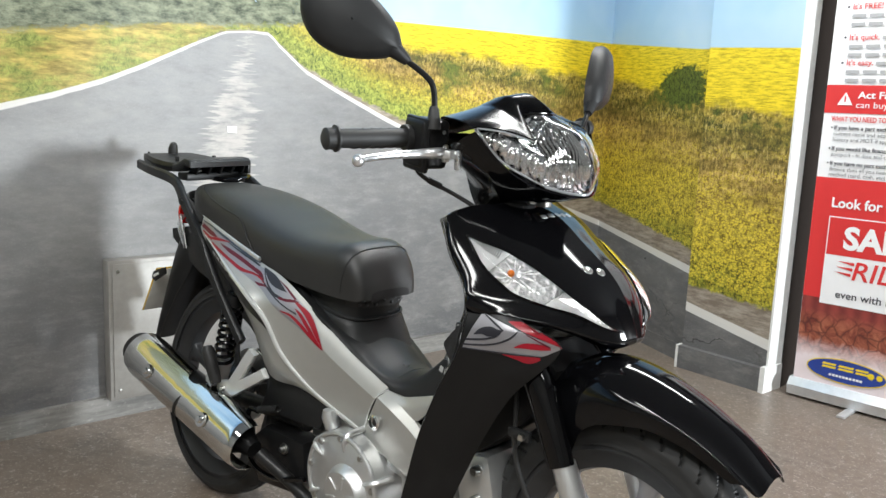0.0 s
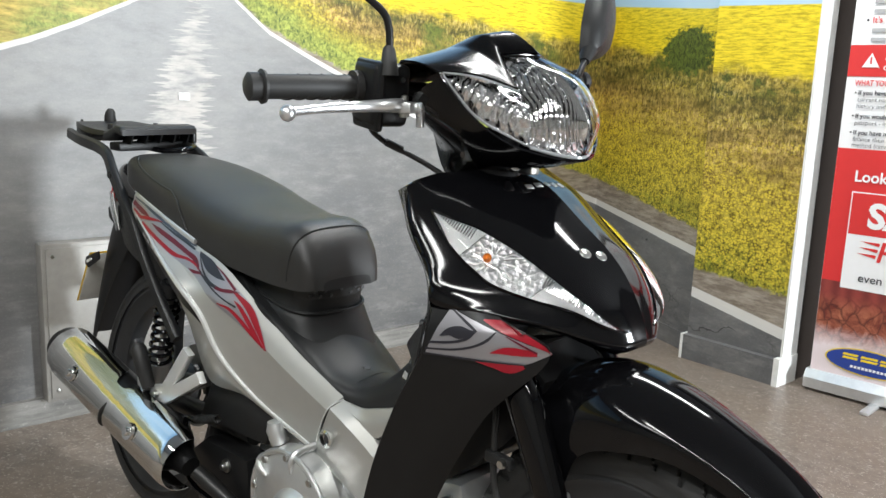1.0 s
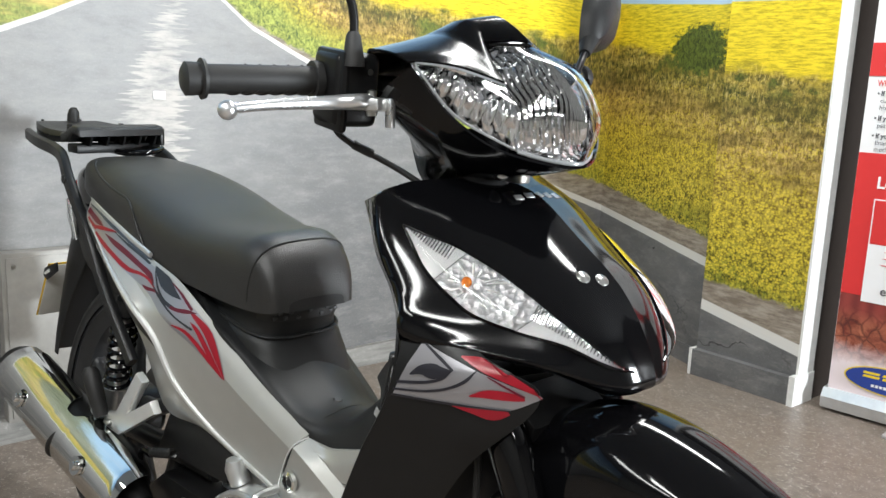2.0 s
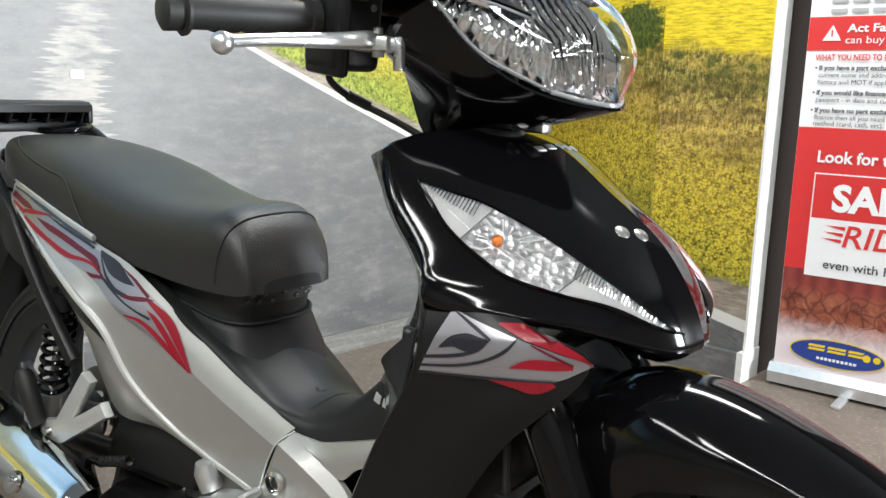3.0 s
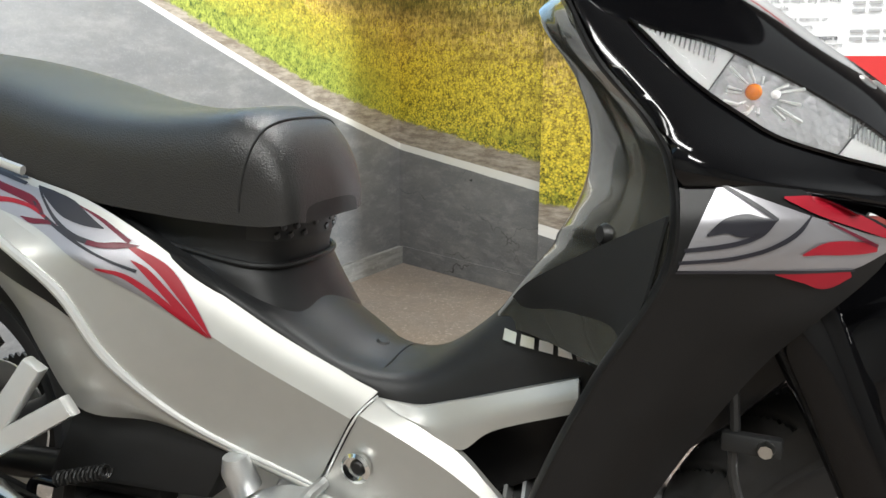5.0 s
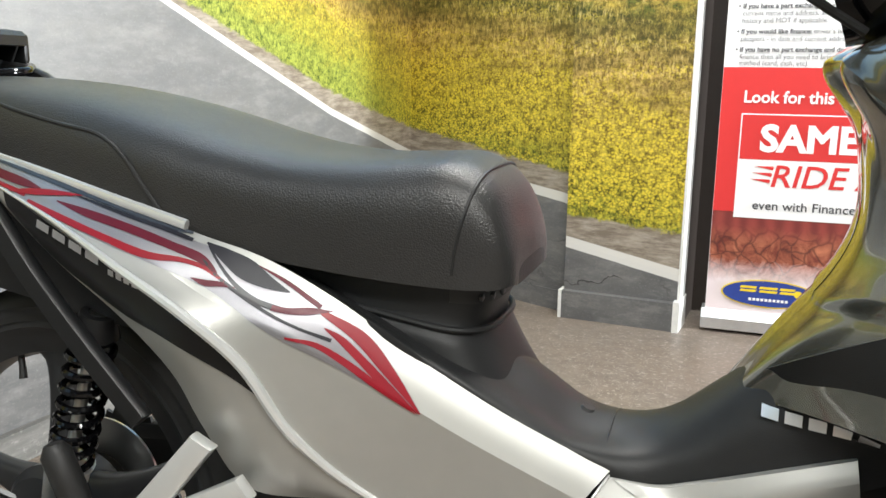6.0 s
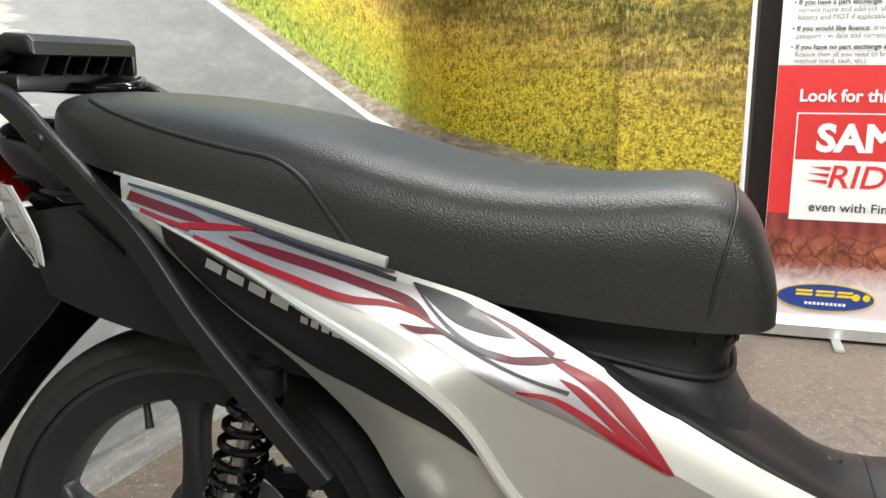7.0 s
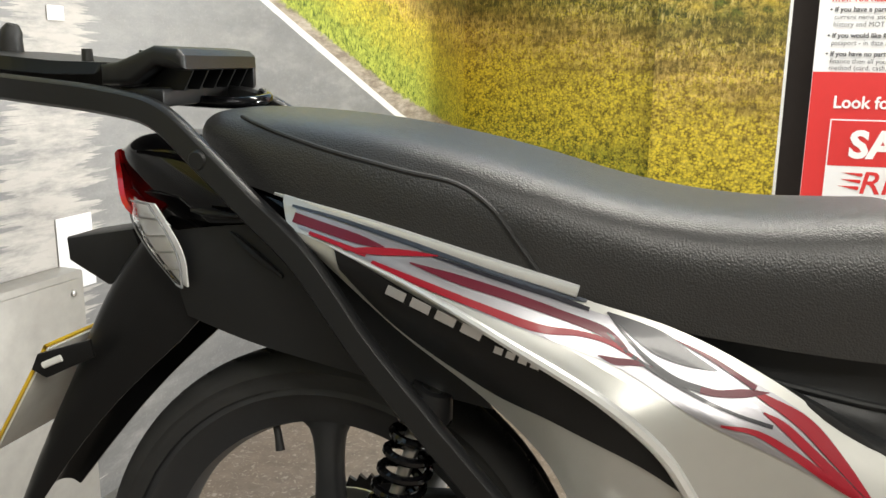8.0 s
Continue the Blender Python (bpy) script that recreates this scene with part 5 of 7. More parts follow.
def handlebar(side):
    """One half of the bar with grip, switches and mirror; the right one carries the brake lever."""
    flip = Matrix() if side > 0 else Matrix.Translation((0.92, 0, 1.0)) @ Matrix.Rotation(radians(-9), 4, STEER_AXIS) @ Matrix.Translation((-0.92, 0, -1.0)) @ Matrix.Diagonal((1, -1, 1, 1))
    shift = Matrix() if side > 0 else Matrix.Translation((0.04, 0.03, -0.095))

    def put(name, bm, mat, parent, label="", sharp=38.0):
        return part(name, bm, mat, parent, label, sharp, STEER @ (shift if name.startswith(("mirror", "stem")) else Matrix()) @ flip)

    bar = put("handlebar", tube([(0.86, -0.02, 1.015), (0.848, -0.12, 1.018), (0.835, -0.175, 1.018), (0.801, -0.325, 1.015)], 0.011, 12, 18), DARK_STEEL, bike)
    grip_pts = cr([(0.832, -0.182, 1.018), (0.818, -0.25, 1.0166), (0.802, -0.318, 1.015)], 40)
    put("grip", tube(grip_pts, [0.0172] * 40, 20), RUBBER, bar, "black rubber grip with chevron ribs")
    for k in range(6):
        c = grip_pts[5 + k * 5]
        ring = [(c[0] + 0.0176 * math.cos(a), c[1] + 0.018 * math.sin(a * 0.5 + 0.9), c[2] + 0.0176 * math.sin(a)) for a in np.linspace(-2.2, 1.4, 14)]
        put("grip_rib", tube(ring, 0.0016, 6), RUBBER, bar)
    end = Vector(grip_pts[-1])
    d = (Vector(grip_pts[-1]) - Vector(grip_pts[-5])).normalized()
    put("bar_end", tube([end - d * 0.002, end + d * 0.002, end + d * 0.004, end + d * 0.02, end + d * 0.024], [0.023, 0.024, 0.019, 0.0195, 0.013], 20), RUBBER, bar)
    put("grip_flange", tube([Vector(grip_pts[0]) + d * -0.006, Vector(grip_pts[0]) + d * 0.004], [0.024, 0.024], 20), RUBBER, bar)
    put("switch_housing", block((0.07, 0.06, 0.09), pose(0.85, -0.148, 1.01, 0, 6, -10), 0.01, seg=3), SATIN_BLACK, bar, "black switch housing")
    put("housing_rib", block((0.076, 0.012, 0.1), pose(0.848, -0.168, 1.008, 0, 6, -10), 0.006), SATIN_BLACK, bar)
    put("switch", block((0.018, 0.012, 0.01), pose(0.82, -0.15, 1.05), 0.002), PLASTIC, bar)
    put("housing_screw", lathe([(0, -0.002), (0.004, -0.002), (0.004, 0.002)], 10, pose(0.888, -0.14, 1.03, 0, 0, 80)), STEEL, bar)
    if side > 0:
        lever = tube([(0.905, -0.148, 0.996), (0.904, -0.17, 0.995), (0.889, -0.195, 0.993), (0.881, -0.24, 0.991), (0.88, -0.29, 0.988), (0.884, -0.325, 0.985)], [0.009, 0.0095, 0.0085, 0.0072, 0.0062, 0.006], 12, 30, flat=0.72)
        bl = put("brake_lever", lever, LEVER_ALLOY, bar, "silver brake lever with a ball end")
        ball = bmesh.new()
        bmesh.ops.create_uvsphere(ball, u_segments=18, v_segments=12, radius=0.0108, matrix=Matrix.Translation((0.886, -0.335, 0.983)))
        put("lever_ball", ball, LEVER_ALLOY, bl)
        put("lever_bracket", block((0.044, 0.046, 0.016), pose(0.897, -0.14, 0.992, 0, 0, 15), 0.004), ALLOY, bar, "cast lever bracket")
        put("pivot_bolt", lathe([(0, -0.016), (0.007, -0.016), (0.0075, -0.01), (0.0055, -0.009), (0.0055, 0.014), (0, 0.016)], 12, pose(0.905, -0.15, 0.994, 90)), STEEL, bar)
        put("lever_arm", block((0.012, 0.008, 0.036), pose(0.922, -0.135, 0.982), 0.002), LEVER_ALLOY, bar)
        put("master_cylinder", tube([(0.9, -0.125, 1.0), (0.915, -0.09, 0.998)], [0.014, 0.012], 14), PLASTIC, bar)
        put("front_cable", tube([(0.832, -0.138, 0.975), (0.815, -0.136, 0.957), (0.818, -0.115, 0.939), (0.828, -0.092, 0.926), (0.856, -0.068, 0.908), (0.89, -0.05, 0.888)], 0.0042, 8, 40), RUBBER, bar, "black control cable")
        put("cable_sleeve", tube([(0.8195, -0.11, 0.9365), (0.832, -0.087, 0.924)], 0.0062, 10), RUBBER, bar)
    stem = put("mirror", tube([(0.887, -0.165, 1.05), (0.885, -0.165, 1.1), (0.882, -0.172, 1.12), (0.857, -0.218, 1.16)], 0.0056, 10, 30), SATIN_BLACK, bar, "black round-backed mirror on a bent stem")
    put("stem_boot", tube([(0.887, -0.165, 1.036), (0.887, -0.165, 1.045), (0.886, -0.165, 1.072), (0.886, -0.165, 1.077)], [0.0135, 0.013, 0.009, 0.006], 14), RUBBER, stem)
    put("mirror_neck", tube([(0.862, -0.209, 1.152), (0.858, -0.216, 1.158), (0.845, -0.238, 1.178)], [0.0085, 0.011, 0.018], 14), PLASTIC, stem, "ribbed mirror neck")
    outline = [(-0.012, 0.004), (0.03, -0.008), (0.1, -0.004), (0.145, 0.024), (0.163, 0.066), (0.155, 0.108), (0.125, 0.126), (0.07, 0.116), (0.025, 0.08), (-0.002, 0.044)]
    loop = cr(outline + outline[:1], 41)[:-1]
    mid = loop.mean(0)
    along, deep = np.array((-0.545, -0.838, 0)), np.array((0.838, -0.545, 0))
    ringset = []
    for depth, k in ((-0.012, 0.93), (-0.012, 1.0), (0.0, 1.02), (0.012, 0.95), (0.022, 0.78), (0.028, 0.45), (0.03, 0.02)):
        q = mid + (loop - mid) * k
        ringset.append([tuple(np.array((0.85, -0.228, 1.163)) + along * a + deep * depth + np.array((0, 0, b))) for a, b in q])
    put("mirror_shell", grid_bm(np.array(ringset), loop_v=True), PLASTIC, stem, "black mirror shell")
    glass = bmesh.new()
    glass.faces.new([glass.verts.new(np.array(p) + deep * 0.003) for p in ringset[0]])
    put("mirror_glass", glass, MIRROR, stem, "mirror glass")


handlebar(1)
handlebar(-1)

# front fender and fork
RIDGE = [(1.08, 0.6), (1.115, 0.632), (1.15, 0.65), (1.19, 0.6605), (1.235, 0.661), (1.3, 0.648), (1.38, 0.6185), (1.45, 0.58), (1.498, 0.54)]
SKIRT = [(1.09, 0.58), (1.12, 0.545), (1.163, 0.484), (1.185, 0.533), (1.21, 0.554), (1.25, 0.567), (1.31, 0.574), (1.38, 0.56), (1.45, 0.53)]
rows = []
for (rx, rz), (sx, sz) in zip(RIDGE, SKIRT):
    taper = 1 - 0.3 * max(0, (rx - 1.3) / 0.2)
    rows.append(mirrored_row([(sx, -0.078 * taper, sz), (sx * 0.5 + rx * 0.5, -0.08 * taper, sz * 0.5 + rz * 0.5), (rx * 0.9 + sx * 0.1, -0.058 * taper, rz - 0.02), (rx, -0.028 * taper, rz - 0.004), (rx, 0, rz)]))
front("front_fender", grid_bm(patch(rows, 54, 45), thick=0.003), GLOSS_BLACK, bike, "gloss black front mudguard")
for s in (-1, 1):
    fork = front("fork_leg", tube([(1.168, s * 0.095, 0.478), (1.19, s * 0.095, 0.43), (1.255, s * 0.095, 0.27)], [0.0215, 0.023, 0.021], 20), ALLOY, bike, "cast alloy fork slider")
    front("fork_shroud", tube([(1.06, s * 0.09, 0.66), (1.1, s * 0.095, 0.612), (1.135, s * 0.098, 0.545), (1.168, s * 0.1, 0.472)], [0.028, 0.031, 0.029, 0.026], 20, 24, flat=0.75), GLOSS_BLACK, fork, "gloss black fork shroud")
    front("axle_clamp", lathe([(0, -0.022), (0.026, -0.022), (0.028, -0.016), (0.028, 0.016), (0.026, 0.02)], 24, pose(1.255, s * 0.095, 0.285)), ALLOY, fork)
hose = front("brake_hose", tube([(1.03, -0.07, 0.63), (1.05, -0.088, 0.565), (1.057, -0.096, 0.515), (1.06, -0.096, 0.46), (1.09, -0.1, 0.4), (1.15, -0.1, 0.34)], 0.0048, 8, 40), RUBBER, bike, "black brake hose")
front("hose_clamp", block((0.05, 0.012, 0.018), pose(1.072, -0.1, 0.5), 0.003), PLASTIC, hose)
front("clamp_bolt", lathe([(0, -0.006), (0.006, -0.006), (0.0075, -0.001), (0.0075, 0.004)], 8, pose(1.084, -0.108, 0.5)), STEEL, hose)


def wheel_parts(width, radius, rim_r, hub_r, spokes, first, reach):
    """Bare meshes of a wheel about the origin: tyre, rim and each spoke."""
    n, prof = 756, []
    for k in range(33):
        a = math.pi * (k / 32) - math.pi / 2
        prof.append((rim_r + 0.012 + (radius - rim_r - 0.012) * max(0.0, math.cos(a)) ** 0.75, width / 2 * math.copysign(abs(math.sin(a)) ** 0.8, math.sin(a)) * (1 if abs(a) < 1.3 else 0.9)))
    g = []
    for i in range(n):
        a = 2 * math.pi * i / n
        ring = []
        for r, y in prof:
            k = abs(y) / (width / 2)
            groove = (i * 42 / n + (k * 1.5 if y < 0 else 0.5 + k * 1.5)) % 1.0 < 0.11 and 0.12 < k < reach and r > radius - 0.045
            groove = groove or (abs(y) < 0.0045 and r > radius - 0.02)
            q = r - (0.005 if groove else 0)
            ring.append((q * math.cos(a), y * (1 - (0.13 * k * k if groove else 0)), q * math.sin(a)))
        g.append(ring)
    tyre = grid_bm(np.array(g), loop_u=True)
    w = width * 0.36
    rim = lathe([(rim_r + 0.014, -w), (rim_r + 0.016, -w - 0.003), (rim_r + 0.004, -w - 0.004), (rim_r - 0.006, -w + 0.004), (rim_r - 0.03, -w + 0.012), (rim_r - 0.034, 0), (rim_r - 0.03, w - 0.012), (rim_r - 0.006, w - 0.004), (rim_r + 0.004, w + 0.004), (rim_r + 0.016, w + 0.003), (rim_r + 0.014, w)], 96)
    hub = lathe([(0, -0.07), (0.018, -0.07), (0.02, -0.055), (hub_r * 0.8, -0.05), (hub_r, -0.035), (hub_r, 0.035), (hub_r * 0.8, 0.05), (0.02, 0.055), (0, 0.06)], 48)
    arms = []
    for k in range(spokes):
        a = first + 2 * math.pi * k / spokes
        d, s = np.array((math.cos(a), 0, math.sin(a))), np.array((-math.sin(a), 0, math.cos(a)))
        bm = bmesh.new()
        rows = []
        for f, half, thick in ((0.0, 0.03, 0.018), (0.3, 0.019, 0.015), (0.75, 0.017, 0.014), (0.93, 0.024, 0.015), (1.0, 0.042, 0.016)):
            r = hub_r * 0.9 + (rim_r - 0.03 - hub_r * 0.9) * f
            rows.append([tuple(d * r + s * half * c + np.array((0, thick * e, 0))) for c, e in ((-1, 0.5), (-0.8, -0.7), (-0.3, -1), (0.3, -1), (0.8, -0.7), (1, 0.5), (0.6, 1), (-0.6, 1))])
        arms.append(grid_bm(patch([r + r[:1] for r in rows], 12, 25)[:, :-1], loop_v=True, bm=bm))
    return tyre, rim, hub, arms


def wheel(label, m, width, radius, rim_r, hub_r, mat, spokes, first, rim_mat=None, reach=0.93):
    tyre, rim, hub, arms = wheel_parts(width, radius, rim_r, hub_r, spokes, first, reach)
    w = part("wheel", hub, mat, bike, label, m=m)
    part("tyre", tyre, TYRE, w, "black road tyre with grooved tread", 50, m)
    part("rim", rim, rim_mat or mat, w, "", 38, m)
    for a in arms:
        part("spoke", a, mat, w, "", 50, m)
    return w


wheel("front wheel with cast spokes", STEER @ pose(1.255, -0.03, 0.287, -6), 0.084, 0.288, 0.212, 0.055, FRONT_GREY, 6, 0.3, RIM_BLACK)
REAR = pose(0.002, -0.042, 0.2905, -8)
rear = wheel("rear wheel with dark cast spokes", REAR, 0.086, 0.292, 0.234, 0.062, RIM_BLACK, 5, radians(94), reach=0.6)
part("valve", tube([(-0.077, -0.02, 0.489), (-0.07, -0.025, 0.466), (-0.066, -0.029, 0.45)], [0.004, 0.0045, 0.0055], 10), RUBBER, rear, "rubber valve stem")
part("brake_disc", lathe([(0.05, 0.062), (0.1, 0.062), (0.1, 0.066), (0.05, 0.066)], 48, REAR), STEEL, rear)
chain = part("chain_guard", prism([(0.0, 0.36), (0.12, 0.375), (0.36, 0.37), (0.36, 0.345), (0.12, 0.35), (-0.02, 0.335)], 0.065, 0.085, 0.004), PLASTIC, bike, "black chain guard")
sprocket = bmesh.new()
teeth = []
for k in range(72):
    r = 0.088 if k % 2 else 0.08
    teeth.append((0.015 + r * math.cos(2 * math.pi * k / 72), 0.2955 + r * math.sin(2 * math.pi * k / 72)))
part("sprocket", prism(teeth, 0.068, 0.073), DARK_STEEL, rear, "toothed steel sprocket")

# swing arm, shock absorbers
for s in (-1, 1):
    arm = part("swing_arm", tube([(-0.03, s * 0.092, 0.295), (0.1, s * 0.092, 0.3), (0.3, s * 0.085, 0.315), (0.42, s * 0.08, 0.32)], [0.018, 0.02, 0.022, 0.024], 14), DARK_STEEL, bike, "black swing arm")
    part("axle_nut", lathe([(0, -0.012), (0.012, -0.012), (0.013, -0.008), (0.013, 0.004), (0.02, 0.004), (0.02, 0.01)], 6, pose(0.015, s * 0.112, 0.2955) @ Matrix.Diagonal((1, -s, 1, 1))), STEEL, arm)
    top, foot = Vector((0.142, s * 0.112, 0.585)), Vector((0.062, s * 0.112, 0.335))
    shock = part("shock_absorber", tube([top, top.lerp(foot, 0.25), top.lerp(foot, 0.26), top.lerp(foot, 0.9)], [0.011, 0.011, 0.0075, 0.0075], 14), STEEL, bike, "rear shock absorber with a black coil spring")
    d = (foot - top).normalized()
    u = d.cross(Vector((0, 1, 0))).normalized()
    v = d.cross(u)
    coil = [top.lerp(foot, 0.1 + 0.68 * k / 180) + (u * math.cos(k * 2 * math.pi * 8.5 / 180) + v * math.sin(k * 2 * math.pi * 8.5 / 180)) * 0.0235 for k in range(181)]
    part("spring", tube([tuple(c) for c in coil], 0.0048, 8), GLOSS_BLACK, shock, "black coil spring")
    part("spring_cup", tube([top.lerp(foot, 0.0), top.lerp(foot, 0.1)], [0.02, 0.028], 20), SATIN_BLACK, shock)
    part("damper_body", tube([top.lerp(foot, 0.76), top.lerp(foot, 0.8), top.lerp(foot, 1.0), top.lerp(foot, 1.06)], [0.03, 0.026, 0.022, 0.018], 20), ALLOY, shock, "grey damper body")

# tail: body, lamp, indicators, mudguard, plate
TAIL = [(0.06, 0.69, 0.74, 0.105), (0.0, 0.675, 0.772, 0.104), (-0.06, 0.675, 0.79, 0.1), (-0.12, 0.69, 0.803, 0.09), (-0.18, 0.715, 0.811, 0.072), (-0.225, 0.745, 0.808, 0.052), (-0.252, 0.768, 0.796, 0.03)]
rows = []
for x, lo, hi, w in TAIL:
    rows.append([(x, -w * 0.75, lo), (x, -w, lo * 0.6 + hi * 0.4), (x, -w * 0.95, lo * 0.25 + hi * 0.75), (x, -w * 0.72, hi - 0.004), (x, 0, hi), (x, w * 0.72, hi - 0.004), (x, w * 0.95, lo * 0.25 + hi * 0.75), (x, w, lo * 0.6 + hi * 0.4), (x, w * 0.75, lo)])
g = patch(rows, 34, 41)
tail_bm = grid_bm(g)
tail_bm.faces.new([tail_bm.verts.new(p) for p in g[-1]])
tail = part("tail_cover", tail_bm, GLOSS_BLACK, bike, "satin black tail cover")
red = [[(-0.256, y * 0.6, 0.79) for y in (-0.05, -0.025, 0, 0.025, 0.05)], [(-0.255 + abs(y) * 0.5, y * 1.2, 0.765) for y in (-0.05, -0.025, 0, 0.025, 0.05)], [(-0.238 + abs(y) * 0.4, y * 1.4, 0.738) for y in (-0.05, -0.025, 0, 0.025, 0.05)], [(-0.2, y * 1.4, 0.722) for y in (-0.05, -0.025, 0, 0.025, 0.05)]]
lamp = part("tail_light", grid_bm(patch(red, 14, 21), thick=0.006), RED_LENS, bike, "red tail light lens")
for s in (-1, 1):
    rows = [[(-0.232, s * 0.05, 0.74), (-0.205, s * 0.08, 0.742), (-0.172, s * 0.099, 0.743)], [(-0.217, s * 0.064, 0.714), (-0.187, s * 0.094, 0.713), (-0.147, s * 0.107, 0.716)], [(-0.192, s * 0.074, 0.687), (-0.166, s * 0.098, 0.686), (-0.134, s * 0.108, 0.69)], [(-0.152, s * 0.09, 0.66), (-0.143, s * 0.099, 0.659), (-0.134, s * 0.104, 0.658)]]
    lens_grid = patch(rows, 16, 12)
    winker = part("rear_indicator", grid_bm(lens_grid + (0.004, -s * 0.004, 0), thick=0.002), SOFT_CHROME, lamp, "clear rear indicator with silvered reflector")
    part("indicator_lens", grid_bm(lens_grid, thick=0.0015), LENS, winker)
    part("lens_rim", tube(np.vstack([lens_grid[0], lens_grid[1:, -1], lens_grid[-1, -2::-1], lens_grid[-2:0:-1, 0]]), 0.0014, 6, loop=True), CLEAR_EDGE, winker)
    for k in (3, 6, 9, 12):
        part("reflector_rib", tube([tuple(p + (0.0025, -s * 0.0025, 0)) for p in lens_grid[k, 1:-1]], 0.0011, 6), STEEL, winker)
    rows = [[(-0.165, s * 0.084, 0.712), (-0.06, s * 0.106, 0.73), (0.04, s * 0.11, 0.735), (0.12, s * 0.115, 0.7)], [(-0.155, s * 0.086, 0.67), (-0.06, s * 0.11, 0.68), (0.06, s * 0.118, 0.68), (0.16, s * 0.12, 0.64)], [(-0.145, s * 0.08, 0.62), (-0.06, s * 0.098, 0.605), (0.06, s * 0.108, 0.588), (0.2, s * 0.112, 0.57)]]
    part("rear_side_cover", grid_bm(patch(rows, 12, 24), thick=0.003), PLASTIC, bike, "matt black rear side cover")
for s in (-1, 1):
    for a, b in (((-0.072, 0.722), (-0.012, 0.683)), ((-0.115, 0.742), (-0.055, 0.74))):
        p = [(a[0], s * 0.1085, a[1]), ((a[0] + b[0]) / 2, s * 0.1145, (a[1] + b[1]) / 2), (b[0], s * 0.1165, b[1])]
        part("cover_rib", tube(p, [0.002, 0.0045, 0.002], 8, 14), SATIN_BLACK, bike)
part("under_tail", block((0.34, 0.13, 0.05), pose(0.02, 0, 0.635, 0, 8), 0.012), PLASTIC, bike)
GUARD_REAR = [(-0.2, 0.705), (-0.262, 0.63), (-0.318, 0.53), (-0.38, 0.425), (-0.436, 0.325)]
GUARD_FRONT = [(-0.12, 0.63), (-0.16, 0.588), (-0.235, 0.52), (-0.32, 0.43), (-0.41, 0.317)]
rows = []
for (ax, az), (bx, bz), w in zip(cr(GUARD_REAR, 7), cr(GUARD_FRONT, 7), (0.076, 0.074, 0.07, 0.066, 0.06, 0.054, 0.046)):
    rows.append([(bx, -w, bz), (ax * 0.6 + bx * 0.4, -w * 1.02, az * 0.6 + bz * 0.4), (ax, -w * 0.8, az), (ax - 0.006, 0, az - 0.003), (ax, w * 0.8, az), (ax * 0.6 + bx * 0.4, w * 1.02, az * 0.6 + bz * 0.4), (bx, w, bz)])
guard = part("rear_mudguard", grid_bm(patch(rows, 26, 31), thick=0.003), SATIN_BLACK, bike, "black rear mudguard")
part("plate_lamp_arm", prism([(-0.334, 0.684), (-0.24, 0.702), (-0.22, 0.64), (-0.28, 0.63), (-0.332, 0.656)], -0.035, 0.035, 0.006), PLASTIC, guard, "black bracket above the plate")
slope = math.degrees(math.atan2(0.087, 0.135))
plate = part("number_plate", block((0.003, 0.17, 0.165), pose(-0.372, 0, 0.495, 0, slope), 0.0005), surface("plate_white", (0.7, 0.7, 0.66), 0.3), bike, "pale number plate in a yellow edged holder")
edge = bmesh.new()
for sy, sz, wy, wz in ((0, 0.083, 0.176, 0.006), (0, -0.083, 0.176, 0.006), (0.085, 0, 0.006, 0.172), (-0.085, 0, 0.006, 0.172)):
    block((0.004, wy, wz), pose(-0.372, 0, 0.495, 0, slope) @ pose(-0.0032, sy, sz), 0.001, bm=edge)
part("plate_edge", edge, surface("yellow_plate", (0.7, 0.45, 0.03), 0.3), plate, "yellow plate edging")
tab = prism([(-0.335, 0.56), (-0.262, 0.585), (-0.258, 0.565), (-0.325, 0.532), (-0.345, 0.54)], -0.095, -0.09, 0.002)
part("plate_bracket", tab, SATIN_BLACK, plate, "slotted black bracket")
part("bracket_slot", tube([(-0.326, -0.0965, 0.548), (-0.3, -0.0965, 0.56)], 0.004, 8, flat=0.5), WHITE_PAINT, plate)

# luggage rack
RACK = Matrix.Translation((-0.145, 0.012, 0)) @ Matrix(((1, -0.16, 0, 0), (0, 1, 0, 0), (0, 0, 1, 0), (0, 0, 0, 1))) @ Matrix.Translation((0.133, 0, 0))


def rack_part(name, bm, mat, parent, label="", sharp=38.0):
    """A piece of the rack; the plate narrows towards its rounded rear."""
    for v in bm.verts:
        if v.co.x < -0.33:
            v.co.y *= 1 - 0.5 * ((-0.33 - v.co.x) / 0.17) ** 1.6
    return part(name, bm, mat, parent, label, sharp, RACK)


plate_bm = bmesh.new()
for k in range(16):
    x0, x1 = -0.5 + 0.275 * k / 16, -0.5 + 0.275 * (k + 1) / 16
    top = [float(np.interp(x, [-0.5, -0.485, -0.43, -0.29, -0.225], [0.884, 0.894, 0.897, 0.887, 0.886])) for x in (x0, x1)]
    low = [float(np.interp(x, [-0.5, -0.485, -0.4, -0.3, -0.225], [0.874, 0.869, 0.864, 0.859, 0.862])) for x in (x0, x1)]
    prism([(x0, low[0]), (x0, top[0]), (x1, top[1]), (x1, low[1])], -0.095, 0.105, bm=plate_bm)
bmesh.ops.remove_doubles(plate_bm, verts=plate_bm.verts, dist=1e-5)
rack = rack_part("luggage_rack", plate_bm, RACK_BLACK, bike, "black moulded luggage rack")
bar = prism([(-0.232, 0.8845), (-0.212, 0.887), (-0.168, 0.9035), (-0.14, 0.9005), (-0.133, 0.894), (-0.132, 0.8805), (-0.139, 0.879), (-0.166, 0.8835), (-0.196, 0.864), (-0.232, 0.862)], -0.1, 0.116, 0.007, seg=4)
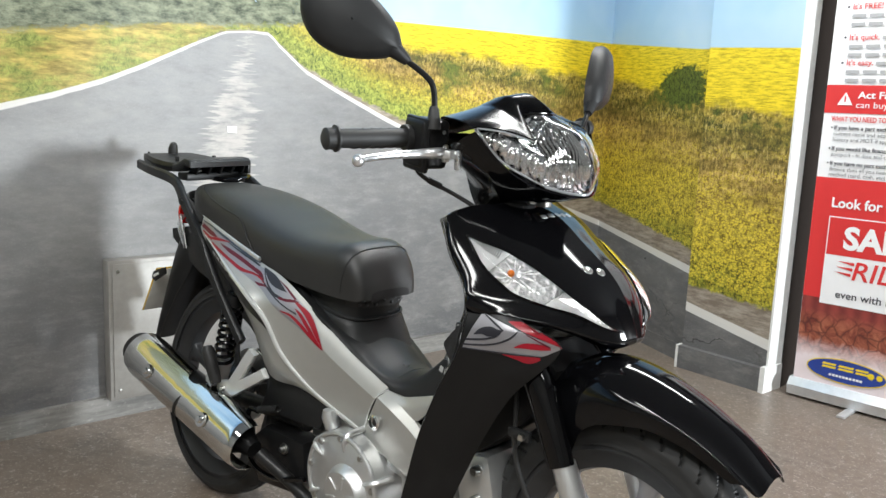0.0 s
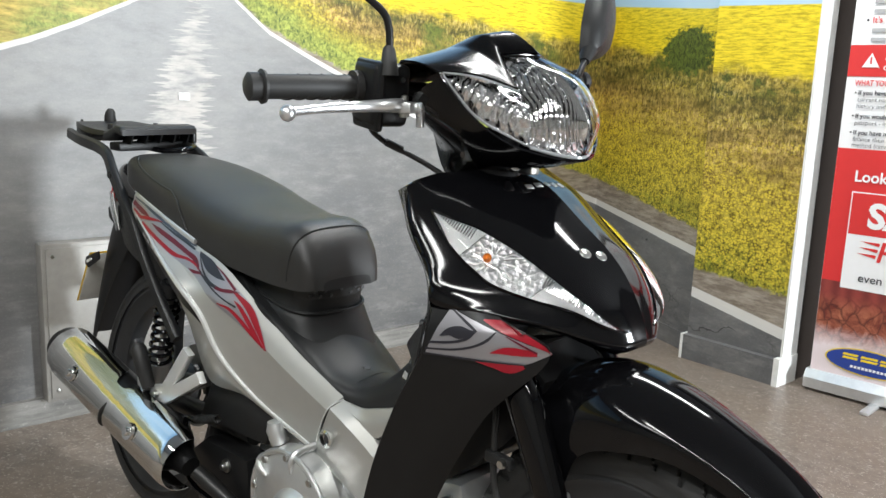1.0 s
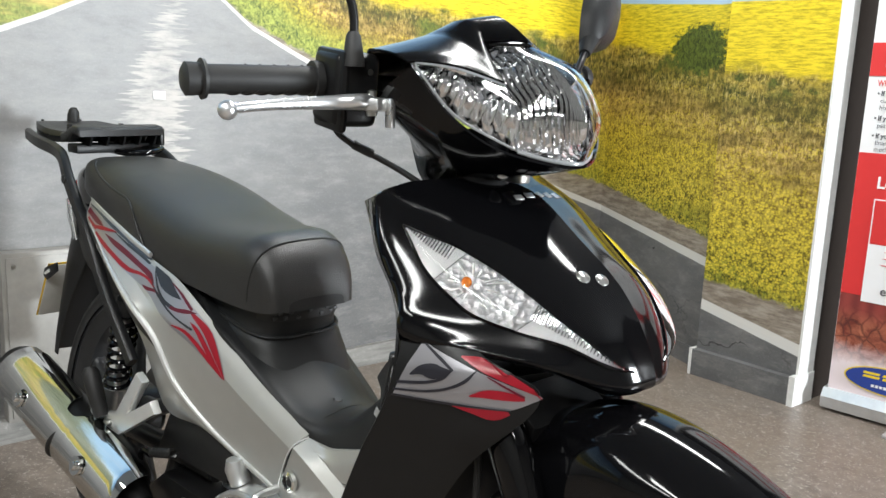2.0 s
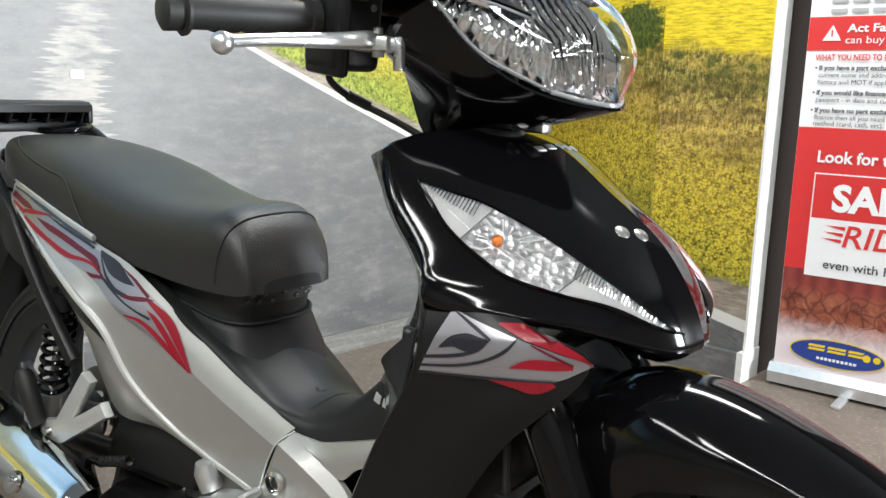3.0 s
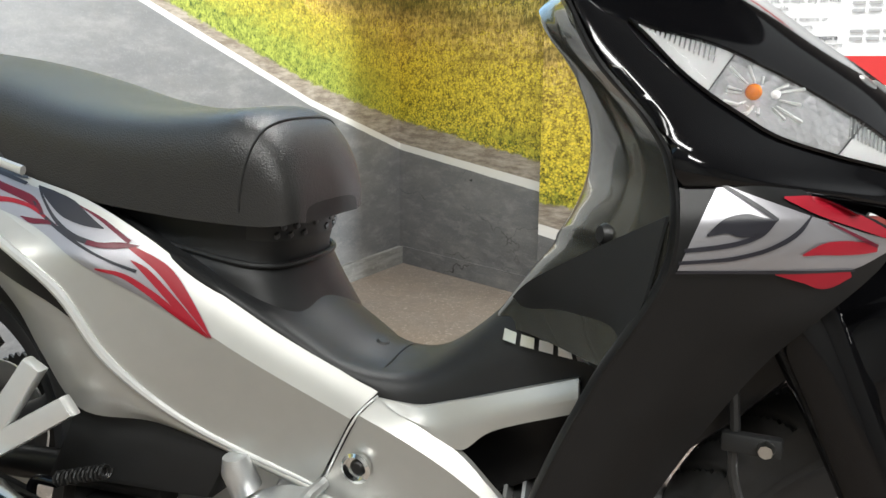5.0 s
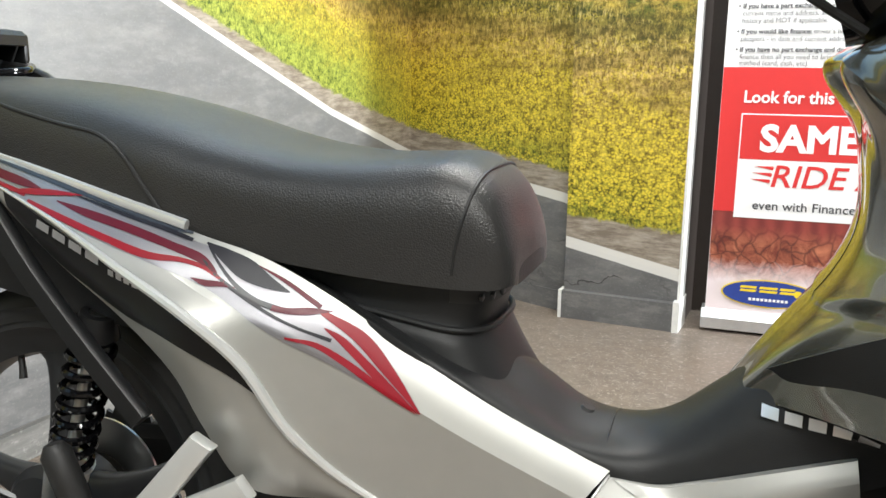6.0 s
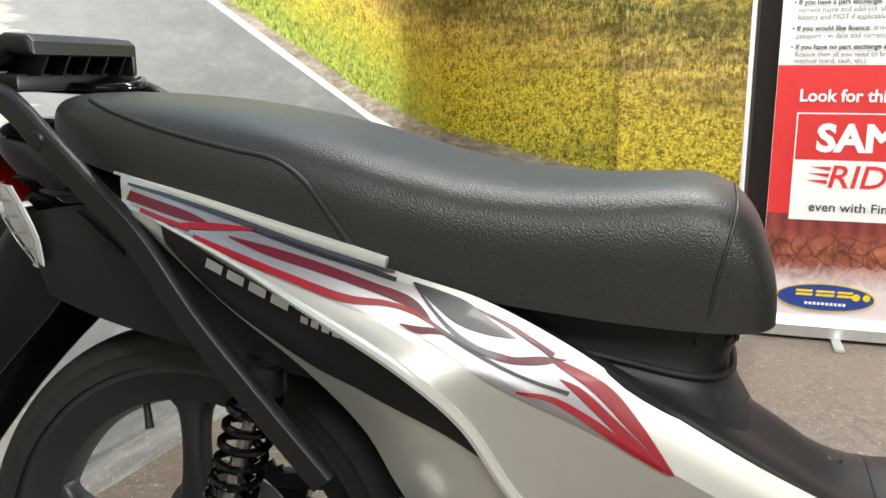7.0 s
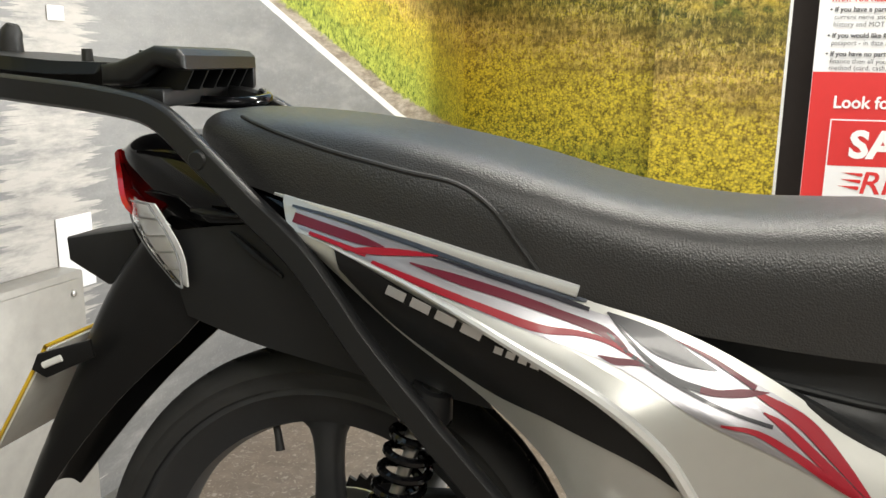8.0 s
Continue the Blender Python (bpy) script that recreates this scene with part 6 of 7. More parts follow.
rack_part("front_bar", bar, RACK_BLACK, rack, "raised hollow front bar", 30)
rack_part("bar_end", block((0.07, 0.012, 0.042), pose(-0.168, 0.1105, 0.876), 0.005), RACK_BLACK, rack)
rack_part("bar_floor", block((0.055, 0.19, 0.02), pose(-0.19, 0.005, 0.851), 0.004), RACK_BLACK, rack)
for ky in range(5):
    rack_part("rib", prism([(-0.2, 0.858), (-0.166, 0.885), (-0.137, 0.881), (-0.15, 0.858)], -0.066 + ky * 0.04, -0.062 + ky * 0.04), RACK_BLACK, rack)
part("post", tube([(-0.444, 0.03, 0.893), (-0.444, 0.03, 0.912), (-0.44, 0.03, 0.922), (-0.438, 0.03, 0.929)], [0.015, 0.014, 0.012, 0.007], 16), RUBBER, rack, "rubber stop on the rack")
for kx, ky in ((-0.47, -0.07), (-0.47, 0.08), (-0.27, -0.06), (-0.27, 0.07)):
    rack_part("rack_bolt", tube([(kx, ky, 0.885), (kx, ky, 0.9)], [0.007, 0.006], 10), RUBBER, rack)
rack_part("under_frame", tube([(-0.23, 0.0, 0.846), (-0.12, 0.02, 0.842), (-0.1, 0.06, 0.845), (-0.12, 0.1, 0.85)], 0.007, 10, 20), GLOSS_BLACK, rack)
for s in (-1, 1):
    pts = cr([(-0.45, s * 0.075, 0.866), (-0.32, s * 0.1, 0.858), (-0.205, s * 0.106, 0.8475), (-0.145, s * 0.115, 0.836), (-0.09, s * 0.127, 0.799), (-0.035, s * 0.133, 0.753), (0.018, s * 0.137, 0.708), (0.08, s * 0.14, 0.628), (0.142, s * 0.142, 0.56), (0.215, s * 0.14, 0.48)], 50)
    rows = []
    for k, p in enumerate(pts):
        d = pts[min(k + 1, 49)] - pts[max(k - 1, 0)]
        d /= np.linalg.norm(d)
        side = np.array((-d[2], 0, d[0])) * 0.0138
        depth = np.array((0, 0.0085, 0))
        rows.append([tuple(p + side * a + depth * b) for a, b in ((1, -0.5), (0.75, -1), (-0.75, -1), (-1, -0.5), (-1, 0.5), (-0.75, 1), (0.75, 1), (1, 0.5))])
    stay_bm = grid_bm(np.array(rows), loop_v=True)
    for row in (rows[0], rows[-1]):
        stay_bm.faces.new([stay_bm.verts.new(p) for p in row])
    stay = part("rack_stay", stay_bm, RACK_BLACK, rack, "flat black rack stay", 50)
    part("stay_bolt", lathe([(0, -0.004), (0.008, -0.004), (0.0105, -0.001), (0.0105, 0.004)], 18, pose(-0.088, s * 0.135, 0.796) @ Matrix.Diagonal((1, -s, 1, 1))), RACK_BLACK, stay)

# exhaust
A0, A1 = Vector((-0.175, -0.205, 0.372)), Vector((0.305, -0.186, 0.262))
axis = (A1 - A0).normalized()
U = Vector((0, -1, 0)) - axis * Vector((0, -1, 0)).dot(axis)
U.normalize()
V = U.cross(axis)
if V.z < 0:
    V = -V
exhaust = part("exhaust", tube([A0 - axis * 0.03, A0 - axis * 0.028, A0 + axis * 0.0, A0 + axis * 0.02, A1 - axis * 0.06, A1 - axis * 0.03, A1 + axis * 0.0, A1 + axis * 0.04], [0.034, 0.046, 0.053, 0.058, 0.058, 0.05, 0.03, 0.02], 28), SATIN_BLACK, bike, "black silencer with a chrome heat shield")
g = []
for k in range(61):
    f = k / 60
    top_a = 112 - 45 * math.exp(-(((f - 0.53) / 0.07) ** 4)) - 15 * (f > 0.6)
    low_a = -98 + 8 * math.sin(f * 3)
    taper = 0.93 + 0.07 * min(1, f / 0.06, (1 - f) / 0.04)
    row = []
    for j in range(25):
        a = radians(low_a + (top_a - low_a) * j / 24)
        row.append(tuple(A0 + axis * ((A1 - A0).length * (0.01 + f * 1.05)) + (U * math.cos(a) + V * math.sin(a)) * 0.0645 * taper))
    g.append(row)
heat = part("heat_shield", grid_bm(np.array(g), thick=0.0015), CHROME, exhaust, "chrome heat shield", 50)
for f in (0.27, 0.8):
    out = (U * math.cos(0.36) + V * math.sin(0.36)).normalized()
    c = A0 + axis * ((A1 - A0).length * f) + out * 0.0675
    m = Matrix.Translation(c) @ out.to_track_quat("Y", "Z").to_matrix().to_4x4()
    part("shield_bolt", lathe([(0, 0.01), (0.007, 0.01), (0.009, 0.007), (0.009, 0.003), (0.0175, 0.003), (0.019, -0.002)], 20, m), CHROME, heat, "bolt with washer")
slot = A0 + axis * ((A1 - A0).length * 0.565)
part("shield_slot", tube([tuple(slot + (U * math.cos(a) + V * math.sin(a)) * 0.0648 + axis * (0.02 * a)) for a in np.linspace(-0.75, 0.5, 8)], [0.001, 0.003, 0.0045, 0.0045, 0.0045, 0.0045, 0.003, 0.001], 8), RUBBER, heat, "slot in the heat shield")
part("header_pipe", tube([(0.36, -0.182, 0.25), (0.43, -0.15, 0.2), (0.55, -0.13, 0.15), (0.8, -0.1, 0.14), (0.98, -0.05, 0.22), (0.99, -0.02, 0.32)], 0.016, 14, 40), DARK_STEEL, exhaust)

# engine
engine = part("engine", lathe([(0, -0.16), (0.1, -0.158), (0.113, -0.148), (0.116, -0.12), (0.108, -0.118), (0.108, -0.07), (0.12, -0.06), (0.12, 0.1), (0, 0.12)], 56, pose(0.635, 0, 0.262)), ALLOY, bike, "cast alloy engine with a round side cover")
part("clutch_cover", lathe([(0, -0.18), (0.052, -0.179), (0.06, -0.172), (0.066, -0.158), (0.078, -0.157), (0.08, -0.14)], 48, pose(0.66, 0, 0.25)), ALLOY, engine, "round polished cover")
for k in range(5):
    a = radians(20 + 62 * k)
    c, d = math.cos(a), math.sin(a)
    rib = [(0.635 + c * 0.08, -0.157, 0.262 + d * 0.08), (0.635 + c * 0.104, -0.16, 0.262 + d * 0.104), (0.635 + c * 0.118, -0.148, 0.262 + d * 0.118), (0.635 + c * 0.121, -0.11, 0.262 + d * 0.121)]
    part("case_rib", tube(rib, [0.004, 0.0065, 0.007, 0.007], 8, 14), ALLOY, engine)
part("case_rim", tube([(0.635 + 0.112 * math.cos(a), -0.155, 0.262 + 0.112 * math.sin(a)) for a in np.linspace(0, 2 * math.pi, 49)[:-1]], 0.0055, 8, loop=True), ALLOY, engine)
for k in range(6):
    a = k * math.pi / 3 + 0.3
    part("cover_spoke", block((0.03, 0.004, 0.006), pose(0.66 + 0.032 * math.cos(a), -0.18, 0.25 + 0.032 * math.sin(a), 0, -math.degrees(a)), 0.001), ALLOY, engine)
for k in range(9):
    a = k * 2 * math.pi / 9 + 0.2
    part("case_bolt", lathe([(0, -0.01), (0.006, -0.01), (0.0075, -0.007), (0.0075, 0.01)], 8, pose(0.635 + 0.104 * math.cos(a), -0.152, 0.262 + 0.104 * math.sin(a))), STEEL, engine)
part("oil_cap", tube([(0.56, -0.12, 0.36), (0.552, -0.125, 0.385), (0.551, -0.126, 0.4)], [0.018, 0.018, 0.014], 14), ALLOY, engine, "cast oil filler cap")
part("case_top", prism([(0.56, 0.33), (0.6, 0.39), (0.7, 0.395), (0.76, 0.36), (0.78, 0.3)], -0.1, 0.08, 0.012), ALLOY, engine)
part("cylinder", tube([(0.74, -0.005, 0.3), (0.9, -0.005, 0.34)], [0.062, 0.062], 28), DARK_STEEL, engine)
for k in range(7):
    c = Vector((0.77, -0.005, 0.3075)).lerp(Vector((0.89, -0.005, 0.3375)), k / 6)
    d = Vector((0.97, 0, 0.24)) * 0.002
    part("fin", tube([c - d, c + d], [0.078, 0.078], 24), ALLOY, engine)
part("cylinder_head", block((0.1, 0.13, 0.12), pose(0.95, -0.02, 0.355, 0, -14), 0.018), ALLOY, engine, "cast cylinder head")
for dz in (-0.03, 0.03):
    part("head_bolt", lathe([(0, -0.012), (0.008, -0.012), (0.01, -0.008), (0.01, 0.006)], 10, pose(0.965, -0.09, 0.36 + dz)), STEEL, engine)
part("crankcase", prism([(0.4, 0.2), (0.42, 0.33), (0.5, 0.39), (0.62, 0.38), (0.76, 0.34), (0.78, 0.2), (0.6, 0.14)], -0.075, 0.09, 0.015), ALLOY, engine)
part("inner_frame", prism([(0.3, 0.4), (0.36, 0.6), (0.5, 0.58), (0.68, 0.46), (0.7, 0.38), (0.5, 0.37)], -0.09, 0.09, 0.01), PLASTIC, bike, "black inner frame covers")
part("front_frame", prism([(0.7, 0.46), (0.84, 0.58), (0.97, 0.72), (1.0, 0.66), (0.9, 0.42), (0.8, 0.36)], -0.05, 0.05, 0.01), SATIN_BLACK, bike)
part("radiator_panel", prism([(0.93, 0.4), (1.0, 0.455), (1.05, 0.5), (1.105, 0.56), (1.125, 0.625), (1.08, 0.66), (0.98, 0.62), (0.9, 0.46)], -0.075, 0.075, 0.01), SATIN_BLACK, bike, "dark panel behind the front wheel")
joint = part("exhaust_bracket", prism([(0.27, 0.13), (0.24, 0.24), (0.3, 0.285), (0.46, 0.29), (0.47, 0.2), (0.42, 0.15)], -0.13, -0.06, 0.012), SATIN_BLACK, bike, "black bracket plate")
part("bracket_bolt", lathe([(0, -0.014), (0.006, -0.014), (0.008, -0.01), (0.008, -0.004), (0.014, -0.004), (0.014, 0.002)], 16, pose(0.39, -0.13, 0.256)), STEEL, joint)
part("swing_cover", prism([(0.25, 0.31), (0.31, 0.415), (0.44, 0.428), (0.54, 0.4), (0.5, 0.33)], -0.115, -0.06, 0.01), PLASTIC, bike, "black swing arm cover")

# pillion footrest and brake pedal
peg = part("footrest_bracket", prism([(0.15, 0.345), (0.165, 0.375), (0.21, 0.388), (0.3, 0.49), (0.325, 0.478), (0.262, 0.402), (0.352, 0.452), (0.368, 0.432), (0.22, 0.345)], -0.175, -0.158, 0.004), WHITE_SILVER, bike, "silver pillion footrest bracket")
part("bracket_pivot", lathe([(0, -0.008), (0.006, -0.008), (0.006, 0.002)], 10, pose(0.19, -0.176, 0.362)), STEEL, peg)
part("footrest", tube([(0.168, -0.182, 0.37), (0.155, -0.186, 0.41), (0.142, -0.19, 0.452), (0.139, -0.19, 0.462)], [0.014, 0.0165, 0.0165, 0.01], 14), RUBBER, peg, "folded black rubber footrest")
part("pivot_block", block((0.03, 0.026, 0.03), pose(0.13, -0.17, 0.368), 0.004), WHITE_SILVER, peg)
pedal = part("brake_pedal", tube([(0.31, -0.15, 0.33), (0.278, -0.155, 0.328), (0.272, -0.156, 0.26), (0.29, -0.158, 0.2), (0.37, -0.16, 0.188), (0.51, -0.16, 0.23)], 0.006, 10, 50), GLOSS_BLACK, bike, "black brake rod and pedal linkage")
spring = [(0.31 + 0.08 * k / 90, -0.15 + 0.008 * math.cos(k * 0.84), 0.335 + 0.025 * k / 90 + 0.008 * math.sin(k * 0.84)) for k in range(91)]
part("return_spring", tube(spring, 0.0022, 6), DARK_STEEL, pedal)
part("step_peg", tube([(0.52, -0.11, 0.155), (0.52, -0.26, 0.16)], [0.013, 0.016], 14), RUBBER, bike, "rubber rider footrest")


# ---- roller banner ----
banner = thing("roller_banner", "red and white roller banner on a silver base", "banner", place=(0.722, 2.062, 0))
BAN_W, BAN_TOP, BAN_LOW = 0.85, 2.02, 0.075


def film(name, x0, z0, x1, z1, mat, lift, label=""):
    """A printed area on the banner's face."""
    return part(name, block((x1 - x0, 0.0008, z1 - z0), pose((x0 + x1) / 2, -lift, (z0 + z1) / 2)), mat, banner, label)


def print_photo():
    """Printed picture of red rocks, dark woods and a pale road."""
    n = Nodes("banner_photo")
    v = n.coords()
    xyz = n.node("ShaderNodeSeparateXYZ", {0: v})
    z = xyz.outputs[2]
    rock = n.noise(v, 16.0, 7, 0.7, 0.6)
    cells = n.node("ShaderNodeTexVoronoi", {"Vector": n.mix(0.08, v, n.node("ShaderNodeTexNoise", {"Vector": v, "Scale": 9.0}).outputs["Color"]), "Scale": 21.0}, feature="DISTANCE_TO_EDGE").outputs["Distance"]
    c = n.mix(n.step(rock, 0.38, 0.66), (0.15, 0.026, 0.016), (0.5, 0.17, 0.09))
    c = n.mix(n.math("MULTIPLY", n.step(cells, 0.09, 0.0), 0.8), c, (0.06, 0.01, 0.008))
    wood = n.node("ShaderNodeTexWave", {"Vector": v, "Scale": 6.0, "Distortion": 2.5, "Detail": 3.0}).outputs["Fac"]
    c = n.mix(n.step(n.math("ADD", z, n.math("MULTIPLY", rock, 0.1)), 0.36, 0.42), c, n.mix(wood, (0.17, 0.025, 0.022), (0.27, 0.045, 0.036)))
    road = n.math("SUBTRACT", n.math("ADD", 0.17, n.math("MULTIPLY", rock, 0.1)), z)
    c = n.mix(n.step(road, -0.03, 0.05), c, (0.76, 0.66, 0.68))
    n.set(colour=c, rough=0.5)
    return n.mat


part("banner_sheet", block((BAN_W, 0.001, BAN_TOP - BAN_LOW), pose(BAN_W / 2, 0, (BAN_TOP + BAN_LOW) / 2)), WHITE_PVC, banner, "printed banner sheet")
PHOTO = print_photo()
film("photo_print", 0.001, BAN_LOW, BAN_W - 0.001, 0.42, PHOTO, 0.0014, "printed picture of red rocks and a road")
film("red_print", 0.001, 0.41, BAN_W - 0.001, 0.872, RED_PVC, 0.0024, "red printed band")
film("red_print", 0.001, 1.112, BAN_W - 0.001, 1.215, RED_PVC, 0.0024, "red printed band")
film("frame_print", 0.066, 0.392, 0.8, 0.728, WHITE_PVC, 0.0034, "white printed box")
film("red_print", 0.07, 0.583, 0.796, 0.724, RED_PVC, 0.0044, "red printed box")


def words(text, x, z, size, mat, lift=0.0058, bold=0.0, width=None, slant=0.0, fat=0.0):
    data = bpy.data.curves.new("words", "FONT")
    data.body, data.size, data.offset, data.shear = text, size, bold, slant
    data.extrude, data.resolution_u = 0.0001, 3
    data.bevel_depth, data.bevel_resolution = fat, 0
    tmp = new("words", data)
    tmp.data.materials.append(mat)
    bpy.context.view_layer.update()
    mesh = bpy.data.meshes.new_from_object(tmp.evaluated_get(bpy.context.evaluated_depsgraph_get()))
    bpy.data.objects.remove(tmp)
    xs = [v.co.x for v in mesh.vertices]
    k = width / (max(xs) - min(xs)) if width else 1.0
    x_min = min(xs)
    for v in mesh.vertices:
        v.co = ((v.co.x - x_min) * k + x, -lift - min(max(v.co.z, -0.0002), 0.0002), v.co.y + z)
    ob = new("lettering", mesh)
    ob.parent = banner
    if size < 0.045:
        return tagged(ob, "fine printed lettering", kind="stuff")
    # large words: one part a letter
    bm = bmesh.new()
    bm.from_mesh(mesh)
    bpy.data.objects.remove(ob)
    left = set(bm.verts)
    glyphs = []
    while left:
        seed = left.pop()
        group, stack = {seed}, [seed]
        while stack:
            for e in stack.pop().link_edges:
                for w in e.verts:
                    if w in left:
                        left.discard(w)
                        group.add(w)
                        stack.append(w)
        glyphs.append((min(w.co.x for w in group), group))
    for _, group in sorted(glyphs, key=lambda g: g[0]):
        one, twin = bmesh.new(), {}
        for w in sorted(group, key=lambda w: w.index):
            twin[w] = one.verts.new(w.co)
        for f in bm.faces:
            if f.verts[0] in group:
                one.faces.new([twin[w] for w in f.verts])
        part("letter", one, mat, banner)
    bm.free()


words("SAME DAY", 0.128, 0.612, 0.116, WHITE_PVC, 0.0062, 0.0, 0.575, fat=0.0045)
words("RIDE AWAY", 0.172, 0.498, 0.1, RED_PVC, 0.0056, 0.0008, 0.575, 0.18)
words("even with Finance & Part Exchange!", 0.122, 0.422, 0.04, TEXT_DARK, 0.0056, 0.0004, 0.605)
words("Look for this logo on the price", 0.07, 0.763, 0.052, WHITE_PVC, 0.0056, 0.0012, 0.63)
for k in range(3):
    z = 0.562 - 0.021 * k
    bm = bmesh.new()
    x = 0.115 - 0.004 * k
    bm.faces.new([bm.verts.new((a, -0.0056, b)) for a, b in ((x, z), (x + 0.06, z - 0.012), (x + 0.062, z - 0.004), (x + 0.06, z + 0.0))])
    part("speed_line", bm, RED_PVC, banner)
words("Act Fast! Don't miss out! Same Day", 0.115, 1.168, 0.034, WHITE_PVC, 0.0056, 0.0008, 0.6)
words("can buy the bike you have your eye on", 0.113, 1.133, 0.032, WHITE_PVC, 0.0056, 0.0, 0.57)
tri = bmesh.new()
tri.faces.new([tri.verts.new((a, -0.0056, b)) for a, b in ((0.045, 1.142), (0.1, 1.142), (0.073, 1.19))])
part("warning_triangle", tri, WHITE_PVC, banner, "white warning triangle")
part("triangle_mark", block((0.005, 0.0004, 0.022), pose(0.0725, -0.0062, 1.164)), RED_PVC, banner)
words("WHAT YOU NEED TO BRING", 0.03, 1.082, 0.026, RED_PVC, 0.0056, 0.0005, 0.255)
words("MOT", 0.465, 1.072, 0.026, RED_PVC, 0.0056, 0.0005, 0.045)
LINES = [
    (1.052, "If you have a part exchange:", 1, "the bike, V5 - in"),
    (1.03, "current name and address, all keys, any service", 0, ""),
    (1.008, "history and MOT if applicable.", 0, ""),
    (0.975, "If you would like finance:", 1, "driver's licence or"),
    (0.953, "passport - in date and current address.", 0, ""),
    (0.92, "If you have no part exchange and don't require", 1, ""),
    (0.898, "finance then all you need to bring is the payment", 0, ""),
    (0.876 + 0.002, "method (card, cash, etc).", 0, ""),
]
for z, text, dot, rest in LINES:
    size = 0.0205
    first = words(text, 0.045, z, size, TEXT_DARK, 0.0056, 0.0006 if dot else 0.0)
    if rest:
        xs = max(v.co.x for v in first.data.vertices)
        words(rest, xs + 0.006, z, size, TEXT_DARK, 0.0056)
    if dot:
        part("bullet", lathe([(0, -0.002), (0.003, -0.002), (0.003, -0.0)], 10, pose(0.035, 0, z + 0.007)), TEXT_DARK, banner)
for z, w in ((1.045, 0.36), (1.022, 0.35), (1.0, 0.33), (0.94, 0.35), (0.918, 0.2)):
    for k in range(int(w / 0.045)):
        film("text_bar", 0.465 + 0.045 * k, z, 0.465 + 0.045 * k + 0.036, z + 0.009, surface("grey_print", (0.4, 0.4, 0.41), 0.5) if k == 0 and z == 1.045 else bpy.data.materials["grey_print"], 0.0056)
for z, lead, rest in ((1.486, "It's FREE!", ("All checks", "exceeding your", "charge you for")), (1.377, "It's quick.", ("You can ride", "your new bike by", "part exchange and")), (1.286, "It's easy.", ("If the price", "be asked if you would", ""))):
    head = words(lead, 0.062, z, 0.028, RED_PVC, 0.0056, 0.0003)
    xs = max(v.co.x for v in head.data.vertices)
    part("bullet", lathe([(0, -0.002), (0.004, -0.002), (0.004, -0.0)], 10, pose(0.045, 0, z + 0.009)), TEXT_DARK, banner)
    for k, (dx, length) in enumerate(((xs + 0.01, 0.12), (0.062, 0.34), (0.062, 0.36))):
        for j in range(int(length / 0.06) if k else 2):
            film("text_bar", dx + 0.06 * j, z - 0.03 * k, dx + 0.06 * j + 0.048, z - 0.03 * k + 0.012, bpy.data.materials["grey_print"], 0.0056)
film("text_bar", 0.05, 1.6, 0.8, 1.7, RED_PVC, 0.0056)


# oval logo drawn as plain shapes
def disc(rx, rz, lift, mat, name, cx=0.195, cz=0.142):
    bm = bmesh.new()
    bm.faces.new([bm.verts.new((cx + rx * math.cos(a), -lift, cz + rz * math.sin(a))) for a in np.linspace(0, 2 * math.pi, 49)[:-1]])
    return part(name, bm, mat, banner)


disc(0.148, 0.047, 0.0056, YELLOW_PVC, "logo_rim")
disc(0.143, 0.043, 0.0064, BLUE_PVC, "logo_oval")
for k, (x, w) in enumerate(((0.105, 0.05), (0.165, 0.055), (0.228, 0.045))):
    for dz in (0.0, 0.012):
        bm = bmesh.new()
        bm.faces.new([bm.verts.new((a, -0.0072, b)) for a, b in ((x, 0.146 + dz), (x + w, 0.146 + dz), (x + w + 0.004, 0.154 + dz), (x + 0.004, 0.154 + dz))])
        part("logo_bar", bm, YELLOW_PVC, banner)
for k in range(10):
    film("logo_bar", 0.135 + 0.0125 * k, 0.117, 0.144 + 0.0125 * k, 0.126, WHITE_PVC, 0.0074)
for x, r in ((0.285, 0.012), (0.315, 0.011)):
    disc(r, r, 0.0076, YELLOW_PVC, "logo_wheel", x, 0.149)
# small dark machine in the picture
for x, r in ((0.458, 0.034), (0.592, 0.034)):
    for ring_r, thick in ((r, 0.0055), (r * 0.45, 0.0025)):
        ring = tube([(x + ring_r * math.cos(a), -0.0046, 0.165 + ring_r * math.sin(a) * 0.95) for a in np.linspace(0, 2 * math.pi, 25)[:-1]], thick, 6, loop=True, flat=0.2)
        part("pictured_wheel", ring, PURPLE_PVC, banner)


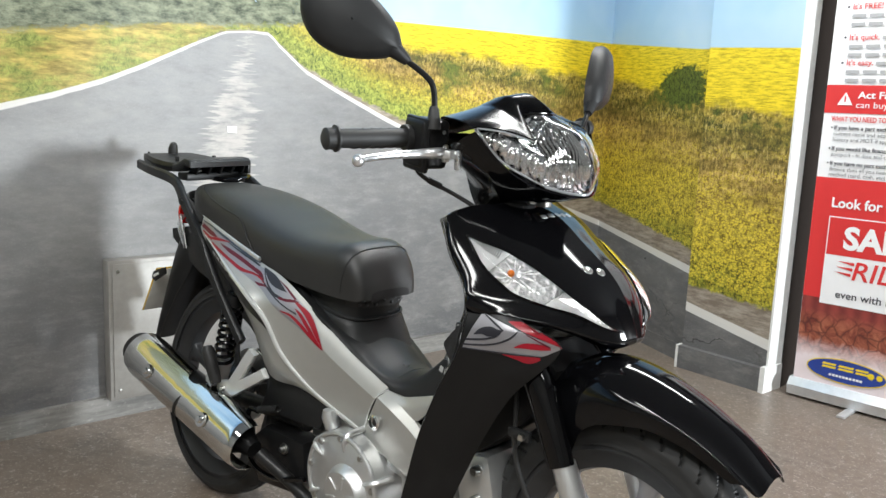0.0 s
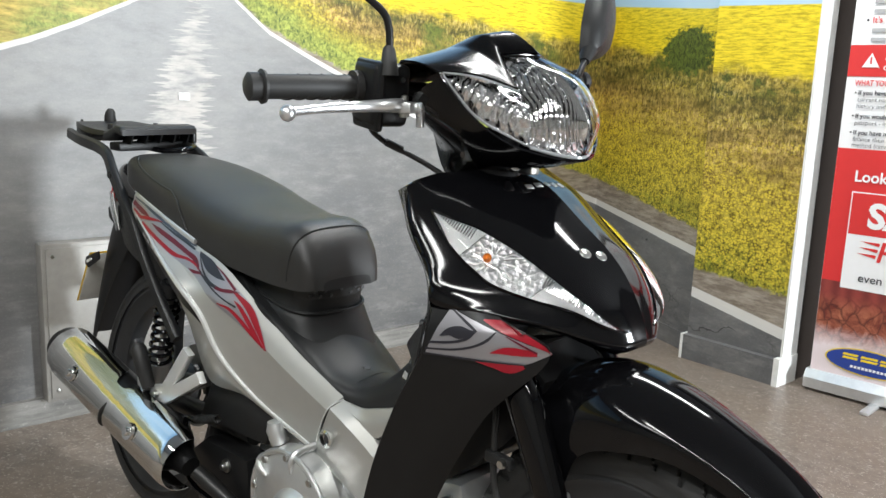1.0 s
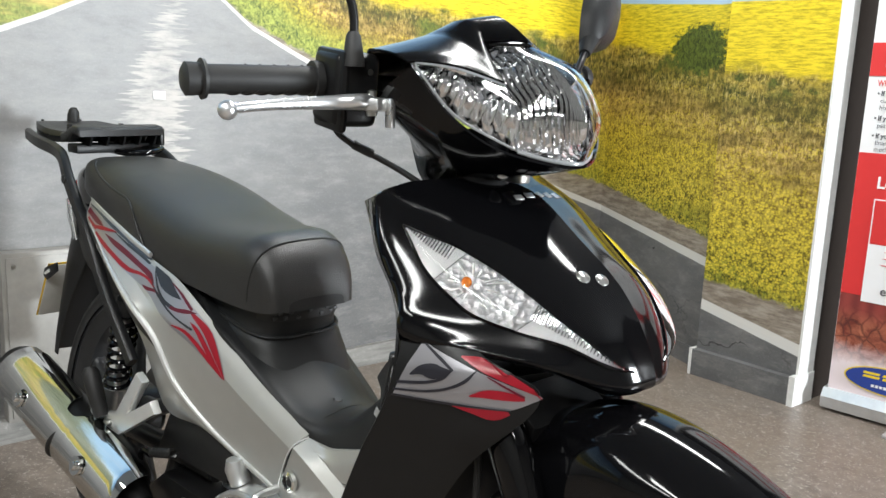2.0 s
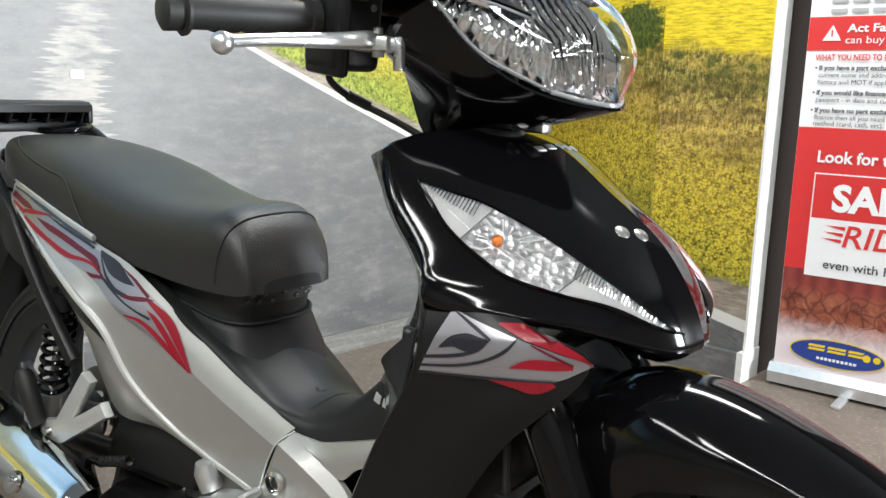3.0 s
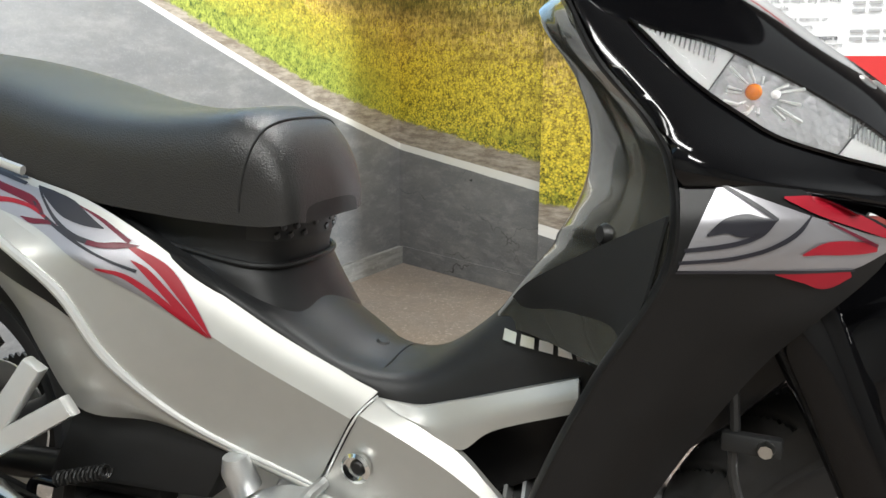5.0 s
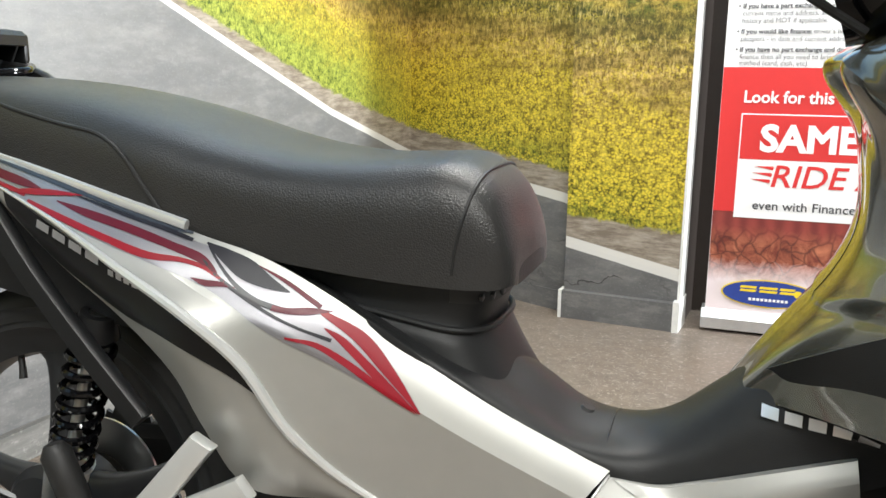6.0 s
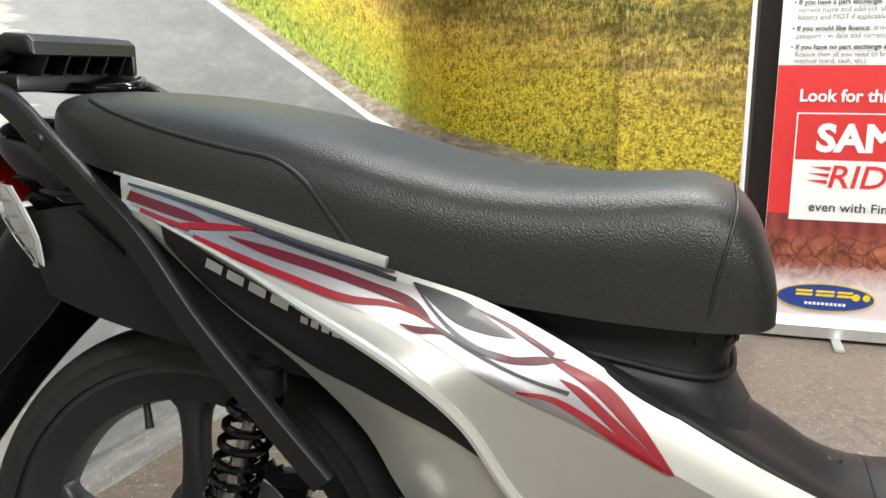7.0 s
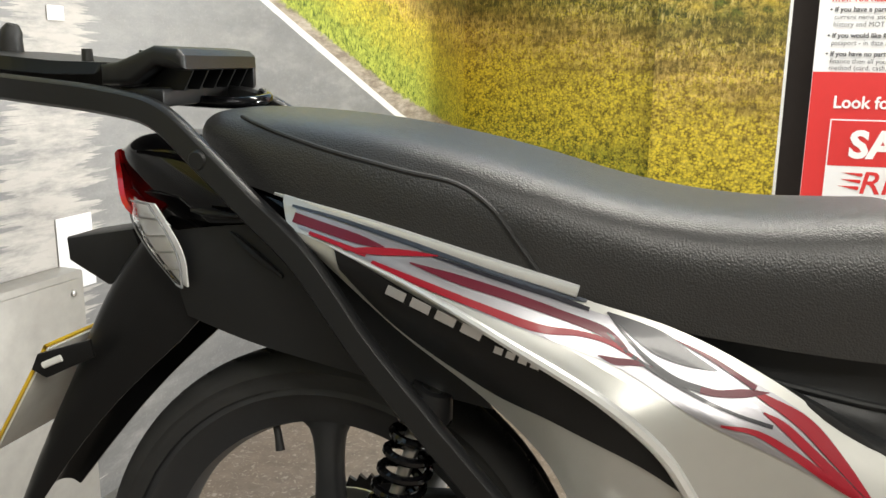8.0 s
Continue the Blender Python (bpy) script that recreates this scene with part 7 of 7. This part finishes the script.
def pictured(points, mat, lift, label=""):
    """A flat printed shape on the banner's face."""
    bm = bmesh.new()
    bm.faces.new([bm.verts.new((a, -lift, b)) for a, b in points])
    return part("pictured_shape", bm, mat, banner, label)


GREY_PVC = surface("grey_picture_print", (0.2, 0.18, 0.22), 0.5, vary=0.4)
pictured([(0.455, 0.205), (0.478, 0.178), (0.54, 0.166), (0.585, 0.185), (0.612, 0.212), (0.585, 0.222), (0.55, 0.22), (0.535, 0.232), (0.505, 0.236), (0.488, 0.222), (0.462, 0.226)], PURPLE_PVC, 0.004, "dark pictured motorcycle shape")
pictured([(0.5, 0.238), (0.528, 0.232), (0.545, 0.256), (0.52, 0.264), (0.502, 0.256)], PURPLE_PVC, 0.0043)
pictured([(0.455, 0.228), (0.49, 0.232), (0.484, 0.254), (0.468, 0.258)], PURPLE_PVC, 0.0043)
pictured([(0.492, 0.172), (0.532, 0.162), (0.548, 0.182), (0.52, 0.196), (0.498, 0.19)], GREY_PVC, 0.0048)
pictured([(0.468, 0.232), (0.48, 0.234), (0.476, 0.246), (0.469, 0.246)], GREY_PVC, 0.0048)
for x0, z0, x1, z1 in ((0.48, 0.222, 0.455, 0.168), (0.57, 0.2, 0.592, 0.165)):
    part("pictured_fork", tube([(x0, -0.0046, z0), (x1, -0.0046, z1)], 0.0035, 6, flat=0.2), GREY_PVC, banner)
base = prism([(-0.045, 0.012), (-0.05, 0.05), (-0.03, 0.078), (0.03, 0.078), (0.05, 0.05), (0.045, 0.012)], 0, BAN_W + 0.02, 0.004)
part("base", base, BANNER_ALLOY, banner, "silver alloy banner base", m=pose(-0.012, 0.02, 0, 0, 0, -90) @ Matrix.Diagonal((1, 1, 1, 1)))
for x in (0.235, 0.62):
    part("foot", block((0.03, 0.2, 0.012), pose(x, -0.03, 0.0065), 0.003), BANNER_ALLOY, banner, "swing-out foot")
part("top_rail", block((BAN_W, 0.02, 0.025), pose(BAN_W / 2, 0.005, BAN_TOP), 0.004), BANNER_ALLOY, banner)
part("pole", tube([(BAN_W / 2, 0.03, 0.07), (BAN_W / 2, 0.02, BAN_TOP)], 0.008, 10), BANNER_ALLOY, banner)
